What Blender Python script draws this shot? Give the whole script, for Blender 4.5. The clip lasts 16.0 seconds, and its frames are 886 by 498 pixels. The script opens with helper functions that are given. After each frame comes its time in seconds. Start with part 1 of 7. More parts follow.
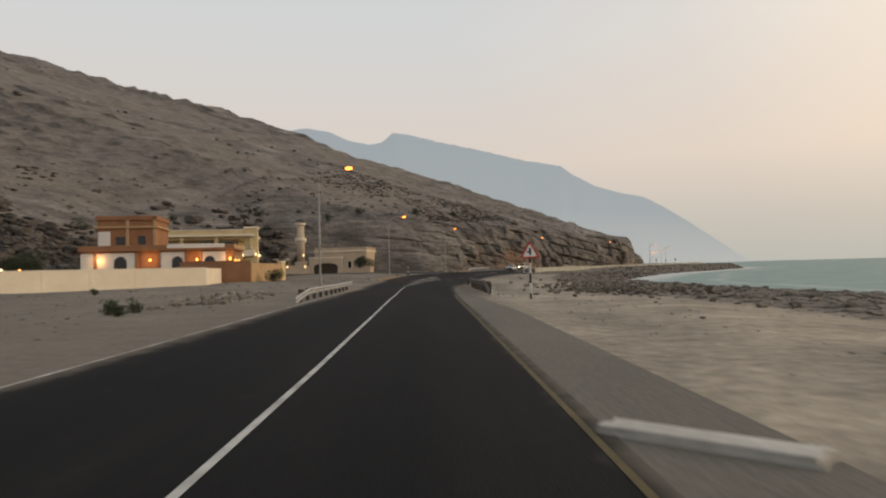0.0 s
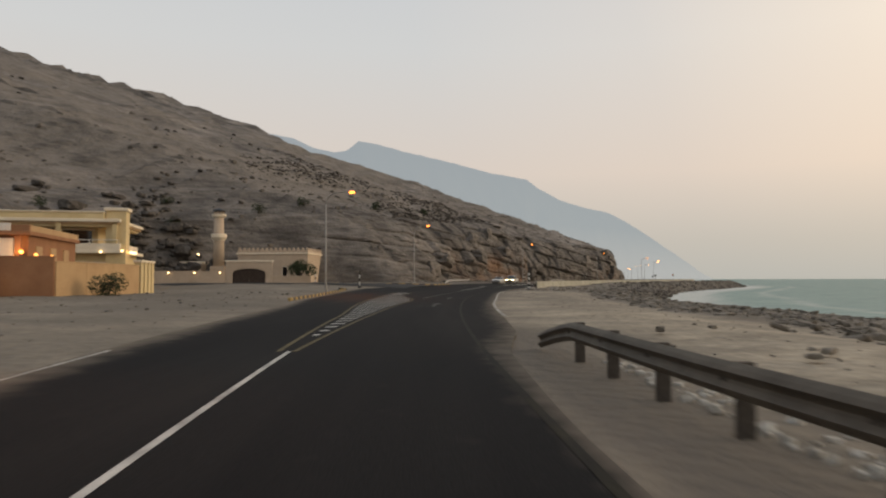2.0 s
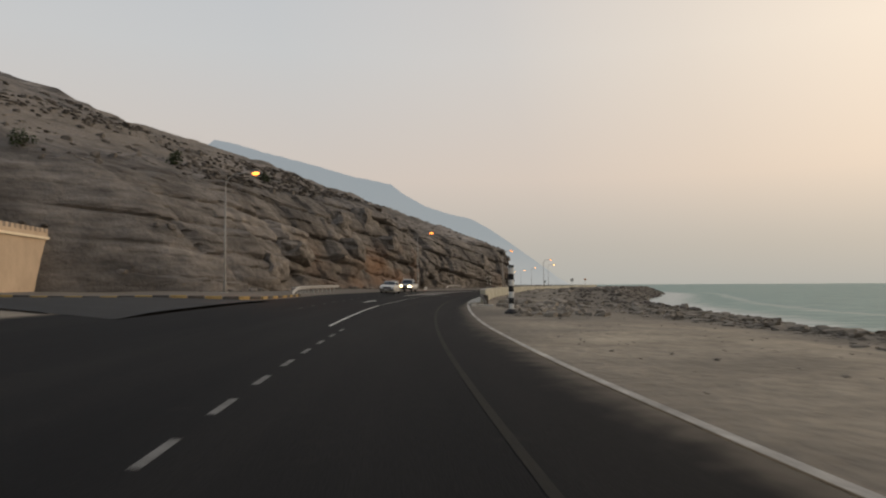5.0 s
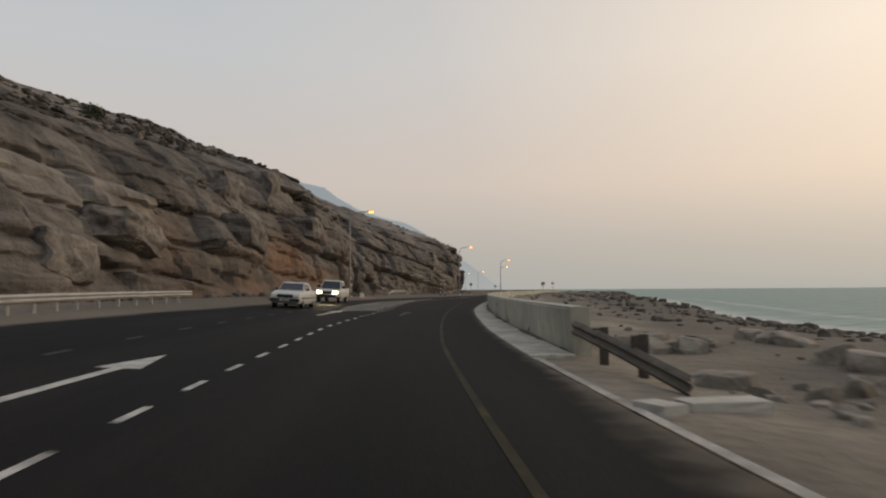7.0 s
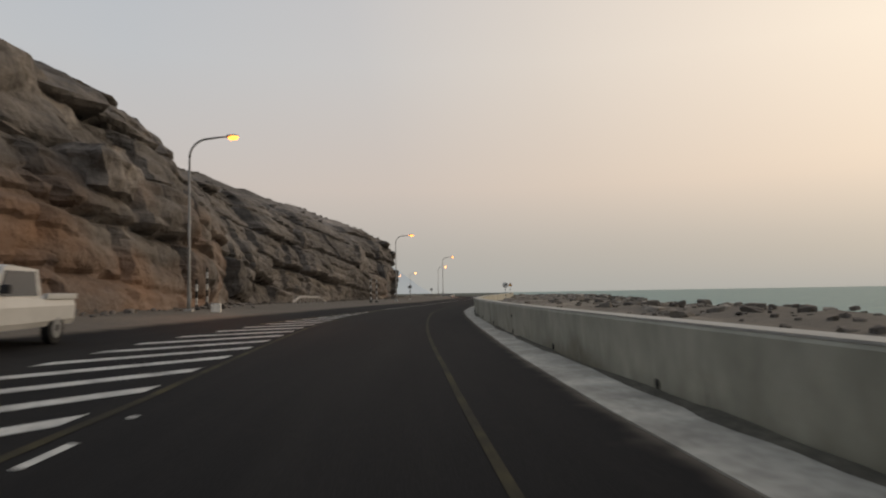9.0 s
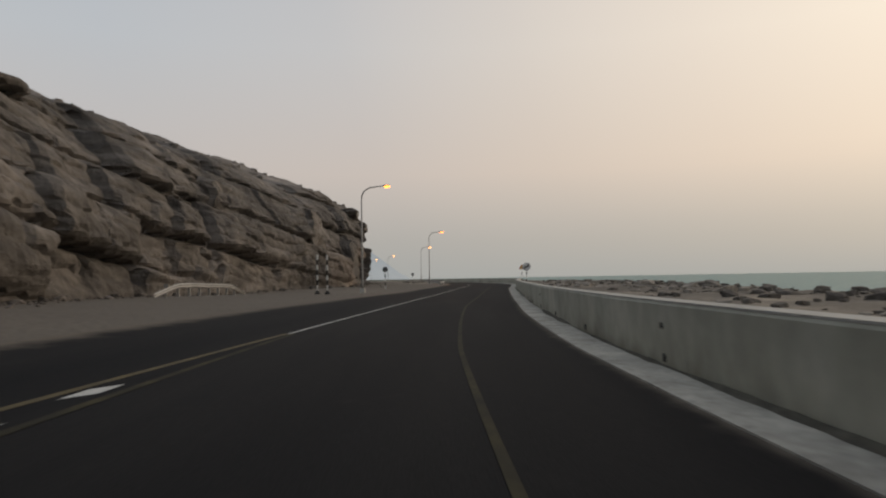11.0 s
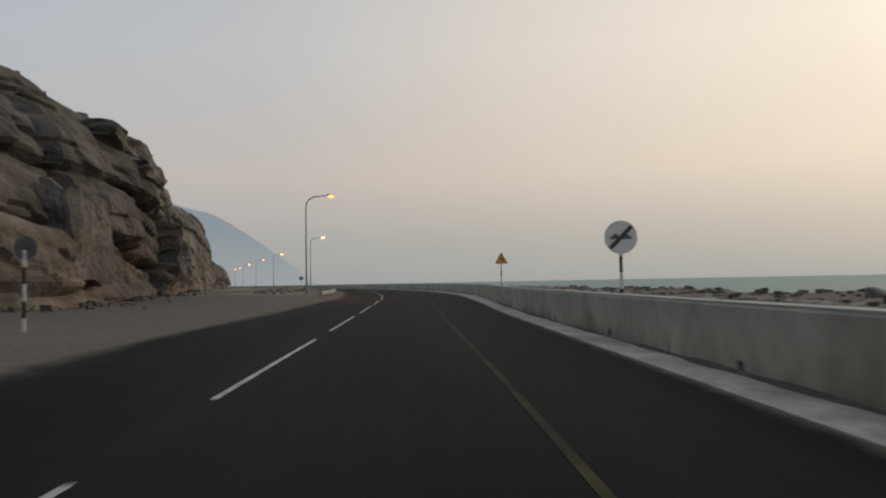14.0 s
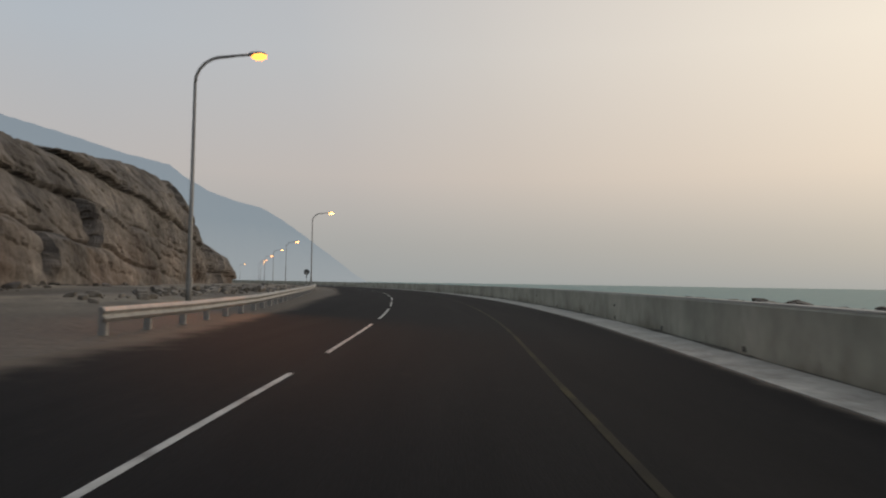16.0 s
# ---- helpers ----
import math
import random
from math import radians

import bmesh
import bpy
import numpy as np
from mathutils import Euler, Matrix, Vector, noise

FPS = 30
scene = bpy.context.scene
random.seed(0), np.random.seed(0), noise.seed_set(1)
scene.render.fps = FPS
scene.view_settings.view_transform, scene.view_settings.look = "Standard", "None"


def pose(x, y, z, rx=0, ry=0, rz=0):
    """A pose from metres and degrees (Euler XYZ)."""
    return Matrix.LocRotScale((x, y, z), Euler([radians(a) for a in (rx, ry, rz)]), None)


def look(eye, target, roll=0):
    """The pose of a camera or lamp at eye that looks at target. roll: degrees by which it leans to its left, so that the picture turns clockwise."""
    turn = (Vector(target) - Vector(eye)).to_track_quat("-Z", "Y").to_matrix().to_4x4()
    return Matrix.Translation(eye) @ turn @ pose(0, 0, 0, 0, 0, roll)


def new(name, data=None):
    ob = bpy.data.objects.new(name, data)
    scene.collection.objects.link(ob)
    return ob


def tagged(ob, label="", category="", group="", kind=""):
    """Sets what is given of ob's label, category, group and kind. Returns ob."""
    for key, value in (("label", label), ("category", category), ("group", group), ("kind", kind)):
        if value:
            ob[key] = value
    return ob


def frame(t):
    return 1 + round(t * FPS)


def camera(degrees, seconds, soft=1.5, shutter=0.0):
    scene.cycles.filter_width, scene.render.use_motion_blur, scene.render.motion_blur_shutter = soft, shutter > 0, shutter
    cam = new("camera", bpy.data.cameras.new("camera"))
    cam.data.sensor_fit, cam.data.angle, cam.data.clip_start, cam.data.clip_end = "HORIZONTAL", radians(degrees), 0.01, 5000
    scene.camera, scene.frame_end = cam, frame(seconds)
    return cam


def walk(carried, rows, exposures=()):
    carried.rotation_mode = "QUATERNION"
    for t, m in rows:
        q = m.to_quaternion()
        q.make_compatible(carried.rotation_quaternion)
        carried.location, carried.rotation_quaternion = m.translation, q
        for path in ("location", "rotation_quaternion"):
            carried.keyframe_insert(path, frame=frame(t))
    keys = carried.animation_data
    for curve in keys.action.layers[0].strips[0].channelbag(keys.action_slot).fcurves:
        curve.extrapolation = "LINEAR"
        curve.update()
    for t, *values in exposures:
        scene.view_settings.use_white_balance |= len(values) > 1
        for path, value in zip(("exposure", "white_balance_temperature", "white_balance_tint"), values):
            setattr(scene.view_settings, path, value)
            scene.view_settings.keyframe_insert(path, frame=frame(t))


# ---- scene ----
# Coast road at dusk: village and hill on the landward side, sea wall and sea on the other.
cam = camera(62.19, 16.0, soft=2.1, shutter=0.25)

# seconds, x, y, z, pitch, roll, yaw
PATH = [
    (0, 0.00, 0.00, 1.42, 1.49, 1.41, -0.00),
    (0.5, -0.29, 10.89, 1.39, 1.82, 0.86, -1.88),
    (1, -0.47, 21.73, 1.37, 1.80, 0.59, -3.52),
    (1.5, -0.67, 32.47, 1.36, 2.23, 0.21, -2.39),
    (2, -0.80, 43.22, 1.37, 2.36, 0.12, -2.89),
    (2.5, -0.72, 53.84, 1.36, 1.88, -0.46, -3.92),
    (3, -0.42, 64.12, 1.33, 2.12, -0.44, -6.41),
    (3.5, 0.11, 74.20, 1.32, 2.89, -0.52, -7.65),
    (4, 0.92, 84.35, 1.35, 2.71, -0.12, -9.77),
    (4.2, 1.39, 88.42, 1.34, 2.89, -0.11, -10.83),
    (6.3, 8.63, 130.62, 1.40, 2.56, 0.30, -16.30),
    (6.5, 9.55, 134.58, 1.36, 2.86, 0.08, -16.98),
    (7, 11.97, 144.41, 1.36, 3.16, 0.34, -18.67),
    (7.5, 14.59, 154.11, 1.36, 3.53, 0.45, -19.95),
    (8, 17.51, 163.73, 1.37, 3.43, 0.79, -21.56),
    (8.5, 20.82, 173.34, 1.37, 3.54, 0.77, -22.98),
    (9, 24.27, 182.88, 1.38, 3.42, 0.95, -24.42),
    (9.2, 25.75, 186.67, 1.40, 3.75, 1.31, -25.16),
    (11.3, 42.02, 225.49, 1.37, 1.98, 0.90, -26.55),
    (11.5, 43.74, 229.25, 1.36, 1.92, 0.68, -27.58),
    (12, 48.34, 238.64, 1.37, 2.00, 0.81, -29.50),
    (12.5, 53.30, 248.01, 1.37, 1.94, 0.77, -30.38),
    (13, 58.49, 257.31, 1.36, 2.22, 0.77, -32.01),
    (13.5, 63.70, 266.42, 1.36, 1.98, 0.98, -33.01),
    (14, 69.02, 275.40, 1.37, 2.57, 1.04, -32.93),
    (14.5, 74.51, 284.77, 1.40, 3.05, 0.97, -32.43),
    (15, 80.00, 294.09, 1.37, 3.12, 0.98, -31.89),
    (15.5, 85.52, 303.33, 1.42, 2.97, -0.26, -31.08),
    (16, 90.95, 312.71, 1.41, 2.61, -0.90, -29.34),]
walk(cam, [(t, pose(x, y, z, 90 + p, r, w)) for t, x, y, z, p, r, w in PATH],
     exposures=[(0, 0.35, 7000, 11), (2.5, 0.29, 7000, 11), (4.2, 0.20, 6930, 11), (7, 0.11, 6800, 11), (9, 0.05, 6700, 11), (12, -0.03, 6480, 10), (16, -0.10, 6300, 9)])

# ---- world and light ----
SUN_AZ, SUN_EL = radians(82), radians(13)
SUN_DIR = Vector((math.sin(SUN_AZ) * math.cos(SUN_EL), math.cos(SUN_AZ) * math.cos(SUN_EL), math.sin(SUN_EL)))

world = bpy.data.worlds.new("dusk_sky")
scene.world = world
world.use_nodes = True
wn, wl = world.node_tree.nodes, world.node_tree.links
wn.clear()


def ramp_node(nodes, stops, interpolation="EASE"):
    r = nodes.new("ShaderNodeValToRGB")
    r.color_ramp.interpolation = interpolation
    el = r.color_ramp.elements
    while len(el) < len(stops):
        el.new(0.5)
    for e, (p, c) in zip(el, stops):
        e.position = p
        e.color = (*c, 1) if len(c) == 3 else c
    return r


def build_world():
    tc = wn.new("ShaderNodeTexCoord")
    norm = wn.new("ShaderNodeVectorMath")
    norm.operation = "NORMALIZE"
    wl.new(tc.outputs["Generated"], norm.inputs[0])
    sep = wn.new("ShaderNodeSeparateXYZ")
    wl.new(norm.outputs[0], sep.inputs[0])
    # height gradient, hazy grey at the horizon to a cooler grey above
    base = ramp_node(wn, [(0.0, (0.375, 0.385, 0.372)), (0.05, (0.415, 0.408, 0.387)), (0.14, (0.53, 0.485, 0.455)),
                          (0.30, (0.485, 0.510, 0.535)), (0.6, (0.39, 0.45, 0.53)), (1.0, (0.32, 0.38, 0.47))], "LINEAR")
    wl.new(sep.outputs["Z"], base.inputs[0])
    # broad warm glow round the hidden sun
    dot = wn.new("ShaderNodeVectorMath")
    dot.operation = "DOT_PRODUCT"
    dot.inputs[1].default_value = (math.sin(SUN_AZ) * math.cos(radians(21)), math.cos(SUN_AZ) * math.cos(radians(21)), math.sin(radians(21)))
    wl.new(norm.outputs[0], dot.inputs[0])
    glow = ramp_node(wn, [(0.25, (0, 0, 0)), (0.50, (0.05, 0.024, 0.0)), (0.68, (0.16, 0.092, 0.02)), (0.82, (0.28, 0.178, 0.066)),
                          (0.94, (0.395, 0.272, 0.122)), (1.0, (0.57, 0.43, 0.215))], "LINEAR")
    wl.new(dot.outputs["Value"], glow.inputs[0])
    # the haze hides the glow near the horizon
    veil = ramp_node(wn, [(0.0, (0.16,) * 3), (0.07, (0.34,) * 3), (0.16, (0.80,) * 3), (0.30, (1.12,) * 3)], "LINEAR")
    wl.new(sep.outputs["Z"], veil.inputs[0])
    dim = wn.new("ShaderNodeMix")
    dim.data_type, dim.blend_type = "RGBA", "MULTIPLY"
    dim.inputs[0].default_value = 1.0
    wl.new(glow.outputs[0], dim.inputs[6])
    wl.new(veil.outputs[0], dim.inputs[7])
    # clear-sky light behind the haze
    sky = wn.new("ShaderNodeTexSky")
    sky.sky_type, sky.sun_disc = "NISHITA", False
    sky.sun_elevation, sky.sun_rotation, sky.dust_density = SUN_EL, SUN_AZ, 4.0
    clear = wn.new("ShaderNodeMix")
    clear.data_type, clear.blend_type = "RGBA", "ADD"
    clear.inputs[0].default_value = 0.004
    wl.new(base.outputs[0], clear.inputs[6])
    wl.new(sky.outputs[0], clear.inputs[7])
    add = wn.new("ShaderNodeMix")
    add.data_type, add.blend_type = "RGBA", "ADD"
    add.inputs[0].default_value = 1.0
    wl.new(clear.outputs[2], add.inputs[6])
    wl.new(dim.outputs[2], add.inputs[7])
    bg = wn.new("ShaderNodeBackground")
    bg.inputs["Strength"].default_value = 1.0
    wl.new(add.outputs[2], bg.inputs["Color"])
    out = wn.new("ShaderNodeOutputWorld")
    wl.new(bg.outputs[0], out.inputs[0])


build_world()

sun_data = bpy.data.lights.new("sun", "SUN")
sun_data.energy, sun_data.angle, sun_data.color = 0.55, radians(14), (1.0, 0.80, 0.58)
sun = new("sun", sun_data)
sun.matrix_world = look(SUN_DIR * 50, (0, 0, 0))


# ---- materials ----
def material(name, colours, scale=1.0, rough=0.85, bump=0.3, bump_scale=8.0, metal=0.0, detail=8.0, stretch=(1, 1, 1),
             stain=None, grain=0.25, per_object=0.0, uv=False, spec=0.3, patch=None, dusty=False, soil=None, rugged=0.0):
    """Two scales of noise mix the colours, a finer one gives the relief; stain: colour and amount from the 'stain' attribute."""
    m = bpy.data.materials.new(name)
    m.use_nodes = True
    nt = m.node_tree
    n, l = nt.nodes, nt.links
    b = n["Principled BSDF"]
    b.inputs["Roughness"].default_value, b.inputs["Metallic"].default_value = rough, metal
    b.inputs["Specular IOR Level"].default_value = spec
    tc = n.new("ShaderNodeTexCoord")
    mp = n.new("ShaderNodeMapping")
    mp.inputs["Scale"].default_value = stretch
    l.new(tc.outputs["UV" if uv else "Object"], mp.inputs[0])
    big = n.new("ShaderNodeTexNoise")
    big.inputs["Scale"].default_value, big.inputs["Detail"].default_value, big.inputs["Roughness"].default_value = scale, detail, 0.6
    l.new(mp.outputs[0], big.inputs["Vector"])
    k = len(colours)
    r = ramp_node(n, [(0.3 + 0.4 * i / max(k - 1, 1), c) for i, c in enumerate(colours)], "LINEAR")
    l.new(big.outputs["Fac"], r.inputs[0])
    col = r.outputs[0]
    fine = n.new("ShaderNodeTexNoise")
    fine.inputs["Scale"].default_value, fine.inputs["Detail"].default_value = bump_scale, 6.0
    l.new(mp.outputs[0], fine.inputs["Vector"])
    if grain:
        g = n.new("ShaderNodeMapRange")
        g.inputs["From Min"].default_value, g.inputs["From Max"].default_value = 0.25, 0.75
        g.inputs["To Min"].default_value, g.inputs["To Max"].default_value = 1 - grain, 1 + grain
        l.new(fine.outputs["Fac"], g.inputs["Value"])
        mul = n.new("ShaderNodeMix")
        mul.data_type, mul.blend_type = "RGBA", "MULTIPLY"
        mul.inputs[0].default_value = 1.0
        l.new(col, mul.inputs[6])
        l.new(g.outputs[0], mul.inputs[7])
        col = mul.outputs[2]
    if per_object:
        oi = n.new("ShaderNodeObjectInfo")
        g = n.new("ShaderNodeMapRange")
        g.inputs["To Min"].default_value, g.inputs["To Max"].default_value = 1 - per_object, 1 + per_object
        l.new(oi.outputs["Random"], g.inputs["Value"])
        mul = n.new("ShaderNodeMix")
        mul.data_type, mul.blend_type = "RGBA", "MULTIPLY"
        mul.inputs[0].default_value = 1.0
        l.new(col, mul.inputs[6])
        l.new(g.outputs[0], mul.inputs[7])
        col = mul.outputs[2]
    if patch:
        pn = n.new("ShaderNodeTexNoise")
        pn.inputs["Scale"].default_value, pn.inputs["Detail"].default_value, pn.inputs["Roughness"].default_value = patch[0], 5.0, 0.65
        l.new(tc.outputs["Object"], pn.inputs["Vector"])
        g = n.new("ShaderNodeMapRange")
        g.inputs["From Min"].default_value, g.inputs["From Max"].default_value = 0.36, 0.62
        g.inputs["To Min"].default_value, g.inputs["To Max"].default_value = patch[1], patch[2]
        l.new(pn.outputs["Fac"], g.inputs["Value"])
        mul = n.new("ShaderNodeMix")
        mul.data_type, mul.blend_type = "RGBA", "MULTIPLY"
        mul.inputs[0].default_value = 1.0
        l.new(col, mul.inputs[6])
        l.new(g.outputs[0], mul.inputs[7])
        col = mul.outputs[2]
    if soil:
        sa = n.new("ShaderNodeAttribute")
        sa.attribute_name = "soil"
        sn_ = n.new("ShaderNodeTexNoise")
        sn_.inputs["Scale"].default_value, sn_.inputs["Detail"].default_value, sn_.inputs["Roughness"].default_value = 0.16, 9.0, 0.7
        l.new(tc.outputs["Object"], sn_.inputs["Vector"])
        sr = ramp_node(n, [(0.34, tuple(0.55 * c for c in soil)), (0.5, soil), (0.66, tuple(1.25 * c for c in soil))], "LINEAR")
        l.new(sn_.outputs["Fac"], sr.inputs[0])
        smx = n.new("ShaderNodeMix")
        smx.data_type = "RGBA"
        l.new(sa.outputs["Fac"], smx.inputs[0])
        l.new(col, smx.inputs[6])
        l.new(sr.outputs[0], smx.inputs[7])
        col = smx.outputs[2]
    if stain:
        at = n.new("ShaderNodeAttribute")
        at.attribute_name = "stain"
        mix = n.new("ShaderNodeMix")
        mix.data_type = "RGBA"
        if dusty:
            dn = n.new("ShaderNodeTexNoise")
            dn.inputs["Scale"].default_value, dn.inputs["Detail"].default_value, dn.inputs["Roughness"].default_value = 1.6, 6.0, 0.55
            l.new(tc.outputs["Object"], dn.inputs["Vector"])
            sm = n.new("ShaderNodeMath")
            sm.operation = "ADD"
            l.new(at.outputs["Fac"], sm.inputs[0])
            l.new(dn.outputs["Fac"], sm.inputs[1])
            dr = n.new("ShaderNodeMapRange")
            dr.interpolation_type = "SMOOTHSTEP"
            dr.inputs["From Min"].default_value, dr.inputs["From Max"].default_value = 0.60, 1.60
            l.new(sm.outputs[0], dr.inputs["Value"])
            l.new(dr.outputs[0], mix.inputs[0])
        else:
            l.new(at.outputs["Fac"], mix.inputs[0])
        l.new(col, mix.inputs[6])
        mix.inputs[7].default_value = (*stain, 1)
        g2 = n.new("ShaderNodeMix")
        g2.data_type, g2.blend_type = "RGBA", "MULTIPLY"
        g2.inputs[0].default_value = 0.5
        l.new(mix.outputs[2], g2.inputs[6])
        l.new(fine.outputs["Color"], g2.inputs[7])
        col = mix.outputs[2]
    l.new(col, b.inputs["Base Color"])
    if bump:
        bp = n.new("ShaderNodeBump")
        bp.inputs["Strength"].default_value, bp.inputs["Distance"].default_value = bump, 0.4 / bump_scale
        l.new(fine.outputs["Fac"], bp.inputs["Height"])
        if rugged:
            rn = n.new("ShaderNodeTexNoise")
            rn.inputs["Scale"].default_value, rn.inputs["Detail"].default_value, rn.inputs["Roughness"].default_value = 0.45, 8.0, 0.62
            l.new(tc.outputs["Object"], rn.inputs["Vector"])
            rb = n.new("ShaderNodeBump")
            rb.inputs["Strength"].default_value, rb.inputs["Distance"].default_value = 0.85, rugged
            l.new(rn.outputs["Fac"], rb.inputs["Height"])
            l.new(rb.outputs[0], bp.inputs["Normal"])
        l.new(bp.outputs[0], b.inputs["Normal"])
    return m


def glowing(name, colour, strength):
    m = bpy.data.materials.new(name)
    m.use_nodes = True
    b = m.node_tree.nodes["Principled BSDF"]
    b.inputs["Base Color"].default_value = (*colour, 1)
    b.inputs["Emission Color"].default_value = (*colour, 1)
    b.inputs["Emission Strength"].default_value = strength
    return m


def glass(name, colour, rough=0.05):
    m = bpy.data.materials.new(name)
    m.use_nodes = True
    b = m.node_tree.nodes["Principled BSDF"]
    b.inputs["Base Color"].default_value = (*colour, 1)
    b.inputs["Roughness"].default_value = rough
    b.inputs["Specular IOR Level"].default_value = 0.6
    return m


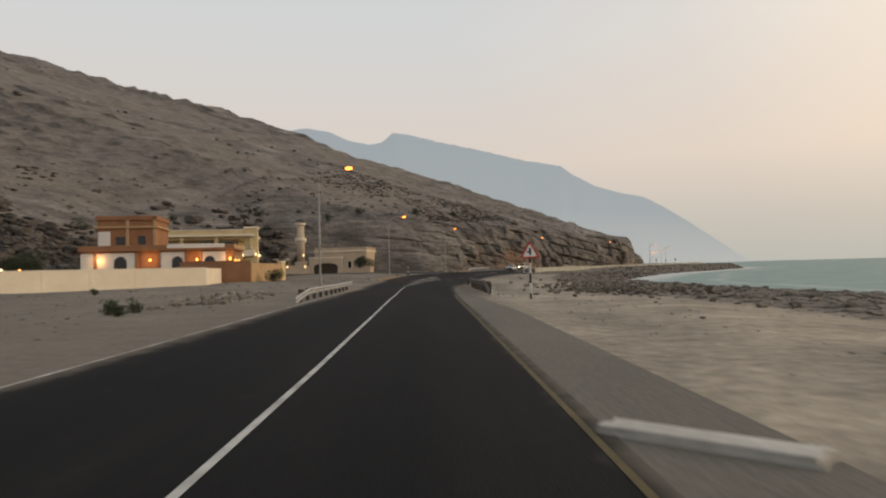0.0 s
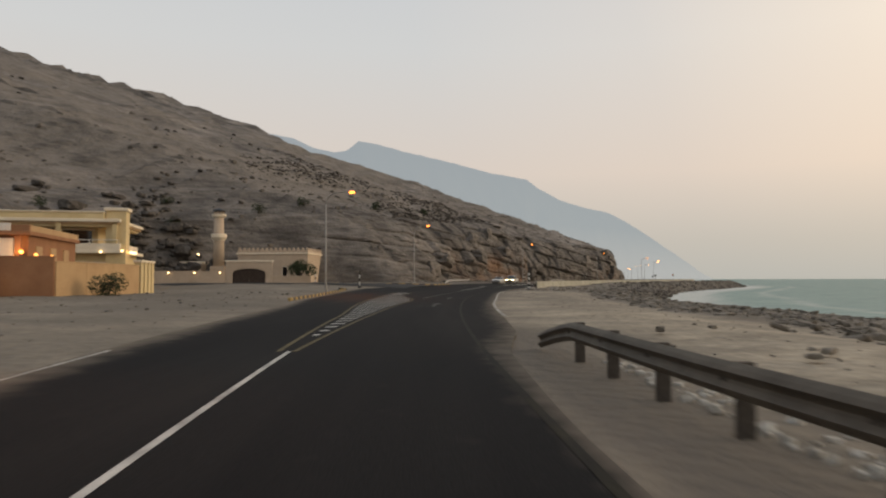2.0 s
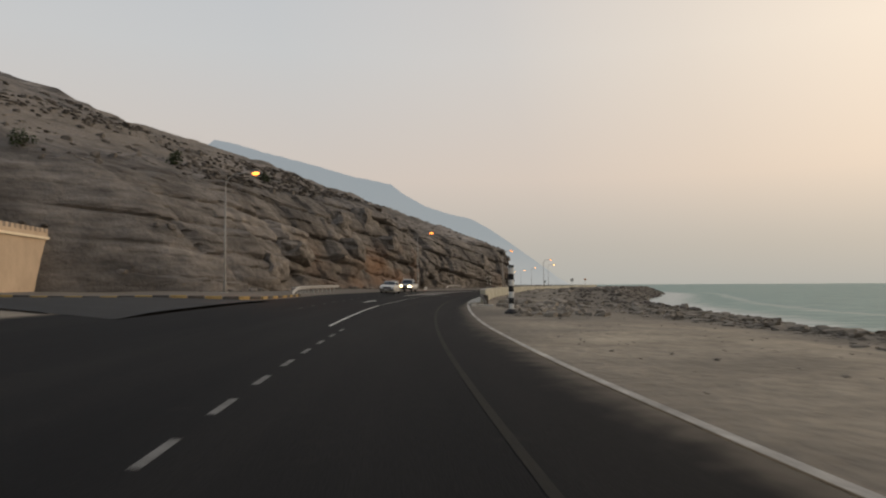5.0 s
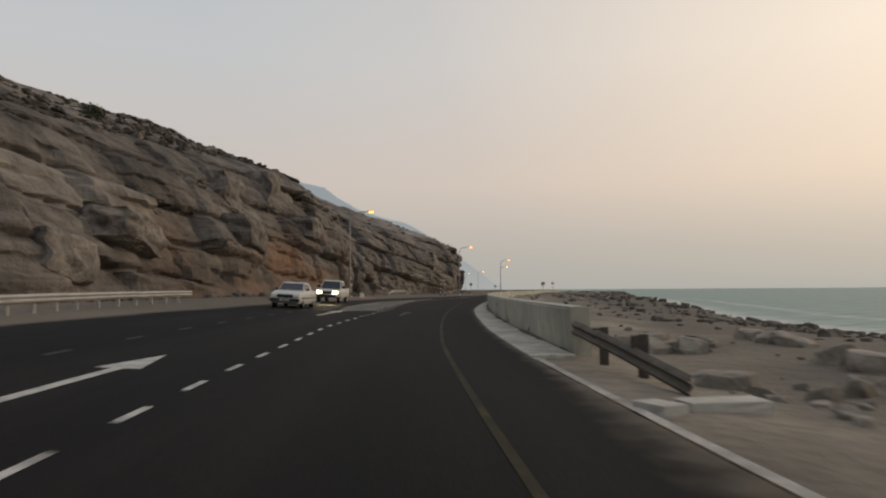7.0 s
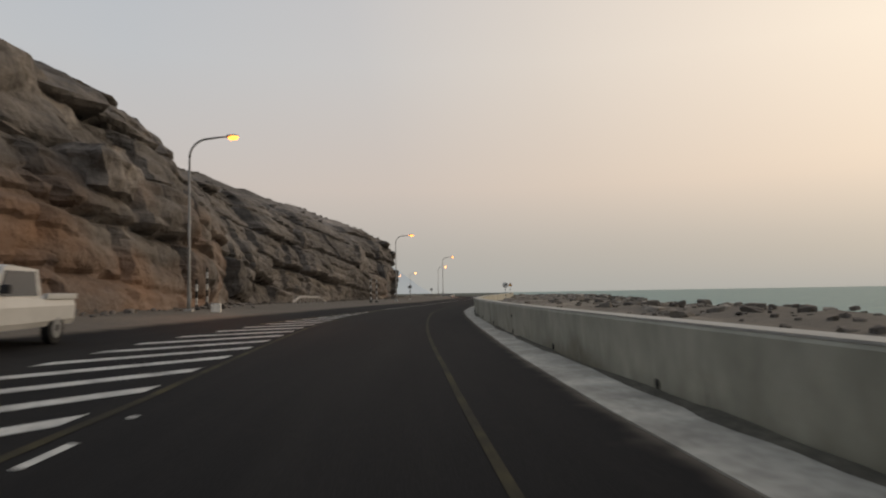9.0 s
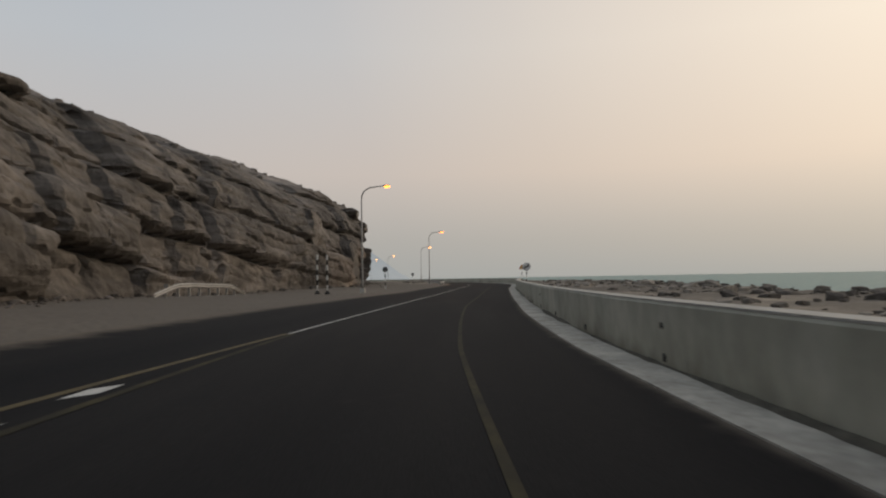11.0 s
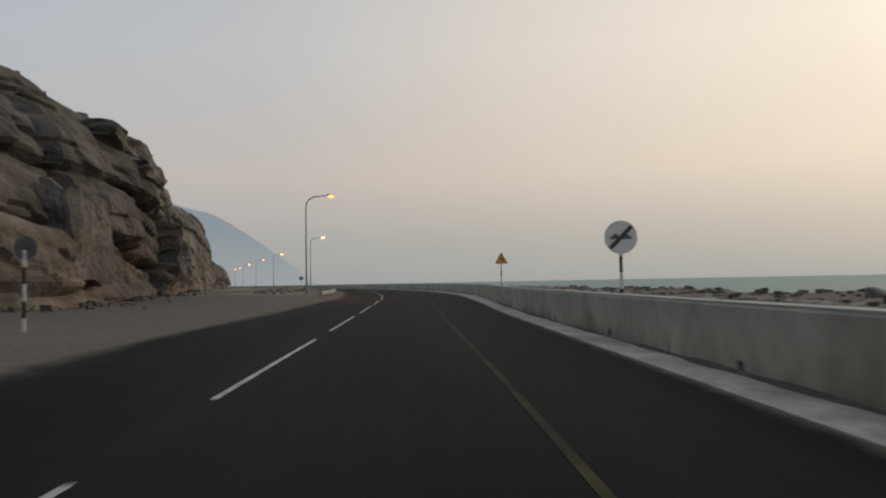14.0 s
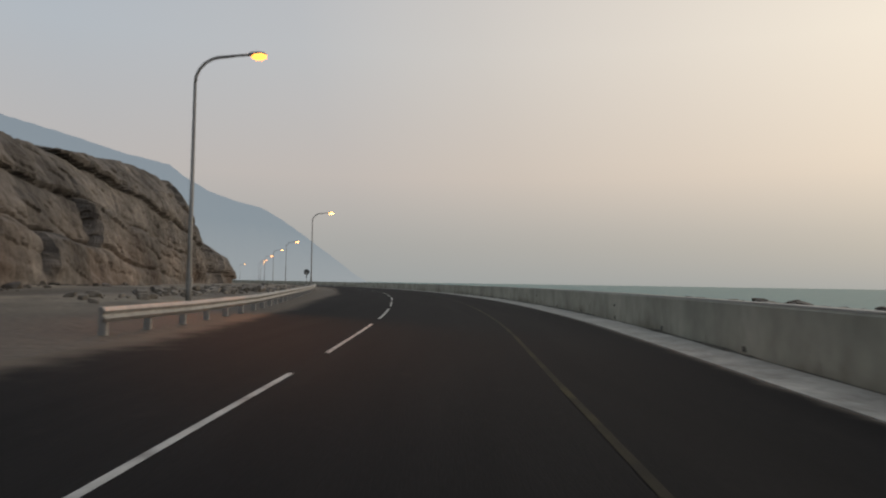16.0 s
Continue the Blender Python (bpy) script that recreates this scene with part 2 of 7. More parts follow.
M = dict(
    asphalt=material("asphalt", [(0.0085, 0.0085, 0.009), (0.0125, 0.012, 0.012), (0.019, 0.018, 0.017)], 0.35, 0.8, 0.35, 40, stretch=(0.12, 1.6, 1), uv=True, grain=0.3, spec=0.052, stain=(0.15, 0.127, 0.10), dusty=True),
    side_asphalt=material("side_asphalt", [(0.012, 0.0115, 0.011), (0.022, 0.021, 0.0195)], 0.3, 0.85, 0.3, 30),
    shoulder=material("dusty_shoulder", [(0.105, 0.094, 0.078), (0.155, 0.138, 0.113)], 0.35, 0.95, 0.4, 14, stretch=(0.25, 1.2, 1), uv=True, grain=0.18),
    gutter=material("dusty_gutter", [(0.33, 0.307, 0.26), (0.52, 0.487, 0.415)], 0.6, 0.95, 0.5, 7.0, grain=0.25, patch=(0.8, 0.7, 1.08)),
    sand=material("sand", [(0.205, 0.176, 0.138), (0.305, 0.26, 0.198), (0.41, 0.345, 0.255)], 0.16, 0.95, 0.8, 3.0, grain=0.28, stain=(0.118, 0.101, 0.082), patch=(0.35, 0.72, 1.12)),
    gravel=material("gravel", [(0.13, 0.118, 0.105), (0.19, 0.17, 0.15)], 0.3, 0.95, 0.8, 5.0, grain=0.35),
    rock=material("hill_rock", [(0.085, 0.075, 0.067), (0.172, 0.151, 0.132), (0.275, 0.240, 0.207)], 0.55, 0.92, 1.0, 4.5, stretch=(0.13, 0.27, 1), rugged=1.1, uv=True, stain=(0.30, 0.155, 0.078), grain=0.42, patch=(0.085, 0.55, 1.12), soil=(0.178, 0.153, 0.128)),
    boulder=material("boulder_rock", [(0.105, 0.092, 0.081), (0.215, 0.187, 0.161)], 0.5, 0.9, 0.9, 2.5, per_object=0.18, grain=0.35, patch=(0.25, 0.65, 1.1)),
    outcrop=material("dark_outcrop", [(0.06, 0.053, 0.047), (0.125, 0.11, 0.096)], 0.3, 0.92, 1.0, 1.6, grain=0.4, patch=(0.12, 0.6, 1.2)),
    bank_rock=material("bank_rock", [(0.14, 0.122, 0.10), (0.24, 0.21, 0.172), (0.36, 0.315, 0.26)], 0.4, 0.9, 0.9, 3.0, grain=0.35, patch=(0.3, 0.7, 1.1)),
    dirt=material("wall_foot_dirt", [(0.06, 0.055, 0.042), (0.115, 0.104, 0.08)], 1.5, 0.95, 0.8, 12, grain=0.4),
    edge_strip=material("dusty_edge_strip", [(0.28, 0.262, 0.232), (0.46, 0.435, 0.39)], 0.8, 0.95, 0.4, 9.0, grain=0.3, patch=(0.6, 0.6, 1.1)),
    reef=material("reef_rock", [(0.095, 0.082, 0.066), (0.17, 0.148, 0.12), (0.25, 0.218, 0.178)], 0.35, 0.9, 0.9, 3.0, grain=0.35, patch=(0.2, 0.7, 1.1)),
    shore_rock=material("shore_rock", [(0.055, 0.047, 0.039), (0.11, 0.095, 0.079), (0.165, 0.143, 0.118)], 0.35, 0.9, 0.8, 3.0, grain=0.35),
    concrete=material("sea_wall_concrete", [(0.345, 0.33, 0.262), (0.42, 0.402, 0.322), (0.475, 0.455, 0.37)], 0.6, 0.9, 0.2, 3.0, stretch=(1, 1, 0.7), grain=0.12, patch=(0.3, 0.86, 1.04), stain=(0.20, 0.182, 0.135), dusty=True),
    concrete_top=material("pale_concrete", [(0.36, 0.34, 0.30), (0.47, 0.445, 0.395)], 0.7, 0.9, 0.3, 8.0, grain=0.15),
    concrete_dark=material("joint_concrete", [(0.27, 0.26, 0.215), (0.33, 0.318, 0.265)], 1.0, 0.9, 0.2, 8.0),
    white_paint=material("road_white", [(0.20, 0.195, 0.18), (0.44, 0.43, 0.395), (0.53, 0.52, 0.475)], 1.6, 0.7, 0.15, 20, grain=0.3),
    faded_paint=material("road_white_faded", [(0.019, 0.0195, 0.0175), (0.043, 0.043, 0.038)], 2.5, 0.8, 0.15, 20, grain=0.3),
    dull_paint=material("road_white_dull", [(0.08, 0.078, 0.072), (0.17, 0.166, 0.155)], 2.0, 0.8, 0.15, 20, grain=0.3),
    ghost_paint=material("road_white_worn_off", [(0.012, 0.012, 0.0118), (0.025, 0.0245, 0.023)], 2.5, 0.8, 0.15, 20, grain=0.3, spec=0.08),
    yellow_paint=material("road_yellow", [(0.05, 0.038, 0.014), (0.12, 0.088, 0.03)], 2.0, 0.75, 0.15, 20, grain=0.3),
    worn_yellow=material("road_yellow_worn", [(0.017, 0.0165, 0.0145), (0.021, 0.0198, 0.016), (0.032, 0.029, 0.019)], 0.9, 0.8, 0.15, 20, grain=0.3, spec=0.08),
    faded_yellow=material("road_yellow_faded", [(0.02, 0.0188, 0.0148), (0.034, 0.03, 0.0185), (0.064, 0.054, 0.027)], 0.9, 0.8, 0.15, 20, grain=0.3, spec=0.08),
    galv=material("galvanised_steel", [(0.30, 0.29, 0.27), (0.42, 0.40, 0.37)], 1.5, 0.5, 0.1, 10, metal=0.45, grain=0.15),
    dark_rail=material("weathered_steel", [(0.085, 0.072, 0.056), (0.15, 0.128, 0.10)], 1.5, 0.75, 0.2, 10, metal=0.2),
    timber=material("dark_post", [(0.05, 0.042, 0.035), (0.09, 0.075, 0.06)], 3, 0.9, 0.3, 20),
    pole=material("pole_steel", [(0.26, 0.245, 0.22), (0.34, 0.32, 0.29)], 0.8, 0.55, 0.08, 10, metal=0.3, grain=0.1),
    black=material("black_paint", [(0.012, 0.012, 0.012), (0.022, 0.021, 0.02)], 3, 0.6, 0.1, 20),
    white=material("white_band", [(0.50, 0.49, 0.46), (0.66, 0.65, 0.61)], 3, 0.6, 0.1, 20),
    kerb_yellow=material("kerb_yellow", [(0.27, 0.185, 0.07), (0.39, 0.27, 0.105)], 2, 0.8, 0.2, 15),
    kerb_black=material("kerb_black", [(0.05, 0.045, 0.04), (0.09, 0.08, 0.07)], 2, 0.8, 0.2, 15),
    sign_red=material("sign_red", [(0.40, 0.035, 0.025), (0.48, 0.05, 0.035)], 4, 0.45, 0, 10, grain=0.05),
    sign_white=material("sign_white", [(0.62, 0.61, 0.58), (0.70, 0.69, 0.66)], 4, 0.45, 0, 10, grain=0.05),
    sign_yellow=material("sign_yellow", [(0.62, 0.33, 0.03), (0.70, 0.40, 0.05)], 4, 0.45, 0, 10, grain=0.05),
    sign_back=material("sign_back", [(0.10, 0.10, 0.10), (0.15, 0.15, 0.15)], 4, 0.5, 0, 10, metal=0.3),
    render_cream=material("cream_render", [(0.76, 0.64, 0.48), (0.85, 0.74, 0.57)], 0.4, 0.9, 0.08, 6, grain=0.05),
    render_brown=material("brown_render", [(0.27, 0.128, 0.065), (0.36, 0.182, 0.095)], 0.5, 0.9, 0.08, 6, grain=0.05),
    render_tan=material("tan_render", [(0.42, 0.27, 0.14), (0.52, 0.35, 0.19)], 0.5, 0.9, 0.08, 6, grain=0.05),
    render_yellow=material("yellow_render", [(0.60, 0.46, 0.245), (0.72, 0.57, 0.325)], 0.5, 0.9, 0.08, 6, grain=0.05),
    render_white=material("white_render", [(0.70, 0.66, 0.58), (0.80, 0.76, 0.68)], 0.5, 0.9, 0.15, 6, grain=0.1),
    render_pink=material("pale_pink_render", [(0.46, 0.35, 0.25), (0.58, 0.45, 0.33)], 0.5, 0.9, 0.08, 6, grain=0.05),
    dark_glass=glass("dark_window", (0.012, 0.012, 0.014)),
    door_dark=material("dark_doors", [(0.035, 0.022, 0.016), (0.06, 0.04, 0.028)], 3, 0.6, 0.2, 12),
    leaf=material("dry_foliage", [(0.024, 0.034, 0.014), (0.055, 0.068, 0.03)], 1.5, 0.8, 0.2, 10, grain=0.4),
    bark=material("bark", [(0.06, 0.045, 0.032), (0.10, 0.075, 0.055)], 3, 0.9, 0.6, 15),
    car_white=material("car_white_paint", [(0.48, 0.47, 0.44), (0.56, 0.55, 0.52)], 1.0, 0.3, 0, 10, grain=0.04, spec=0.5),
    car_dark=material("car_trim", [(0.015, 0.015, 0.016), (0.03, 0.03, 0.03)], 3, 0.5, 0.05, 15),
    car_glass=glass("car_glass", (0.02, 0.022, 0.025)),
    rubber=material("tyre_rubber", [(0.012, 0.012, 0.012), (0.02, 0.02, 0.02)], 5, 0.85, 0.2, 30),
    rim=material("wheel_rim", [(0.32, 0.32, 0.32), (0.42, 0.42, 0.42)], 4, 0.35, 0, 10, metal=0.7),
    lamp_glow=glowing("sodium_lamp", (1.0, 0.27, 0.04), 4.6),
    lamp_far=glowing("sodium_lamp_far", (1.0, 0.36, 0.08), 12.0),
    wall_lamp=glowing("warm_wall_lamp", (1.0, 0.40, 0.09), 3.2),
    white_lamp=glowing("white_wall_lamp", (1.0, 0.74, 0.38), 3.0),
    head_lamp=glowing("head_lamp", (1.0, 0.72, 0.34), 20.0),
)


def water_material():
    m = bpy.data.materials.new("sea_water")
    m.use_nodes = True
    n, l = m.node_tree.nodes, m.node_tree.links
    b = n["Principled BSDF"]
    b.inputs["Roughness"].default_value, b.inputs["IOR"].default_value = 0.45, 1.33
    b.inputs["Specular IOR Level"].default_value = 0.22
    tc = n.new("ShaderNodeTexCoord")
    mp = n.new("ShaderNodeMapping")
    mp.inputs["Rotation"].default_value = (0, 0, radians(-25))
    mp.inputs["Scale"].default_value = (0.14, 0.5, 1)
    l.new(tc.outputs["Object"], mp.inputs[0])
    w = n.new("ShaderNodeTexNoise")
    w.inputs["Scale"].default_value, w.inputs["Detail"].default_value = 1.0, 8.0
    l.new(mp.outputs[0], w.inputs["Vector"])
    r = ramp_node(n, [(0.35, (0.125, 0.215, 0.197)), (0.55, (0.175, 0.275, 0.25)), (0.72, (0.235, 0.335, 0.305))], "LINEAR")
    l.new(w.outputs["Fac"], r.inputs[0])
    at = n.new("ShaderNodeAttribute")
    at.attribute_name = "stain"
    foam = n.new("ShaderNodeTexNoise")
    foam.inputs["Scale"].default_value, foam.inputs["Detail"].default_value = 1.6, 7.0
    l.new(mp.outputs[0], foam.inputs["Vector"])
    s = n.new("ShaderNodeMath")
    s.operation = "ADD"
    l.new(at.outputs["Fac"], s.inputs[0])
    l.new(foam.outputs["Fac"], s.inputs[1])
    mr = n.new("ShaderNodeMapRange")
    mr.inputs["From Min"].default_value, mr.inputs["From Max"].default_value = 0.64, 1.0
    mr.inputs["To Max"].default_value = 0.85
    l.new(s.outputs[0], mr.inputs["Value"])
    mix = n.new("ShaderNodeMix")
    mix.data_type = "RGBA"
    l.new(mr.outputs[0], mix.inputs[0])
    l.new(r.outputs[0], mix.inputs[6])
    mix.inputs[7].default_value = (0.52, 0.53, 0.50, 1)
    l.new(mix.outputs[2], b.inputs["Base Color"])
    bp = n.new("ShaderNodeBump")
    bp.inputs["Strength"].default_value, bp.inputs["Distance"].default_value = 0.8, 0.7
    l.new(w.outputs["Fac"], bp.inputs["Height"])
    l.new(bp.outputs[0], b.inputs["Normal"])
    return m


def painted_haze_material():
    """Far mountain: dusk airlight painted in as emission, palest at the foot, faint relief."""
    m = bpy.data.materials.new("mountain_painted_haze")
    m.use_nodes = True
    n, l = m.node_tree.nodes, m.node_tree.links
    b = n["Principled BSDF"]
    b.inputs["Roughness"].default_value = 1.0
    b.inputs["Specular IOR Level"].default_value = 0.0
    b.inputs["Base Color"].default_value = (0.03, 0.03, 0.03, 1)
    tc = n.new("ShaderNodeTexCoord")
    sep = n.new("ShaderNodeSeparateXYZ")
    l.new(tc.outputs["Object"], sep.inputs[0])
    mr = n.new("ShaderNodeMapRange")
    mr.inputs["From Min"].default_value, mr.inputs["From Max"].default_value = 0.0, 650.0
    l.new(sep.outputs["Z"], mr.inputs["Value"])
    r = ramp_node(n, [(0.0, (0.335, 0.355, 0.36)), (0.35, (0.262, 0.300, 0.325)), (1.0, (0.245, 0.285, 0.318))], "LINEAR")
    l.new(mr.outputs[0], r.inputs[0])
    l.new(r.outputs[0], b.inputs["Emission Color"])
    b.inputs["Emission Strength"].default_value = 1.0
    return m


M["water"] = water_material()
M["haze"] = painted_haze_material()


# ---- helpers for building ----
def mesh_from(name, verts, faces, mat, uv=None, stain=None, smooth=False):
    me = bpy.data.meshes.new(name)
    me.from_pydata([tuple(map(float, v)) for v in verts], [], faces)
    if mat:
        me.materials.append(mat)
    if uv is not None:
        lay = me.uv_layers.new(name="UVMap")
        idx = np.empty(len(me.loops), dtype=np.int32)
        me.loops.foreach_get("vertex_index", idx)
        lay.data.foreach_set("uv", np.asarray(uv, dtype=np.float32)[idx].ravel())
    if stain is not None:
        a = me.attributes.new("stain", "FLOAT", "POINT")
        a.data.foreach_set("value", np.asarray(stain, dtype=np.float32).ravel())
    if smooth:
        me.polygons.foreach_set("use_smooth", np.ones(len(me.polygons), dtype=bool))
    me.update()
    return me


def grid_faces(rows, cols):
    i = np.arange(rows * cols).reshape(rows, cols)
    q = np.stack([i[:-1, :-1], i[:-1, 1:], i[1:, 1:], i[1:, :-1]], -1).reshape(-1, 4)
    return q.tolist()


def part(name, bm, mat, parent=None, label="", smooth=False):
    """A bmesh (or mesh) as one object under a thing."""
    if isinstance(bm, bmesh.types.BMesh):
        me = bpy.data.meshes.new(name)
        bm.to_mesh(me)
        bm.free()
    else:
        me = bm
    if mat is not None and not me.materials:
        me.materials.append(mat)
    if smooth:
        me.polygons.foreach_set("use_smooth", np.ones(len(me.polygons), dtype=bool))
    ob = new(name, me)
    if parent is not None:
        ob.parent = parent
    if label:
        tagged(ob, label)
    return ob


def thing(name, m, label, category, group=""):
    ob = new(name)
    ob.empty_display_size = 0.2
    ob.matrix_world = m
    return tagged(ob, label, category, group)


def box(x0, y0, z0, x1, y1, z1, bevel=0.0, bm=None):
    bm = bm or bmesh.new()
    vs = [bm.verts.new(c) for c in ((x0, y0, z0), (x1, y0, z0), (x1, y1, z0), (x0, y1, z0),
                                    (x0, y0, z1), (x1, y0, z1), (x1, y1, z1), (x0, y1, z1))]
    fs = [bm.faces.new([vs[i] for i in f]) for f in ((3, 2, 1, 0), (4, 5, 6, 7), (0, 1, 5, 4), (1, 2, 6, 5), (2, 3, 7, 6), (3, 0, 4, 7))]
    if bevel:
        es = list({e for f in fs for e in f.edges})
        bmesh.ops.bevel(bm, geom=es, offset=bevel, segments=2, affect="EDGES", profile=0.5)
    return bm


def tube(points, radii, sides=12, bm=None, caps=True):
    """A round bar along points, with a radius at each."""
    bm = bm or bmesh.new()
    rings = []
    pts = [Vector(p) for p in points]
    for i, p in enumerate(pts):
        d = (pts[min(i + 1, len(pts) - 1)] - pts[max(i - 1, 0)]).normalized()
        q = d.to_track_quat("Z", "Y")
        rings.append([bm.verts.new(p + q @ Vector((math.cos(a) * radii[i], math.sin(a) * radii[i], 0)))
                      for a in (2 * math.pi * k / sides for k in range(sides))])
    for a, b in zip(rings, rings[1:]):
        for k in range(sides):
            bm.faces.new((a[k], a[(k + 1) % sides], b[(k + 1) % sides], b[k]))
    if caps:
        bm.faces.new(rings[0][::-1])
        bm.faces.new(rings[-1])
    return bm


def prism(outline, y0, y1, bm=None):
    """An outline in x, z pushed along y."""
    bm = bm or bmesh.new()
    a = [bm.verts.new((x, y0, z)) for x, z in outline]
    b = [bm.verts.new((x, y1, z)) for x, z in outline]
    bm.faces.new(a)
    bm.faces.new(b[::-1])
    k = len(outline)
    for i in range(k):
        bm.faces.new((a[i], b[i], b[(i + 1) % k], a[(i + 1) % k]))
    bmesh.ops.recalc_face_normals(bm, faces=bm.faces[:])
    return bm


# ---- noise on arrays ----
def hash01(*ints):
    h = np.zeros(np.broadcast(*ints).shape, dtype=np.uint64)
    for k, v in zip((374761393, 668265263, 2147483647, 1274126177), ints):
        h = h + (np.asarray(v).astype(np.int64).astype(np.uint64) * np.uint64(k))
        h = (h ^ (h >> np.uint64(13))) * np.uint64(1274126177)
        h = h & np.uint64(0xFFFFFFFF)
    h = h ^ (h >> np.uint64(16))
    return (h & np.uint64(0xFFFFFF)).astype(np.float64) / float(0xFFFFFF)


def vnoise(x, y, seed=0):
    xi, yi = np.floor(x), np.floor(y)
    fx, fy = x - xi, y - yi
    fx, fy = fx * fx * (3 - 2 * fx), fy * fy * (3 - 2 * fy)
    sd = np.full(xi.shape, seed)
    a, b = hash01(xi, yi, sd), hash01(xi + 1, yi, sd)
    c, d = hash01(xi, yi + 1, sd), hash01(xi + 1, yi + 1, sd)
    return (a * (1 - fx) + b * fx) * (1 - fy) + (c * (1 - fx) + d * fx) * fy - 0.5


def fbm(x, y, seed=0, octaves=4):
    t, amp = np.zeros(np.broadcast(x, y).shape), 1.0
    for o in range(octaves):
        t = t + amp * vnoise(x * 2 ** o + 13.7 * o, y * 2 ** o - 7.3 * o, seed + o)
        amp *= 0.5
    return t


# ---- the road's line ----
# x, y of the driven lane every 20 m from s = -40
LINE = [(0.16, -40.07), (0.05, -20.03), (-0.05, 0.0), (-0.42, 20.05), (-0.79, 39.92), (-0.59, 60.06), (0.54, 79.87), (2.8, 99.77),
        (6.2, 119.57), (10.63, 139.08), (15.98, 158.3), (22.17, 177.26), (29.14, 195.98), (36.9, 214.48), (45.42, 232.63),
        (54.61, 250.3), (64.47, 267.75), (74.67, 284.9), (84.9, 302.1), (94.9, 319.5)]


def road_line():
    pts = [Vector((x, y)) for x, y in LINE]
    h = math.atan2(pts[-1].y - pts[-2].y, pts[-1].x - pts[-2].x)
    p, s = pts[-1].copy(), 340.0
    while s < 1000:
        s += 20
        if s > 372:
            h += 20 / 460 if s < 700 else 0
        p = p + 20 * Vector((math.cos(h), math.sin(h)))
        pts.append(p.copy())
    back = pts[0] - pts[1]
    pts = [pts[0] + back * 2, pts[0] + back] + pts
    a = np.array([tuple(p) for p in pts])
    n = len(a)
    u = np.linspace(0, n - 1, (n - 1) * 20 + 1)
    i = np.clip(np.floor(u).astype(int), 0, n - 2)
    f = (u - i)[:, None]
    p0, p1, p2, p3 = a[np.clip(i - 1, 0, n - 1)], a[i], a[i + 1], a[np.clip(i + 2, 0, n - 1)]
    c = 0.5 * ((2 * p1) + (p2 - p0) * f + (2 * p0 - 5 * p1 + 4 * p2 - p3) * f ** 2 + (3 * p1 - p0 - 3 * p2 + p3) * f ** 3)
    return u * 20 - 80, c


LS, LC = road_line()
LT = np.gradient(LC, axis=0)
LT /= np.hypot(LT[:, 0], LT[:, 1])[:, None]
for _k in range(3):
    LT[1:-1] = (LT[:-2] + LT[1:-1] * 2 + LT[2:]) / 4
LT /= np.hypot(LT[:, 0], LT[:, 1])[:, None]


def table(s, keys):
    return np.interp(s, [k[0] for k in keys], [k[1] for k in keys])


def xy(s, n):
    """World x, y at s metres along the road and n to its left."""
    s, n = np.asarray(s, float), np.asarray(n, float)
    x, y = np.interp(s, LS, LC[:, 0]), np.interp(s, LS, LC[:, 1])
    tx, ty = np.interp(s, LS, LT[:, 0]), np.interp(s, LS, LT[:, 1])
    return x - ty * n, y + tx * n


BANK = [(-80, 0.01), (100, 0.012), (140, 0.045), (165, 0.055), (225, 0.055), (255, 0.04), (285, 0.022), (330, 0.03), (370, 0.055), (450, 0.04), (600, 0.02)]


def road_z(s, n):
    """Height of the banked road and verge."""
    n = np.asarray(n, float)
    return table(s, BANK) * np.clip(n, 0, 15)


EDGE_L = [(-80, 5.45), (22, 5.45), (40, 5.3), (52, 5.35), (60, 6.0), (80, 7.3), (92, 9.2), (116, 12.0), (122, 12.6), (128, 12.2), (148, 10.4), (153, 10.05), (170, 10.3), (190, 10.3), (203, 9.5), (211, 8.7), (228, 7.8),
          (250, 7.3), (275, 6.9), (295, 6.5), (336, 6.3), (345, 6.1), (352, 6.1), (370, 7.0), (420, 8.6), (1000, 8.2)]
EDGE_R = [(-80, -1.52), (50, -1.55), (57, -1.85), (60, -2.25), (62.5, -2.62), (69, -2.88), (74, -2.92), (80, -3.0), (86, -3.1), (91, -3.25), (95, -3.3), (102, -3.28), (109, -3.1), (117, -2.85), (130, -2.6), (150, -2.52), (161, -2.4), (171, -2.4), (180, -2.5), (195, -2.56), (203, -2.7), (210, -2.86), (222, -2.95), (240, -2.85), (254, -3.15), (265, -3.5), (280, -3.68), (305, -3.68), (317, -3.7), (326, -4.0), (334, -4.4), (341, -4.6), (350, -4.85), (365, -5.2), (385, -5.4), (1000, -5.5)]
WALL = [(160, -3.4), (195, -3.55), (240, -3.6), (255, -4.0), (266, -4.3), (278, -4.48), (290, -4.55), (307, -4.5), (318, -4.6), (330, -5.05), (340, -5.65), (350, -6.1), (360, -6.5), (373, -6.8), (400, -7.1), (1000, -7.1)]
SHORE = [(-80, -36), (30, -32), (60, -29), (100, -25), (112, -22.5), (130, -21), (146, -21.5), (165, -24), (196, -25.5), (230, -26), (300, -29), (370, -31), (392, -28), (420, -22), (470, -20), (1000, -20)]
SEA_Z = -1.9
# height of the rocky land behind the wall
APRON = [(146, -0.15), (195, -0.35), (210, -0.4), (222, 0.05), (233, 0.75), (250, 1.85), (270, 1.75), (300, 1.3), (330, 1.05), (1000, 1.05)]
WALL_TOP = [(160, 0.97), (225, 0.98), (300, 1.0), (325, 1.05), (345, 1.1), (1000, 1.1)]


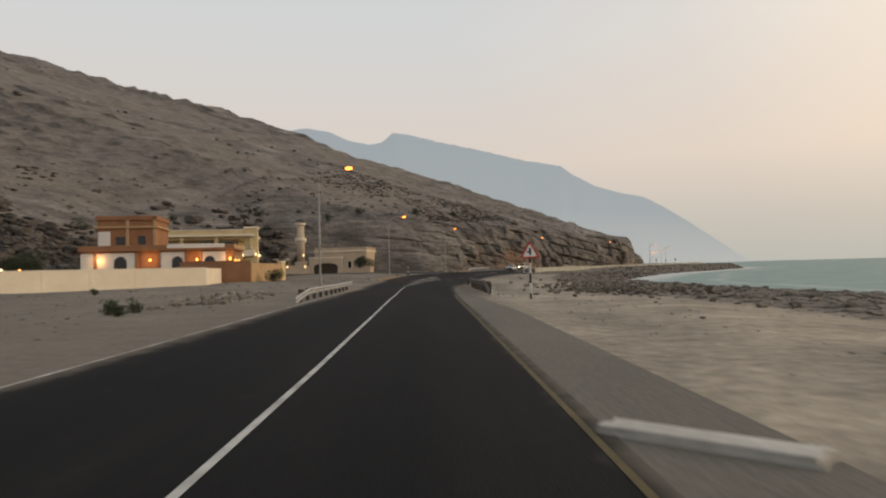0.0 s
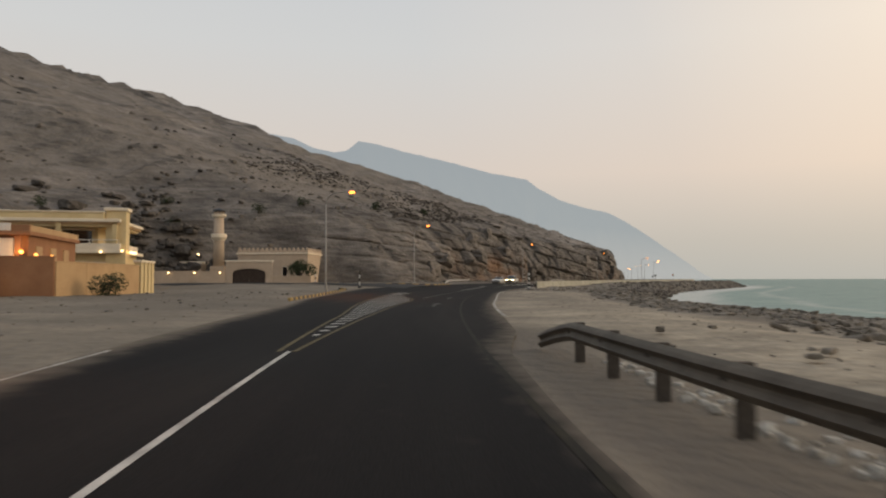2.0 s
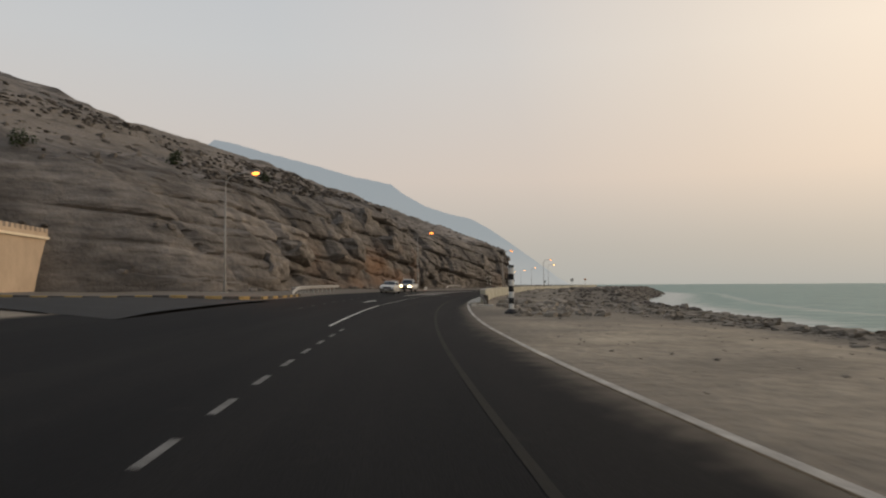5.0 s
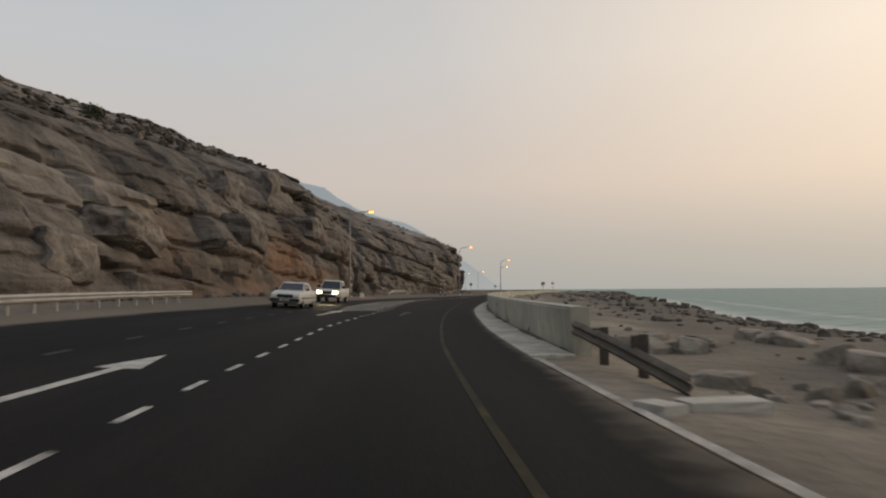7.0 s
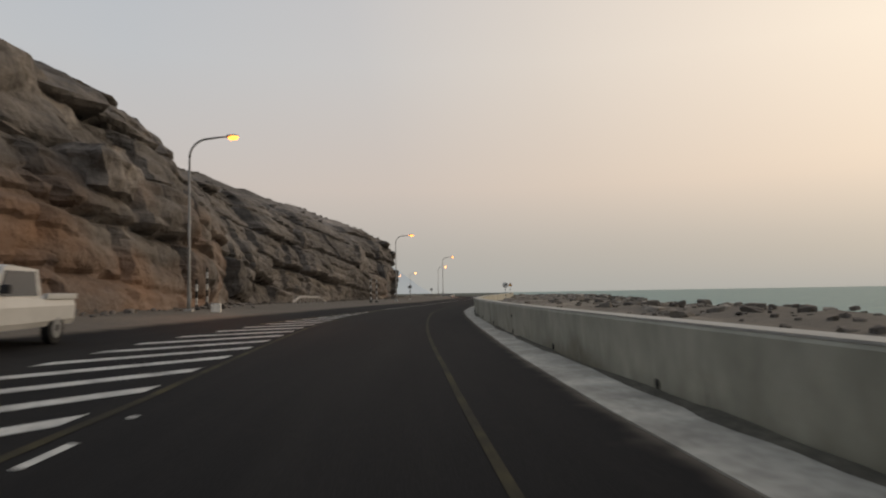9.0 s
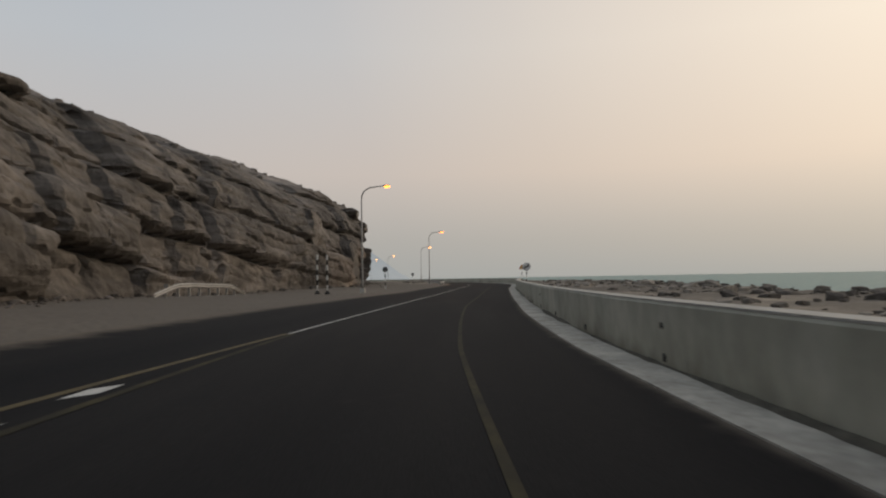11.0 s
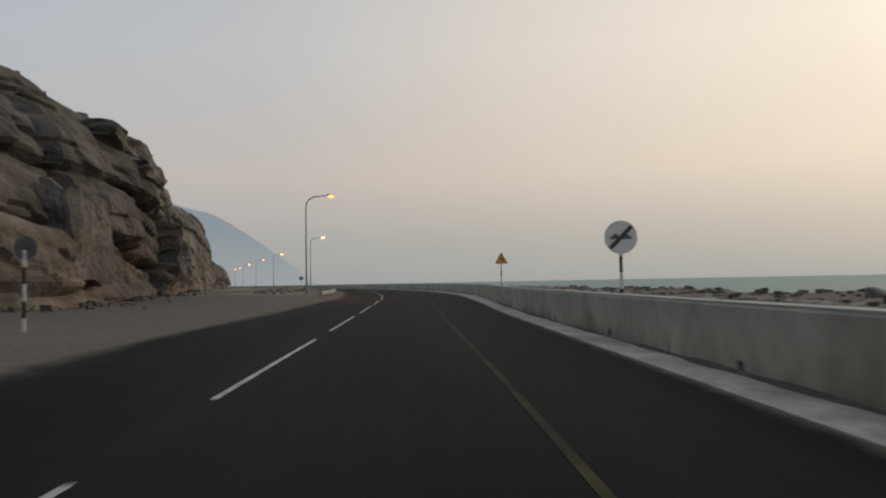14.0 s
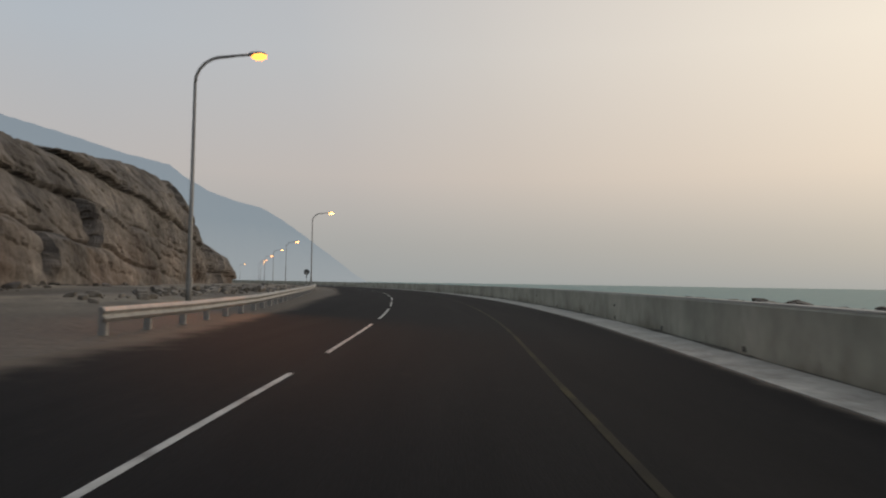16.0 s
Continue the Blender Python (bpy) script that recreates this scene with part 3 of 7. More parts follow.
def strip(name, s0, s1, nl, nr, dz, mat, step=1.0, across=2, thick=0.0, stain=None):
    """A sheet on the road between two lateral lines (numbers or tables)."""
    s = np.arange(s0, s1 + 1e-6, step) if s1 - s0 > step else np.array([s0, s1])
    a = table(s, nl) if isinstance(nl, list) else np.full(len(s), float(nl))
    b = table(s, nr) if isinstance(nr, list) else np.full(len(s), float(nr))
    w = np.linspace(0, 1, across) if isinstance(across, int) else across
    across = len(w)
    n = a[:, None] * (1 - w) + b[:, None] * w
    ss = np.repeat(s[:, None], across, 1)
    x, y = xy(ss, n)
    z = road_z(ss, n) + dz
    v = np.stack([x, y, z], -1).reshape(-1, 3)
    f = [q[::-1] for q in grid_faces(len(s), across)]
    uv = np.stack([ss, n], -1).reshape(-1, 2)
    st = None if stain is None else stain(ss, n).ravel()
    if thick:
        k = len(v)
        st = None if st is None else np.concatenate([st, st])
        v = np.concatenate([v, v - (0, 0, thick)])
        uv = np.concatenate([uv, uv])
        r = len(s)
        for i in range(r - 1):
            p, q = i * across, (i + 1) * across
            f += [(p, p + k, q + k, q), (p + across - 1, q + across - 1, q + across - 1 + k, p + across - 1 + k)]
        for i in range(across - 1):
            f += [(i, i + 1, i + 1 + k, i + k), ((r - 1) * across + i + 1, (r - 1) * across + i, (r - 1) * across + i + k, (r - 1) * across + i + 1 + k)]
    return mesh_from(name, v, f, mat, uv) if st is None else mesh_from(name, v, f, mat, uv, stain=st)


# ---- ground ----
def ground_z(s, n):
    """Sand flats, beach, rock apron behind the sea wall, level land on the village side."""
    s, n = np.broadcast_arrays(np.asarray(s, float), np.asarray(n, float))
    z = road_z(s, n) - 0.05
    shore = table(s, SHORE)
    d = n - shore
    apron = np.clip((s - 146) / 40, 0, 1) * np.clip((470 - s) / 60, 0, 1)
    apron = apron * apron * (3 - 2 * apron)
    bump = fbm(s * 0.09, n * 0.14, 5, 5)
    reef = np.clip((-12.4 - n + 0.7 * fbm(s * 0.09, n * 0, 89, 3)) / 0.9, 0, 1) * (1 - apron)
    flat = -0.08 + 0.22 * bump * (1 - 0.6 * reef) - 0.8 * np.clip((-n - 9) / 12, 0, 1) + reef * (0.13 + 0.16 * fbm(s * 0.35, n * 0.5, 88, 4))
    rim = table(s, APRON)
    high = np.minimum(rim, 1.05) + np.clip(rim - 1.05, 0, None) * np.clip((table(s, WALL) - n - 3) / 4, 0, 1) + (0.45 + 0.65 * np.clip((s - 200) / 20, 0, 1)) * bump
    high = high - 0.6 * np.clip((-n - 8) / 14, 0, 1) * np.clip((212 - s) / 20, 0, 1)
    top = flat * (1 - apron) + high * apron
    beach = SEA_Z - 0.5 + np.clip(d / (3.6 + 0.9 * apron), -1.5, 1.4) * 1.9
    side = np.minimum(top, beach + 0.5 * fbm(s * 0.3, n * 0.3, 9, 3))
    edge = np.where(s > 160, table(s, WALL) - 0.3, np.minimum(table(s, EDGE_R) - 0.4, -3.2))
    t = np.clip((edge - n) / 2.0, 0, 1)
    z = np.where(n < edge, z * (1 - t) + side * t, z)
    left = np.clip((n - table(s, EDGE_L) - 1.5) / 6, 0, 1)
    return z + left * (0.28 * fbm(s * 0.11, n * 0.11, 21, 4) + 0.02)


def verge_dust(s, n):
    """Trodden grey gravel on the landward side and close to the asphalt."""
    left = np.clip((n - 3) / 2, 0, 1) * (0.70 + 0.3 * np.clip((s - 150) / 40, 0, 1) + 0.35 * fbm(s * 0.06, n * 0.1, 27, 4))
    left = left * (1 - 0.75 * np.clip((s - 344) / 16, 0, 1) * np.clip((n - 9) / 3, 0, 1) * np.clip(0.7 + fbm(s * 0.1, n * 0.15, 97, 3), 0, 1))
    off = table(s, EDGE_R) - n
    right = np.clip((1.35 - off + 0.5 * fbm(s * 0.12, n * 0.3, 28, 3)) / 0.7, 0, 1) * 0.85 * (n < 0) * np.clip((66 - s) / 5, 0, 1) + 0.35 * np.clip(1 - off / 1.5, 0, 1) * (n < 0)
    under = np.clip((s - 36) / 10, 0, 1) * np.clip((67 - s) / 6, 0, 1) * np.clip((4.6 - off + 1.2 * fbm(s * 0.15, n * 0.25, 98, 3)) / 2.0, 0, 1)
    right = right + 0.72 * under * (n < 0)
    right = right + (0.45 * np.clip((s - 70) / 30, 0, 1) + 0.55 * np.clip((s - 126) / 16, 0, 1)) * (n < -2) * np.clip(0.75 + 0.9 * fbm(s * 0.2, n * 0.3, 29, 4), 0, 1)
    shore = np.clip((15 - (n - table(s, SHORE))) / 6 + 1.1 * fbm(s * 0.08, n * 0.2, 96, 4), 0, 1) * (n < -6) * 0.85
    reef = np.clip((-12.4 - n + 0.7 * fbm(s * 0.09, n * 0, 89, 3)) / 0.9, 0, 1) * np.clip((150 - s) / 12, 0, 1) * 0.9
    return np.clip(left + right + np.maximum(shore * (s > 138), reef), 0, 0.95)


def build_ground():
    s = np.concatenate([np.arange(-78, 0, 3), np.arange(0, 420, 1.25), np.arange(420, 1000, 12)])
    n = np.concatenate([[-900, -300, -120, -60], np.arange(-44, -12, 1.0), np.arange(-12, -2, 0.7), np.arange(-2, 14, 2.0), np.arange(14, 70, 1.6), [80, 100, 150, 300, 600, 1000]])
    ss, nn = np.meshgrid(s, n, indexing="ij")
    x, y = xy(ss, nn)
    z = ground_z(ss, nn)
    v = np.stack([x, y, z], -1).reshape(-1, 3)
    me = mesh_from("ground", v, [q[::-1] for q in grid_faces(len(s), len(n))], M["sand"], np.stack([ss, nn], -1).reshape(-1, 2), stain=verge_dust(ss, nn).ravel(), smooth=True)
    tagged(new("ground", me), "pale brown sand and gravel ground between hill and sea", "ground", kind="structure")


build_ground()


def build_sea():
    s = np.concatenate([[-4000, -1500, -500, -200], np.arange(-78, 430, 3.0), np.arange(440, 1000, 20), [1500, 3000, 4500]])
    d = np.concatenate([[-14, -6], np.arange(0, 40, 1.5), [45, 55, 70, 100, 150, 250, 500, 1000, 2500, 4500]])
    ss, dd = np.meshgrid(s, d, indexing="ij")
    sc = np.clip(ss, -79, 995)
    x, y = xy(sc, table(sc, SHORE) - dd)
    dirx, diry = 0.45, 0.89
    x, y = x + (ss - sc) * dirx, y + (ss - sc) * diry
    z = SEA_Z + 0.10 * fbm(x * 0.35, y * 0.12, 3, 3)
    foam = np.clip(1 - np.abs(dd - 2) / 10, 0, 1) * 0.62 + np.clip(1 - np.abs(dd - 17 + 5 * vnoise(ss * 0.05, dd * 0.02, 4)) / 3.5, 0, 1) * 0.3
    v = np.stack([x, y, z], -1).reshape(-1, 3)
    me = mesh_from("water", v, grid_faces(len(s), len(d)), M["water"], stain=foam.ravel(), smooth=True)
    tagged(new("water", me), "grey-green sea with low surf along the rocky shore", "sea", kind="structure")
    far = mesh_from("water_far", [(-4800, -4800, SEA_Z - 0.4), (4900, -4800, SEA_Z - 0.4), (4900, 4900, SEA_Z - 0.4), (-4800, 4900, SEA_Z - 0.4)],
                    [(0, 1, 2, 3)], M["water"])
    tagged(new("water", far), "open grey-green sea reaching the horizon", "sea", kind="structure")


build_sea()

# ---- hill ----
FOOT = [(-80, 88), (0, 84), (60, 76), (110, 70), (140, 64), (155, 58), (162, 52), (170, 36), (177, 25), (185, 21), (200, 19.5), (212, 17), (224, 14.8), (236, 14.6), (243, 17),
        (258, 20), (275, 23), (292, 22.5), (310, 20.5), (328, 18.4), (340, 18.8), (350, 20.3), (356, 21.6), (366, 23.4), (381, 25.8), (397, 27.7), (418, 29.4), (440, 30.2), (461, 30.2), (477, 29.4),
        (486, 28.8), (491, 30), (500, 27), (515, 22.5), (535, 20), (550, 26), (575, 85), (700, 120), (1000, 150)]
TOP_N = [(-80, 110), (110, 92), (150, 72), (165, 56), (177, 38), (190, 29), (205, 26), (215, 24.5), (226, 24.0), (237, 22.2), (244, 24.0), (260, 27), (280, 30.5), (300, 30), (320, 27.5),
         (334, 23.6), (344, 21.8), (350, 22.2), (357, 23.5), (364, 25.2), (371, 28.3), (385, 31), (400, 33.5), (420, 35.5), (440, 36.5), (465, 36), (480, 33.5), (487, 33.5), (500, 33), (515, 29), (535, 27), (550, 34), (575, 100), (700, 150), (1000, 190)]
TOP_Z = [(-80, 12), (110, 12), (150, 11), (165, 12.3), (177, 14.1), (190, 13.7), (205, 14.3), (215, 14.8), (226, 15.3), (237, 15.3), (244, 13.6), (260, 14), (280, 15.2), (300, 15), (320, 14.4),
         (334, 14.2), (344, 12.9), (350, 12.9), (357, 13.2), (362, 12.7), (365, 11.9), (369, 10.8), (385, 11.6), (400, 12.7), (420, 14.8), (440, 16.8), (465, 17.5), (480, 16), (487, 14.5), (500, 10.5), (515, 9.5), (535, 8.5), (550, 7.5), (1000, 8)]

LEAN = [(180, 0.5), (205, 0.42), (218, 0.25), (228, 0.2), (238, 0.18), (246, 0.3), (280, 0.4), (300, 0.35), (318, 0.2), (335, 0.12), (343, 0.1), (352, 0.25), (362, 0.3), (400, 0.35), (480, 0.2)]


def rock_blocks(s, z, dip, th, wide, seed):
    """Jointed beds: a value and a joint depth for each point of the face."""
    wob = 1.3 * fbm(s * 0.05, z * 0.08, seed + 3, 3)
    lay = (z + dip * s + wob) / th
    i = np.floor(lay)
    fr = lay - i
    w = wide * (0.6 + 0.9 * hash01(i, i * 0 + seed))
    q = (s + 0.12 * z + 9 * hash01(i, i * 0 + seed + 1) + 1.2 * vnoise(s * 0.3, z * 0.5, seed + 5)) / w
    j = np.floor(q)
    fq = q - j
    val = hash01(i, j, i * 0 + seed + 2)
    joint = np.minimum(np.minimum(fr, 1 - fr) * th, np.minimum(fq, 1 - fq) * w)
    return val, np.clip(1 - joint / 0.45, 0, 1)


def build_hill():
    s = np.concatenate([np.arange(-78, 0, 2.0), np.arange(0, 120, 1.2), np.arange(120, 175, 0.8), np.arange(175, 412, 0.42), np.arange(412, 500, 0.9), np.arange(500, 1000, 10)])
    uc = np.linspace(-0.12, 1, 64)
    us = np.concatenate([np.arange(0.5, 30, 0.6), 30 * 1.045 ** np.arange(1, 83)])
    cols = len(uc) + len(us)
    foot, tn, tz = table(s, FOOT), table(s, TOP_N), table(s, TOP_Z)
    for a in (foot, tn, tz):
        a[2:-2] = (a[:-4] + a[1:-3] + a[2:-2] + a[3:-1] + a[4:]) / 5
    base = road_z(s, foot)
    n, z = np.zeros((len(s), cols)), np.zeros((len(s), cols))
    k = len(uc)
    steep = np.clip((s - 165) / 20, 0, 1)[:, None]
    u = np.clip(uc, -0.2, 1)[None, :]
    lin = table(s, LEAN)[:, None]
    prof_n = u ** 1.0 * (1 - steep) + steep * (lin * u + (1 - lin) * np.clip(u, 0, 1) ** 3.4)
    n[:, :k] = foot[:, None] + (tn - foot)[:, None] * prof_n
    z[:, :k] = base[:, None] + (tz - base)[:, None] * u
    d = us[None, :]
    rise = 0.362 * np.minimum(d, 260) + 0.315 * np.clip(d - 260, 0, None)
    rise = rise - 0.00010 * np.clip(d - 500, 0, None) ** 2
    n[:, k:] = tn[:, None] + d
    fall = np.clip((s - 350) / 26, 0, 1)[:, None]
    z[:, k:] = tz[:, None] + rise * (1 - fall) + fall * (0.10 * np.minimum(d, 40) - 0.05 * np.clip(d - 60, 0, 250))
    ss = np.repeat(s[:, None], cols, 1)
    # relief: jointed beds on the face, ledges on the slope
    v1, j1 = rock_blocks(ss, z, 0.13, 3.5, 8.5, 11)
    v2, j2 = rock_blocks(ss, z, 0.13, 1.2, 3.2, 31)
    wv, wj = rock_blocks(ss, z, 0.06, 4.6, 26, 17)
    massive = np.clip((ss - 362) / 10, 0, 1)
    v1, j1 = v1 * (1 - massive) + wv * massive, j1 * (1 - massive) + wj * massive
    wv, wj = rock_blocks(ss, z, 0.10, 4.2, 15, 19)
    massive = np.clip((ss - 286) / 8, 0, 1) * np.clip((360 - ss) / 8, 0, 1)
    v1, j1 = v1 * (1 - massive) + wv * massive, j1 * (1 - massive) + wj * massive
    big = fbm(ss * 0.035, z * 0.06, 51, 3)
    med = fbm(ss * np.where(ss > 362, 0.07, 0.16), z * 0.22, 52, 5)
    face = np.zeros(cols)
    face[:k] = np.clip(uc / 0.12, 0.25, 1)
    face[k:] = np.clip(1 - us / 14, 0.0, 1)
    face = face[None, :] * (0.35 + 0.65 * steep)
    bold = np.clip(0.62 + 1.5 * fbm(ss * 0.035, z * 0.09, 53, 3), 0.25, 1.15)
    bold = np.clip(bold + 0.45 * np.clip((ss - 212) / 12, 0, 1), 0.25, 1.2)
    bold = bold * table(ss, [(238, 1.0), (246, 0.6), (275, 0.6), (292, 0.72), (352, 0.72), (370, 0.5), (1000, 0.5)])
    crisp = table(ss, [(352, 1.0), (370, 0.7), (1000, 0.7)])
    out = bold * (v1 - 0.45) * 3.1 + crisp * (v2 - 0.5) * 0.55 + (1.2 + 1.3 * (1 - crisp)) * big + 0.45 * med - 1.25 * bold * j1 - 0.22 * bold * crisp * j2
    n = n - face * out
    z = z + face * 0.4 * med
    slope = 1 - face * 0.6
    lay = (n * 0.9 + 0.33 * ss + 9 * fbm(ss * 0.02, n * 0.02, 61, 3)) / 7.5
    ledge = (lay - np.floor(lay)) ** 3
    up = np.zeros(cols)
    up[k:] = np.clip(us / 6, 0, 1)
    up = up[None, :]
    far = np.clip(n / 160, 0.35, 3.0)
    # outcrop bands along the slope
    q = (z - 0.02 * ss + 5 * fbm(ss * 0.03, n * 0.03, 63, 4)) / 5.2
    band = q - np.floor(q)
    crop = np.clip(np.where(band < 0.72, band / 0.72, (1 - band) / 0.28), 0, 1)
    mask = np.clip(3.2 * fbm(ss * 0.018, n * 0.022, 64, 4) + 0.45, 0, 1)
    mask = np.maximum(mask * 0.75, np.exp(-((n - table(ss, TOP_N) - 14) / 26) ** 2) * np.clip((190 - ss) / 25, 0, 1) * np.clip(0.75 + 1.2 * fbm(ss * 0.04, n * 0.05, 74, 3), 0, 1))
    z = z + up * slope * mask * (1.7 * (crop - 0.4) + 0.9 * fbm(ss * 0.12, n * 0.16, 65, 4)) * np.clip(far, 0.4, 1.6)
    z = z + up * slope * (far * (2.6 * fbm(ss * 0.022, n * 0.03, 62, 5)) + 1.5 * (ledge - 0.25) * np.clip(far, 0.5, 2.2) * (0.4 + 1.2 * np.clip(0.5 + fbm(ss * 0.03, n * 0.05, 66, 3), 0, 1)) + 0.5 * med)
    # iron-stained cut near the road
    st = np.clip(1.4 - np.abs(ss - 226) / 22, 0, 1) * np.clip((9.0 - z) / 4.5, 0, 1) * np.clip(0.6 + 1.5 * fbm(ss * 0.12, z * 0.2, 71, 4), 0, 1)
    st = st + 0.85 * np.clip(1 - np.abs(ss - 352) / 34, 0, 1) * np.clip((7 - z) / 4, 0, 1) * np.clip(0.4 + 1.6 * fbm(ss * 0.15, z * 0.2, 72, 4), 0, 1)
    st = st + 0.22 * np.clip((ss - 366) / 14, 0, 1) * np.clip((7.5 - z) / 5, 0, 1) * np.clip(0.35 + 1.5 * fbm(ss * 0.12, z * 0.16, 73, 4), 0, 1)
    st = np.clip(st * 0.8, 0, 0.85)
    x, y = xy(ss, n)
    v = np.stack([x, y, z], -1).reshape(-1, 3)
    me = mesh_from("hillside", v, [q[::-1] for q in grid_faces(len(s), cols)], M["rock"], np.stack([ss, z + 0.2 * ss + 0.15 * n], -1).reshape(-1, 2), stain=st.ravel())
    low = np.zeros(cols)
    low[:k] = 1
    lowsoil = low[None, :] * np.clip((160 - ss) / 15, 0, 1) * np.clip(0.2 + 1.6 * fbm(ss * 0.06, z * 0.25, 69, 4), 0, 0.7)
    soil = lowsoil + up * slope * np.clip(1.25 - 1.5 * mask + 0.6 * fbm(ss * 0.05, n * 0.06, 68, 4), 0, 1) * np.clip((n - table(ss, TOP_N) - 4) / 15, 0, 1)
    a = me.attributes.new("soil", "FLOAT", "POINT")
    a.data.foreach_set("value", soil.astype(np.float32).ravel())
    tagged(new("hillside", me), "bare grey-brown rocky hill with bedded cliff above the road", "hill", kind="structure")
    return s, n, z


HILL = build_hill()


def hill_point(s, col_n):
    """Height of the hill where its surface lies n metres to the left."""
    i = int(np.argmin(np.abs(HILL[0] - s)))
    return float(np.interp(col_n, np.sort(HILL[1][i]), HILL[2][i][np.argsort(HILL[1][i])]))


# ---- far mountain ----
# bearing to the right of north, height above the horizon, both in degrees
SKYLINE = [(-34, 8.0), (-22, 9.4), (-14, 10.8), (-11.4, 11.2), (-9.5, 10.9), (-8.2, 10.3), (-6.4, 9.9), (-5.4, 10.1), (-4.5, 10.85), (-2.8, 10.6), (-1.2, 10.15), (2.0, 9.45), (3.8, 9.0), (5.8, 8.45), (7.8, 8.05),
           (9.0, 7.85), (9.9, 7.1), (11.7, 6.1), (13.6, 5.5), (15.4, 5.1), (17.0, 4.2), (19.5, 2.4), (21.3, 1.1), (22.6, 0.1), (23.5, -0.6)]


def build_mountain():
    bear = np.arange(-34, 23.6, 0.25)
    top = table(bear, SKYLINE)
    depth = np.concatenate([[0, 0.03], np.linspace(0.12, 1, 14), [1.15]])
    bb, dd = np.meshgrid(np.radians(bear), depth, indexing="ij")
    dist = 2300 + 1500 * dd
    h = np.tan(np.radians(top + 0.18))[:, None] * 3800
    prof = np.clip(dd, 0, 1) ** 0.8 * (1 - np.clip(dd - 1, 0, 1) * 2)
    rough = fbm(bb * 60, dd * 4, 81, 5)
    zz = SEA_Z - 3 + h * prof + 30 * rough * np.clip(1 - np.abs(dd - 0.5) * 2, 0, 1) + 4 * fbm(bb * 120, dd * 2, 82, 3)
    x, y = 45 + np.sin(bb) * dist, 150 + np.cos(bb) * dist
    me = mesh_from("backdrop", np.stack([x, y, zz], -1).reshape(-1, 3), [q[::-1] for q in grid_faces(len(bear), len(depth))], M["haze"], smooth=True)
    tagged(new("backdrop", me), "blue-grey mountain ridge falling to the sea, dusk haze painted in as glow", "mountain", kind="structure")


build_mountain()

# ---- road ----
def structure(name, me, label, category):
    return tagged(new(name, me), label, category, kind="structure")


ROAD_W = np.array([0, 0.015, 0.04, 0.08, 0.14, 0.22, 0.35, 0.5, 0.65, 0.76, 0.84, 0.9, 0.94, 0.97, 0.988, 1.0])


def road_dust(s, n):
    """Sand blown over the edges of the asphalt, most of it where no kerb holds it back."""
    left, right = table(s, EDGE_L) - n, n - table(s, EDGE_R)
    reach_l = 0.9 + 0.8 * fbm(s * 0.11, n * 0, 17, 3)
    reach_r = np.interp(s, [50, 58, 70, 150, 160], [0.4, 1.0, 0.9, 0.8, 0.25]) * (1 + 0.35 * fbm(s * 0.2, n * 0, 19, 3))
    return np.clip(np.maximum(1 - left / reach_l, 0.75 * (1 - right / np.maximum(reach_r, 0.1))), 0, 1)


structure("road", strip("road", -78, 980, EDGE_L, EDGE_R, 0.0, M["asphalt"], 1.5, ROAD_W, 0.12, road_dust), "dark worn asphalt coast road with dusty edges", "road")

structure("shoulder", strip("shoulder", -78, 46, [(a, b - 0.01) for a, b in EDGE_R], [(-80, -2.95), (24, -2.9), (29, -2.68), (34, -2.3), (40, -1.95), (46, -1.62)], -0.012, M["shoulder"], 1.0, 4, 0.05), "grey dusty gravel shoulder beside the asphalt", "shoulder")


def line(name, s0, s1, n, width, mat, label, dz=0.006):
    """A painted line, n a number or table."""
    a = [(k, v + width / 2) for k, v in n] if isinstance(n, list) else n + width / 2
    b = [(k, v - width / 2) for k, v in n] if isinstance(n, list) else n - width / 2
    return tagged(new(name, strip(name, s0, s1, a, b, dz, mat, 1.0, 2)), label, "road marking", group=name, kind="structure")


CENTRE = [(-80, 1.6), (10, 1.62), (40, 1.8), (57, 2.3), (243, 3.3), (250, 3.0), (257, 2.75), (265, 2.55), (284, 2.27), (300, 2.36), (318, 2.44), (328, 2.39), (336, 2.3), (345, 2.28), (356, 2.48), (376, 2.88), (400, 3.1), (1000, 3.1)]
RIGHT_Y = [(-80, -1.35), (40, -1.35), (80, -1.4), (130, -1.05), (164, -0.75), (180, -0.87), (200, -0.98), (220, -0.82), (240, -0.62), (262, -0.85), (276, -1.22), (300, -1.2), (317, -1.08), (330, -1.28), (340, -1.48), (353, -1.66), (380, -1.9), (1000, -2.0)]
line("centre_line", -78, 57, CENTRE, 0.085, M["white_paint"], "solid white centre line")
line("edge_line", -78, 38, RIGHT_Y, 0.07, M["yellow_paint"], "faded yellow edge line")
line("edge_line", 38, 146, RIGHT_Y, 0.10, M["worn_yellow"], "nearly worn away yellow edge line")
line("edge_line", 146, 980, RIGHT_Y, 0.10, M["faded_yellow"], "faded yellow edge line")
line("edge_line", -78, 57, [(-80, 5.36), (22, 5.36), (40, 5.22), (52, 5.27), (57, 5.6)], 0.09, M["edge_strip"], "worn pale edge line on the landward side")
line("kerb_line", 70, 160.3, [(69, -2.98), (74, -3.02), (80, -3.1), (86, -3.2), (91, -3.35), (95, -3.4), (102, -3.38), (109, -3.2), (117, -2.95), (130, -2.7), (150, -2.62), (160.5, -2.5)], 0.14, M["edge_strip"], "pale concrete edge strip beside the asphalt", 0.01)
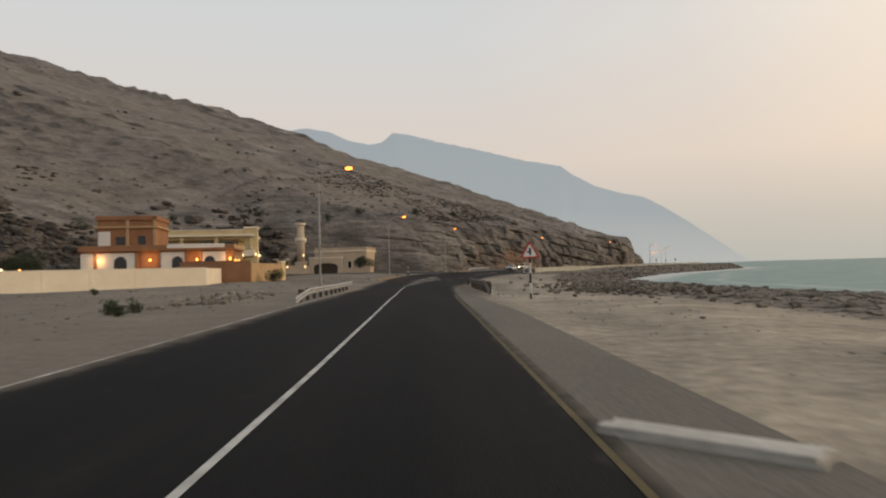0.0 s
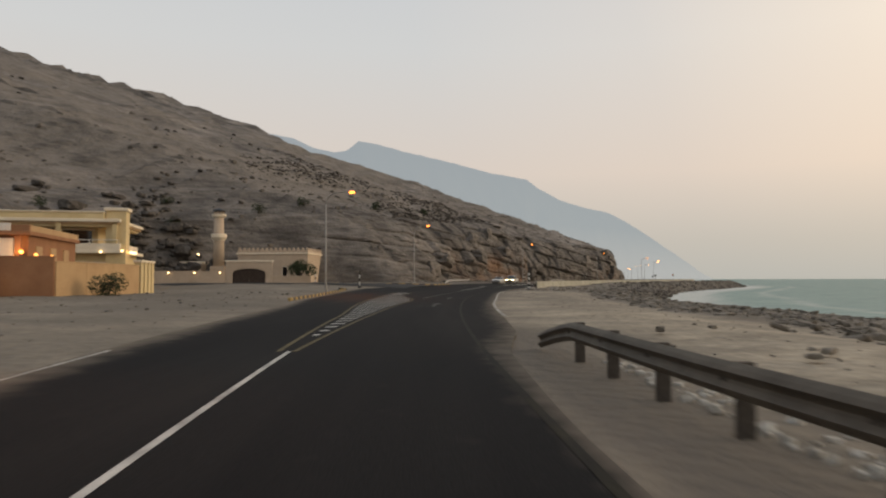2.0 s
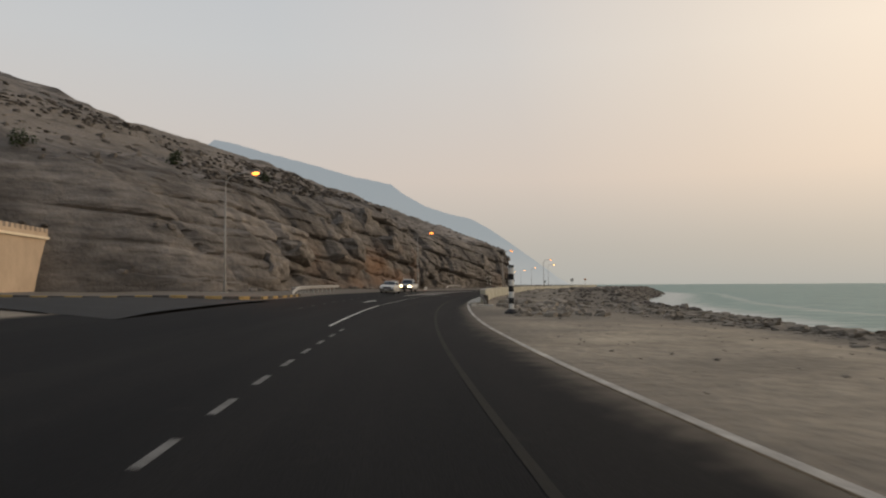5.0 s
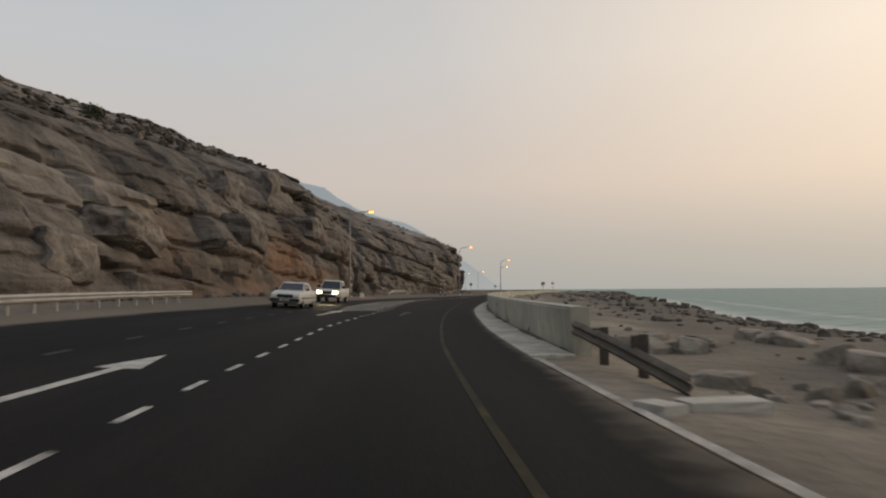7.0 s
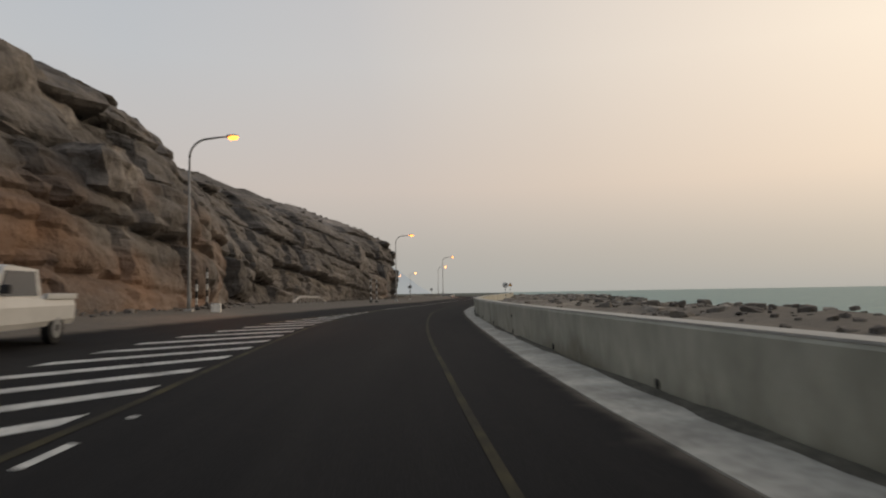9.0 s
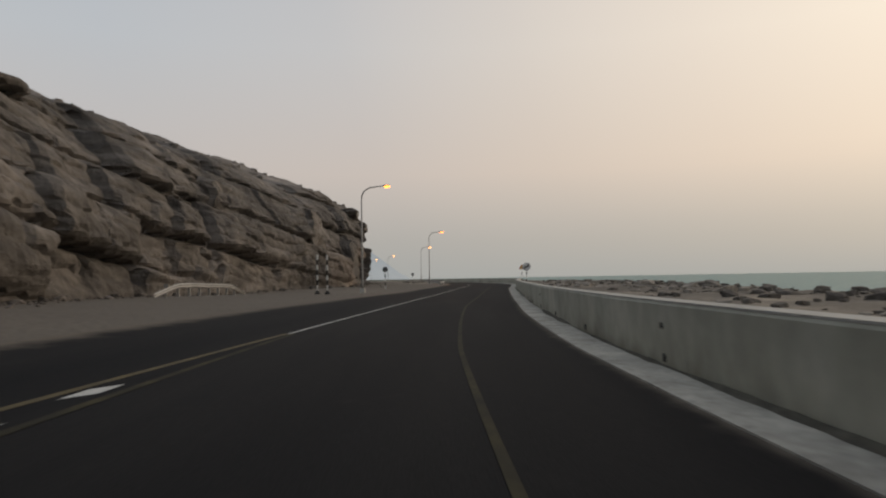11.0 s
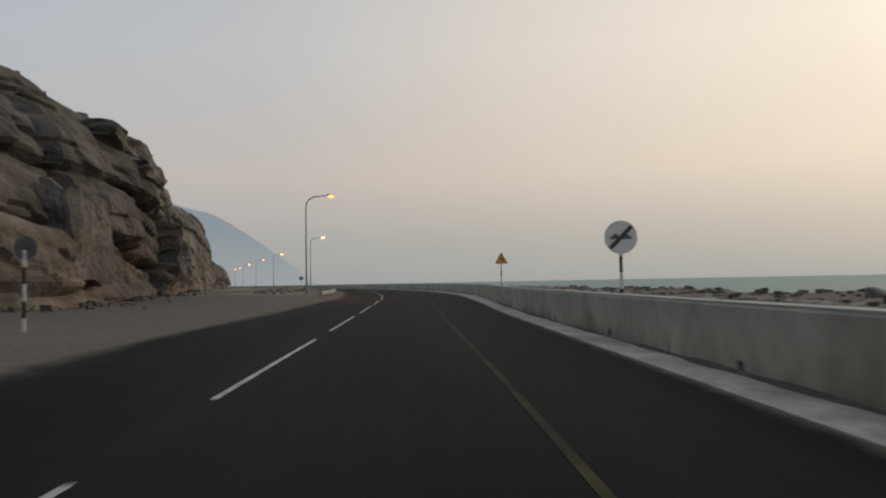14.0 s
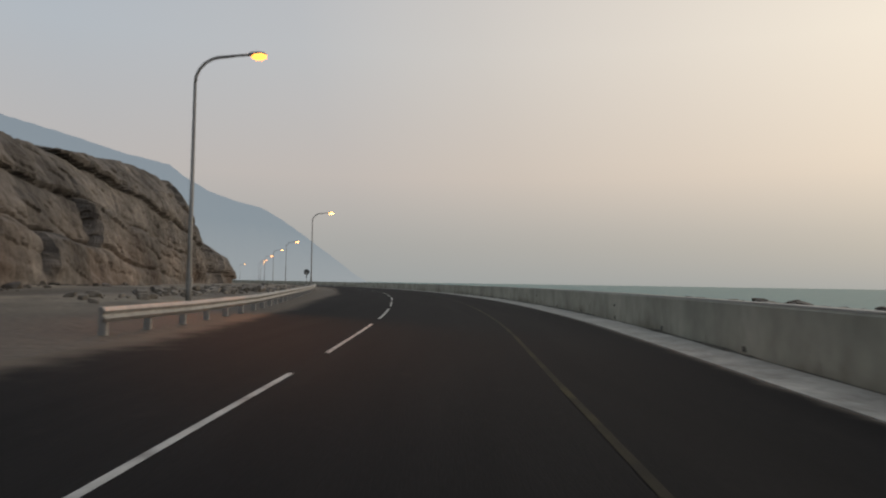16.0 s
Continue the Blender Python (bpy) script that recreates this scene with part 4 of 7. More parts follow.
# island before the junction
ISL_R = [(57, 2.2), (72, 2.0), (89, 1.93), (91.5, 2.05), (93.5, 2.35), (96, 2.95), (99, 3.7), (102, 4.2), (106, 4.6), (112, 5.0)]
ISL_L = [(57, 2.5), (64, 2.8), (71, 3.1), (84, 4.3), (96, 5.2), (112, 6.4)]
line("island_line", 57, 112, ISL_L, 0.10, M["yellow_paint"], "yellow outline of the hatched island")
line("island_line", 57, 112, ISL_R, 0.10, M["yellow_paint"], "yellow outline of the hatched island")
# island beyond the turning lane
ISL2_R = [(178, 2.9), (195, 2.9), (213, 3.45), (232, 3.35), (243, 3.2)]
ISL2_L = [(178, 4.2), (190, 5.6), (204, 6.1), (218, 5.2), (232, 4.0), (243, 3.35)]
line("island_line", 186, 243, ISL2_R, 0.12, M["faded_yellow"], "yellow outline of the hatched island")
line("island_line", 214, 243, ISL2_L, 0.12, M["yellow_paint"], "yellow outline of the hatched island")


def quad_mark(name, corners, mat, label, dz=0.008):
    """A flat painted patch with corners in s, n."""
    c = np.array(corners, float)
    x, y = xy(c[:, 0], c[:, 1])
    z = road_z(c[:, 0], c[:, 1]) + dz
    me = mesh_from(name, np.stack([x, y, z], -1), [tuple(range(len(c)))[::-1]], mat)
    ob = new(name, me)
    return tagged(ob, label, "road marking", group=name, kind="structure")


def hatch(s0, s1, step, left, right, skew, width, mat):
    for s in np.arange(s0, s1, step):
        a, b = float(table(s, right)) + 0.18, float(table(s, left)) - 0.18
        for _ in range(6):
            b = 0.5 * b + 0.5 * (float(table(s + skew * max(b - a, 0), left)) - 0.18)
        if b - a < 0.12:
            continue
        sk = skew * (b - a)
        quad_mark("hatch_stripe", [(s, a), (s + sk, b), (s + sk + width, b), (s + width, a)], mat, "white hatching stripe on the asphalt")


hatch(60.9, 112, 1.52, ISL_L, ISL_R, -0.78, 0.40, M["white_paint"])
hatch(188.5, 238, 2.4, ISL2_L, ISL2_R, -2.0, 0.72, M["white_paint"])


def dashes(s0, s1, on, period, n, width, mat, label):
    for s in np.arange(s0, s1, period):
        line("dash", s, min(s + on, s1), n, width, mat, label)


dashes(95, 127, 1.0, 2.2, 1.72, 0.10, M["dull_paint"], "short white turning lane dash")
line("lane_line", 128, 149.5, [(128, 2.3), (149.5, 2.75)], 0.11, M["white_paint"], "solid white line of the turning lane")
dashes(150.43, 194, 0.9, 2.17, [(150, 2.7), (163, 2.8), (170, 2.97), (194, 2.6)], 0.10, M["white_paint"], "short white turning lane dash")
dashes(140, 186, 1.8, 3.6, [(140, 5.6), (165, 6.2), (186, 6.4)], 0.13, M["faded_paint"], "worn white lane dash")
line("centre_line", 243, 294.6, CENTRE, 0.085, M["white_paint"], "solid white centre line")
dashes(297.6, 700, 9.0, 12.0, CENTRE, 0.09, M["white_paint"], "long white centre dash")


def arrow(s, n, length, mat, label, turn=0):
    """A road arrow pointing along the lane, with a branch to the left when turn is set."""
    w = 0.09
    L = length
    pts = [(s, n - w), (s + L * 0.62, n - w), (s + L * 0.62, n - 0.34), (s + L, n), (s + L * 0.62, n + 0.34), (s + L * 0.62, n + w), (s, n + w)]
    quad_mark("lane_arrow", pts, mat, label)
    if turn:
        quad_mark("lane_arrow", [(s + 0.1, n + w), (s + 0.75, n + w), (s + 0.95, n + 0.62), (s + 1.35, n + 0.60), (s + 0.55, n + 0.98), (s - 0.15, n + 0.66), (s + 0.35, n + 0.64)], M["ghost_paint"], label)


arrow(80.0, 0.0, 5.4, M["faded_paint"], "worn straight-ahead and left-turn arrow on the asphalt", 1)
arrow(94.6, 0.0, 4.0, M["faded_paint"], "worn straight-ahead arrow on the asphalt")
arrow(153.2, 4.3, 5.6, M["white_paint"], "white arrow in the turning lane")
arrow(178.0, 4.65, 7.2, M["white_paint"], "long white arrow in the turning lane")
arrow(182.2, 1.3, 6.0, M["faded_paint"], "worn arrow on the asphalt")


# ---- side road to the village ----
def side_road():
    """The branch passes the mosque wall, laid just over the ground."""
    a = [(128, 9), (132, 15), (136, 24), (139, 36), (138, 52), (134, 72)]
    b = [(148.5, 9), (146.5, 15), (145.5, 24), (146.5, 36), (145.5, 52), (141.5, 72)]
    u, w = np.linspace(0, 5, 41), np.linspace(0, 1, 8)
    ends = [np.stack([np.interp(u, range(6), [p[i] for p in q]) for i in (0, 1)], -1) for q in (a, b)]
    g = ends[0][:, None] * (1 - w[None, :, None]) + ends[1][:, None] * w[None, :, None]
    x, y = xy(g[..., 0], g[..., 1])
    z = ground_z(g[..., 0], g[..., 1]) + 0.16
    edge = np.clip(1 - np.minimum(w, 1 - w) * 6, 0, 1)
    z = z - 0.10 * edge[None, :]
    f = grid_faces(len(u), len(w))
    structure("side_road", mesh_from("side_road", np.stack([x, y, z], -1).reshape(-1, 3), f, M["side_asphalt"]), "asphalt side road branching to the village", "road")


side_road()


# ---- sea wall ----
def build_wall():
    s = np.arange(161, 980, 1.0)
    n = table(s, WALL)
    # section: outward offset, height
    sec = [(0.0, -0.05), (0.02, 0.30), (0.05, 0.85), (0.06, 1.04), (0.03, 1.10), (-0.30, 1.10), (-0.33, 1.04), (-0.34, 0.85), (-0.42, -0.9)]
    v, f = [], []
    m = len(sec)
    rise = table(s, WALL_TOP) / 1.10
    for si, ni, up in zip(s, n, rise):
        for o, h in sec:
            x, y = xy(si, ni + o - 0.02)
            v.append((x, y, h * up))
    for i in range(len(s) - 1):
        for k in range(m - 1):
            f.append((i * m + k, i * m + k + 1, (i + 1) * m + k + 1, (i + 1) * m + k))
    f += [tuple(range(m))[::-1], tuple(range((len(s) - 1) * m, len(s) * m))]
    run = np.clip(0.5 + 1.3 * fbm(s * 0.25, s * 0, 88, 4), 0, 1)
    foot_dirt = [0.75, 0.42, 0.0, 0.12, 0.2, 0.1, 0.0, 0.0, 0.0]
    st = np.array([[d * (0.4 + 0.8 * q) + (0.25 * q if int(si) % 6 == 2 else 0.0) for d in foot_dirt] for si, q in zip(s, run)])
    wall = structure("sea_wall", mesh_from("sea_wall", v, f, M["concrete"], stain=st), "weathered grey-green concrete sea wall", "wall")
    cap = []
    for si, ni, up in zip(s, n, rise):
        for o, h in ((0.045, 1.085), (0.045, 1.115), (-0.315, 1.115), (-0.315, 1.085)):
            x, y = xy(si, ni + o - 0.02)
            cap.append((x, y, h * up))
    fc = [(i * 4 + k, i * 4 + k + 1, i * 4 + 5 + k, i * 4 + 4 + k) for i in range(len(s) - 1) for k in range(3)] + [(0, 1, 2, 3)]
    part("coping", mesh_from("coping", cap, fc, M["concrete_top"]), None, wall, "pale worn coping")
    # joints between the wall bays
    for sj in np.arange(170, 420, 6.0):
        nj = float(table(sj, WALL))
        x, y = xy(sj, nj)
        t = np.interp(sj, LS, LT[:, 0]), np.interp(sj, LS, LT[:, 1])
        part("joint", box(-0.012, -0.02, 0.0, 0.012, 0.006, 0.97), M["concrete_dark"], wall).matrix_world = pose(x, y, 0, 0, 0, math.degrees(math.atan2(t[1], t[0])))
    # drain holes
    for sj in np.arange(168, 420, 6.9):
        nj = float(table(sj, WALL))
        x, y = xy(sj, nj)
        h = math.degrees(math.atan2(np.interp(sj, LS, LT[:, 1]), np.interp(sj, LS, LT[:, 0])))
        part("drain_hole", tube([(0, -0.06, 0.14), (0, 0.012, 0.14)], [0.07, 0.07], 10), M["black"], wall).matrix_world = pose(x, y, 0, 0, 0, h)
        if int(sj) % 4 == 1:
            part("tie_hole", tube([(0, -0.03, 0.62), (0, 0.05, 0.62)], [0.05, 0.05], 10), M["kerb_black"], wall).matrix_world = pose(x, y, 0, 0, 0, h)


build_wall()
structure("gutter", strip("gutter", 160.4, 980, EDGE_R, [(a, b + 0.05) for a, b in WALL], 0.02, M["gutter"], 1.0, 3, 0.1), "pale dusty concrete strip at the foot of the wall", "pavement")


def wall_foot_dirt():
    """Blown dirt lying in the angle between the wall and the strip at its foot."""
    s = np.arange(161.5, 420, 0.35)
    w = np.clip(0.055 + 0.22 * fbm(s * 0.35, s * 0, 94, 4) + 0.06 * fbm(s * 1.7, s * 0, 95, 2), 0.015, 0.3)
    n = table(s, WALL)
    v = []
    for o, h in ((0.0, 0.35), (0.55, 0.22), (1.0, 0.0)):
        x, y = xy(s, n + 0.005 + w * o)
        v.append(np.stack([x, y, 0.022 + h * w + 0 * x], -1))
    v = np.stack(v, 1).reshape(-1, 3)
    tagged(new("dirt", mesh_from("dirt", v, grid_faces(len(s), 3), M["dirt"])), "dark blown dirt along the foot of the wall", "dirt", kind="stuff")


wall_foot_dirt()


# ---- placing things along the road ----
def heading(s):
    return math.degrees(math.atan2(np.interp(s, LS, LT[:, 1]), np.interp(s, LS, LT[:, 0])))


def at_road(s, n, dz=0.0, turn=0.0):
    """Pose on the ground; local x points along the road, y to its left."""
    x, y = xy(s, n)
    return pose(float(x), float(y), float(ground_z(s, n)) + dz, 0, 0, heading(s) + turn)


def at_world(x, y, z=0.0, turn=0.0):
    return pose(x, y, z, 0, 0, turn)


# ---- street lamps ----
def street_lamp(m, light=True, power=1500):
    """Tapered steel pole with a swept arm; local -y points to the road."""
    t = thing("street_lamp", m, "galvanised steel street lamp with a swept arm and lit sodium head", "street lamp", "lamps along the coast road")
    part("base_plate", box(-0.22, -0.22, -0.45, 0.22, 0.22, 0.04, 0.01), M["concrete_top"], t, "concrete footing")
    pts, rad = [(0, 0, 0.0), (0, 0, 0.5), (0, 0, 1.6), (0, 0, 8.2)], [0.11, 0.11, 0.085, 0.06]
    part("pole", tube(pts, rad, 12), M["pole"], t, smooth=True)
    arm = [(0, 0, 8.2)] + [(0, -1.0 * (1 - math.cos(a)), 8.2 + 1.0 * math.sin(a)) for a in (0.25, 0.55, 0.85, 1.15, 1.4)] + [(0, -1.55, 9.27), (0, -2.0, 9.31)]
    part("arm", tube(arm, [0.058] * 6 + [0.05, 0.045], 10), M["pole"], t, smooth=True)
    part("access_door", box(-0.05, -0.118, 0.55, 0.05, -0.08, 0.95, 0.005), M["galv"], t)
    bm = bmesh.new()
    bmesh.ops.create_uvsphere(bm, u_segments=14, v_segments=8, radius=1.0, matrix=Matrix.Translation((0, -2.3, 9.33)) @ Matrix.Diagonal((0.15, 0.36, 0.11, 1)))
    head = part("lamp_head", bm, M["pole"], t, "grey lamp housing", smooth=True)
    bm = bmesh.new()
    bmesh.ops.create_uvsphere(bm, u_segments=14, v_segments=8, radius=1.0, matrix=Matrix.Translation((0, -2.36, 9.26)) @ Matrix.Diagonal((0.17, 0.30, 0.15, 1)))
    part("lamp_glass", bm, M["lamp_glow" if light else "lamp_far"], head, "glowing orange lens", smooth=True)
    if light:
        d = bpy.data.lights.new("sodium_light", "SPOT")
        d.energy, d.color, d.spot_size, d.spot_blend, d.shadow_soft_size = power, (1.0, 0.33, 0.09), radians(64), 1.0, 0.2
        o = new("sodium_light", d)
        o.parent = t
        o.matrix_local = look(Vector((0, -2.36, 9.1)), Vector((-7.5, -5.5, 0)))
    return t


# place along and beside the road, footing height, strength (some lamps are older and weaker)
LAMPS = [(56.57, 8.81, 0.0, 600), (107.7, 12.1, -0.25, 3200), (160.8, 16.35, 0.0, 1500), (225.3, 12.0, 0.1, 1500), (292.1, 9.67, 0.38, 600), (359.4, 9.7, 0.1, 3600)]
for s, n, up, power in LAMPS:
    street_lamp(at_road(s, n, up), power=power)
for x, y, a in ((121.6, 400.9, 58), (140.4, 472.0, 66), (151, 518, 70), (164, 573, 74), (177, 625, 76), (187, 665, 78), (190, 714, 80)):
    street_lamp(pose(x, y, 0.6, 0, 0, a), light=False)


# ---- guard rails ----
def guard_rail(s0, s1, nfun, mat, post_mat, label, post_gap=2.0, height=0.72, dip_start=False, dip_end=False, spacer=True, dip=4.0):
    """W-beam barrier on posts, following the road."""
    mid = (s0 + s1) / 2
    nm = float(table(mid, nfun))
    t = thing("guard_rail", at_road(mid, nm), label, "guard rail", "guard rails")
    inv = t.matrix_world.inverted()
    ss = np.arange(s0, s1 + 0.01, 0.5)
    side = 1 if nm > 0 else -1
    prof = [(0.0, 0.155), (-0.045, 0.115), (-0.075, 0.075), (-0.03, 0.03), (-0.01, 0.0), (-0.03, -0.03), (-0.075, -0.075), (-0.045, -0.115), (0.0, -0.155)]
    v, f = [], []
    m = len(prof)
    for s in ss:
        n = float(table(s, nfun))
        h = height
        if dip_start:
            h -= (height - 0.12) * max(0, 1 - (s - s0) / dip) ** 1.3
        if dip_end:
            h -= (height - 0.12) * max(0, 1 - (s1 - s) / dip) ** 1.3
        z = float(ground_z(s, n))
        for o, dz in prof:
            x, y = xy(s, n + side * o)
            v.append(inv @ Vector((float(x), float(y), z + h + dz)))
        for o, dz in prof:
            x, y = xy(s, n + side * (o + 0.012))
            v.append(inv @ Vector((float(x), float(y), z + h + dz)))
    r = 2 * m
    for i in range(len(ss) - 1):
        for k in range(m - 1):
            a, b = i * r + k, (i + 1) * r + k
            f.append((a, a + 1, b + 1, b))
            f.append((a + m, b + m, b + m + 1, a + m + 1))
        f.append((i * r, (i + 1) * r, (i + 1) * r + m, i * r + m))
        f.append((i * r + m - 1, i * r + 2 * m - 1, (i + 1) * r + 2 * m - 1, (i + 1) * r + m - 1))
    part("beam", mesh_from("beam", v, f, mat), None, t)
    for s in np.arange(s0 + (2.2 if dip_start else 0.4), s1 - (2.0 if dip_end else 0.2), post_gap):
        n = float(table(s, nfun)) + side * 0.17
        bm = box(-0.05, -0.08, -0.35, 0.05, 0.08, height + 0.14, 0.008)
        p = part("post", bm, post_mat, t)
        p.matrix_local = inv @ at_road(float(s), n)
        if spacer:
            part("spacer", box(-0.05, -0.07 if side > 0 else -0.07, height - 0.14, 0.05, 0.07, height + 0.12, 0.006), post_mat, p).matrix_local = pose(0, -side * 0.13, 0)
    return t


guard_rail(32, 54, [(32, 5.75), (44, 5.75), (54, 6.0)], M["galv"], M["timber"], "galvanised guard rail on dark timber posts beside the verge", height=0.44, dip_start=True)
guard_rail(37.5, 58.4, [(37.5, -3.15), (46, -3.0), (50, -2.82), (56, -2.7), (58.4, -2.55)], M["dark_rail"], M["timber"], "weathered dark guard rail on short posts above the beach", height=0.54, dip_start=True, dip_end=True, dip=3.0)
guard_rail(155.4, 161.2, [(155.4, -3.85), (159, -3.6), (161.2, -3.4)], M["dark_rail"], M["timber"], "dark weathered guard rail joining the sea wall", height=0.58, dip_start=True, dip=5.5)
guard_rail(162, 188, [(162, 11.4), (174, 13.2), (188, 13.9)], M["galv"], M["galv"], "pale galvanised guard rail below the cliff", height=0.5, dip_start=True)
guard_rail(268, 286.5, [(268, 17.5), (286.5, 18.6)], M["galv"], M["galv"], "pale galvanised guard rail at the lay-by below the cliff", dip_start=True, dip_end=True)
guard_rail(346.5, 424, [(345, 6.95), (351, 6.75), (359, 7.0), (382, 8.7), (400, 9.9), (424, 10.9)], M["galv"], M["galv"], "pale galvanised guard rail along the road bend", height=0.44)


# ---- kerbs ----
def kerb_run(name, pts, label, step=1.0):
    """Painted kerb stones, alternately yellow and black, along a line of s, n."""
    p0 = pts[0]
    t = thing(name, at_road(*p0), label, "kerb", "painted kerbs")
    inv = t.matrix_world.inverted()
    w = [Vector(xy(*p)) for p in pts]
    k = 0
    block = {}
    for col in ("kerb_yellow", "kerb_black"):
        bm = box(-0.47, -0.09, -0.12, 0.47, 0.09, 0.135, 0.03)
        me = bpy.data.meshes.new("kerb_stone")
        bm.to_mesh(me)
        bm.free()
        me.materials.append(M[col])
        block[col] = me
    total = [0.0]
    for a, b in zip(w, w[1:]):
        total.append(total[-1] + (b - a).length)
    sn = np.array(pts, float)
    for d in np.arange(step / 2, total[-1], step):
        s, n = np.interp(d, total, sn[:, 0]), np.interp(d, total, sn[:, 1])
        s2, n2 = np.interp(d + 0.3, total, sn[:, 0]), np.interp(d + 0.3, total, sn[:, 1])
        a, b = Vector(xy(s, n)), Vector(xy(s2, n2))
        ang = math.degrees(math.atan2((b - a).y, (b - a).x)) if (b - a).length > 1e-4 else heading(s)
        o = new("kerb_stone", block["kerb_yellow" if k % 2 == 0 else "kerb_black"])
        o.parent = t
        o.matrix_local = inv @ pose(a.x, a.y, float(ground_z(s, n)) + 0.06, 0, 0, ang + random.uniform(-1, 1))
        k += 1
    return t


kerb_run("kerb", [(88, 9.3), (96, 10.1), (106, 11.2), (114, 12.2), (117, 12.9), (119, 14.2)], "yellow and black painted kerb round the junction corner", 0.9)
kerb_run("kerb", [(147, 27), (147.4, 20), (148, 14.5), (149.3, 11.6), (151.5, 10.5), (156, 10.25), (161, 10.5)], "yellow and black painted kerb beyond the junction")


# ---- posts and signs ----
def banded_post(t, h, r, first="black", band=0.4, name="post"):
    """A round post in black and white bands, one part a band."""
    z, k = -0.1, 0 if first == "black" else 1
    while z < h - 0.02:
        z1 = min(z + band, h)
        part("band", tube([(0, 0, z), (0, 0, z1)], [r + 0.001 * (k % 2)] * 2, 12), M["black" if k % 2 == 0 else "white"], t, smooth=False)
        z, k = z1, k + 1


def marker_post(m, h=3.0, r=0.07, label="black and white banded marker post on the verge", base=True):
    t = thing("marker_post", m, label, "post", "banded posts")
    banded_post(t, h, r)
    if base:
        part("foot", tube([(0, 0, -0.05), (0, 0, 0.1), (0, 0, 0.22)], [0.24, 0.22, 0.1], 12), M["black"], t, "black conical foot")
    return t


def stout_bollard(m):
    t = thing("bollard", m, "stout black and white banded bollard on a round foot", "bollard")
    banded_post(t, 2.35, 0.13, "black", 0.29)
    part("foot", tube([(0, 0, -0.05), (0, 0, 0.1), (0, 0, 0.24)], [0.36, 0.32, 0.12], 14), M["black"], t, "black conical foot")
    return t


def tri_outline(side, inset=0.0, round_r=0.06):
    h = side * math.sqrt(3) / 2
    cx = [(-side / 2 + inset * 1.73, inset), (side / 2 - inset * 1.73, inset), (0, h - 2 * inset)]
    out = []
    r = round_r * (1 - inset / (h / 3))
    for i, (x, z) in enumerate(cx):
        a, b = Vector(cx[i - 1]), Vector(cx[(i + 1) % 3])
        p = Vector((x, z))
        u, w = (a - p).normalized(), (b - p).normalized()
        out += [tuple(p + u * r), tuple(p + (u + w) * r * 0.38), tuple(p + w * r)]
    return out


def warning_sign(m, post_h, side, field, symbol, label, first="black"):
    """Triangular sign on a banded post; it faces local -x... the face lies in x, z with its front to -y."""
    t = thing("warning_sign", m, label, "road sign")
    banded_post(t, post_h + 0.25, 0.045, first, 0.45)
    plate = part("plate", prism([(x, z + post_h) for x, z in tri_outline(side)], -0.075, -0.06), M["sign_red"], t, "red triangular border")
    part("field", prism([(x, z + post_h) for x, z in tri_outline(side, side * 0.082)], -0.083, -0.0755), M[field], plate)
    for k, pts in enumerate(symbol):
        part("symbol", prism([(x * side, z * side + post_h) for x, z in pts], -0.088, -0.0835), M["black"], plate, "black symbol")
    part("bracket", box(-0.2, -0.06, post_h + 0.2, 0.2, -0.04, post_h + 0.25), M["galv"], t)
    return t


def arc(cx, cz, r, a0, a1, w, k=8):
    a = [a0 + (a1 - a0) * i / k for i in range(k + 1)]
    return [(cx + r * math.cos(q), cz + r * math.sin(q)) for q in a] + [(cx + (r - w) * math.cos(q), cz + (r - w) * math.sin(q)) for q in a[::-1]]


JUNCTION = [[(-0.05, 0.17), (0.06, 0.17), (0.06, 0.46), (0.005, 0.53), (-0.05, 0.46)], [(-0.15, 0.27), (-0.05, 0.27), (-0.05, 0.34), (-0.15, 0.34)]]
BEND = [[(0.06, 0.15), (0.13, 0.15), (0.13, 0.33), (0.06, 0.33)], arc(0.02, 0.32, 0.11, 0, math.pi / 2, 0.07), [(-0.10, 0.34), (0.03, 0.36), (0.03, 0.43), (-0.04, 0.44)]]
warning_sign(at_road(33.0, -4.62, -0.08, -90), 1.92, 0.92, "sign_white", JUNCTION, "red and white triangular junction sign on a banded post")
_x, _y = 99.7, 315.4
warning_sign(pose(_x, _y, 0.4, 0, 0, heading(338) - 90), 2.15, 0.90, "sign_yellow", BEND, "yellow and red triangular bend sign on a banded post", "white")


def round_sign(m, post_h, r, label, front=True):
    t = thing("round_sign", m, label, "road sign")
    banded_post(t, post_h + r, 0.045, "white", 0.45)
    plate = part("plate", tube([(0, -0.07, post_h + r), (0, -0.055, post_h + r)], [r, r], 40), M["sign_white"] if front else M["sign_back"], t, "round plate")
    if front:
        c = math.sqrt(0.5)
        q = lambda x, z: (x, z + post_h + r)
        a = r * 0.94
        w = r * 0.09
        part("bar", prism([q(-a * c - w, -a * c + w), q(-a * c + w, -a * c - w), q(a * c + w, a * c - w), q(a * c - w, a * c + w)], -0.078, -0.0705), M["kerb_black"], plate, "black diagonal bar")
        for off in (-0.28, 0.12):
            car = [(-0.18, -0.06), (0.18, -0.06), (0.18, 0.02), (0.1, 0.03), (0.06, 0.10), (-0.07, 0.10), (-0.11, 0.03), (-0.18, 0.02)]
            part("symbol", prism([q(x * r * 1.9 + (off + 0.08) * r * 1.6, z * r * 1.9) for x, z in car], -0.0745, -0.0703), M["sign_back"], plate, "grey vehicle symbol")
    return t


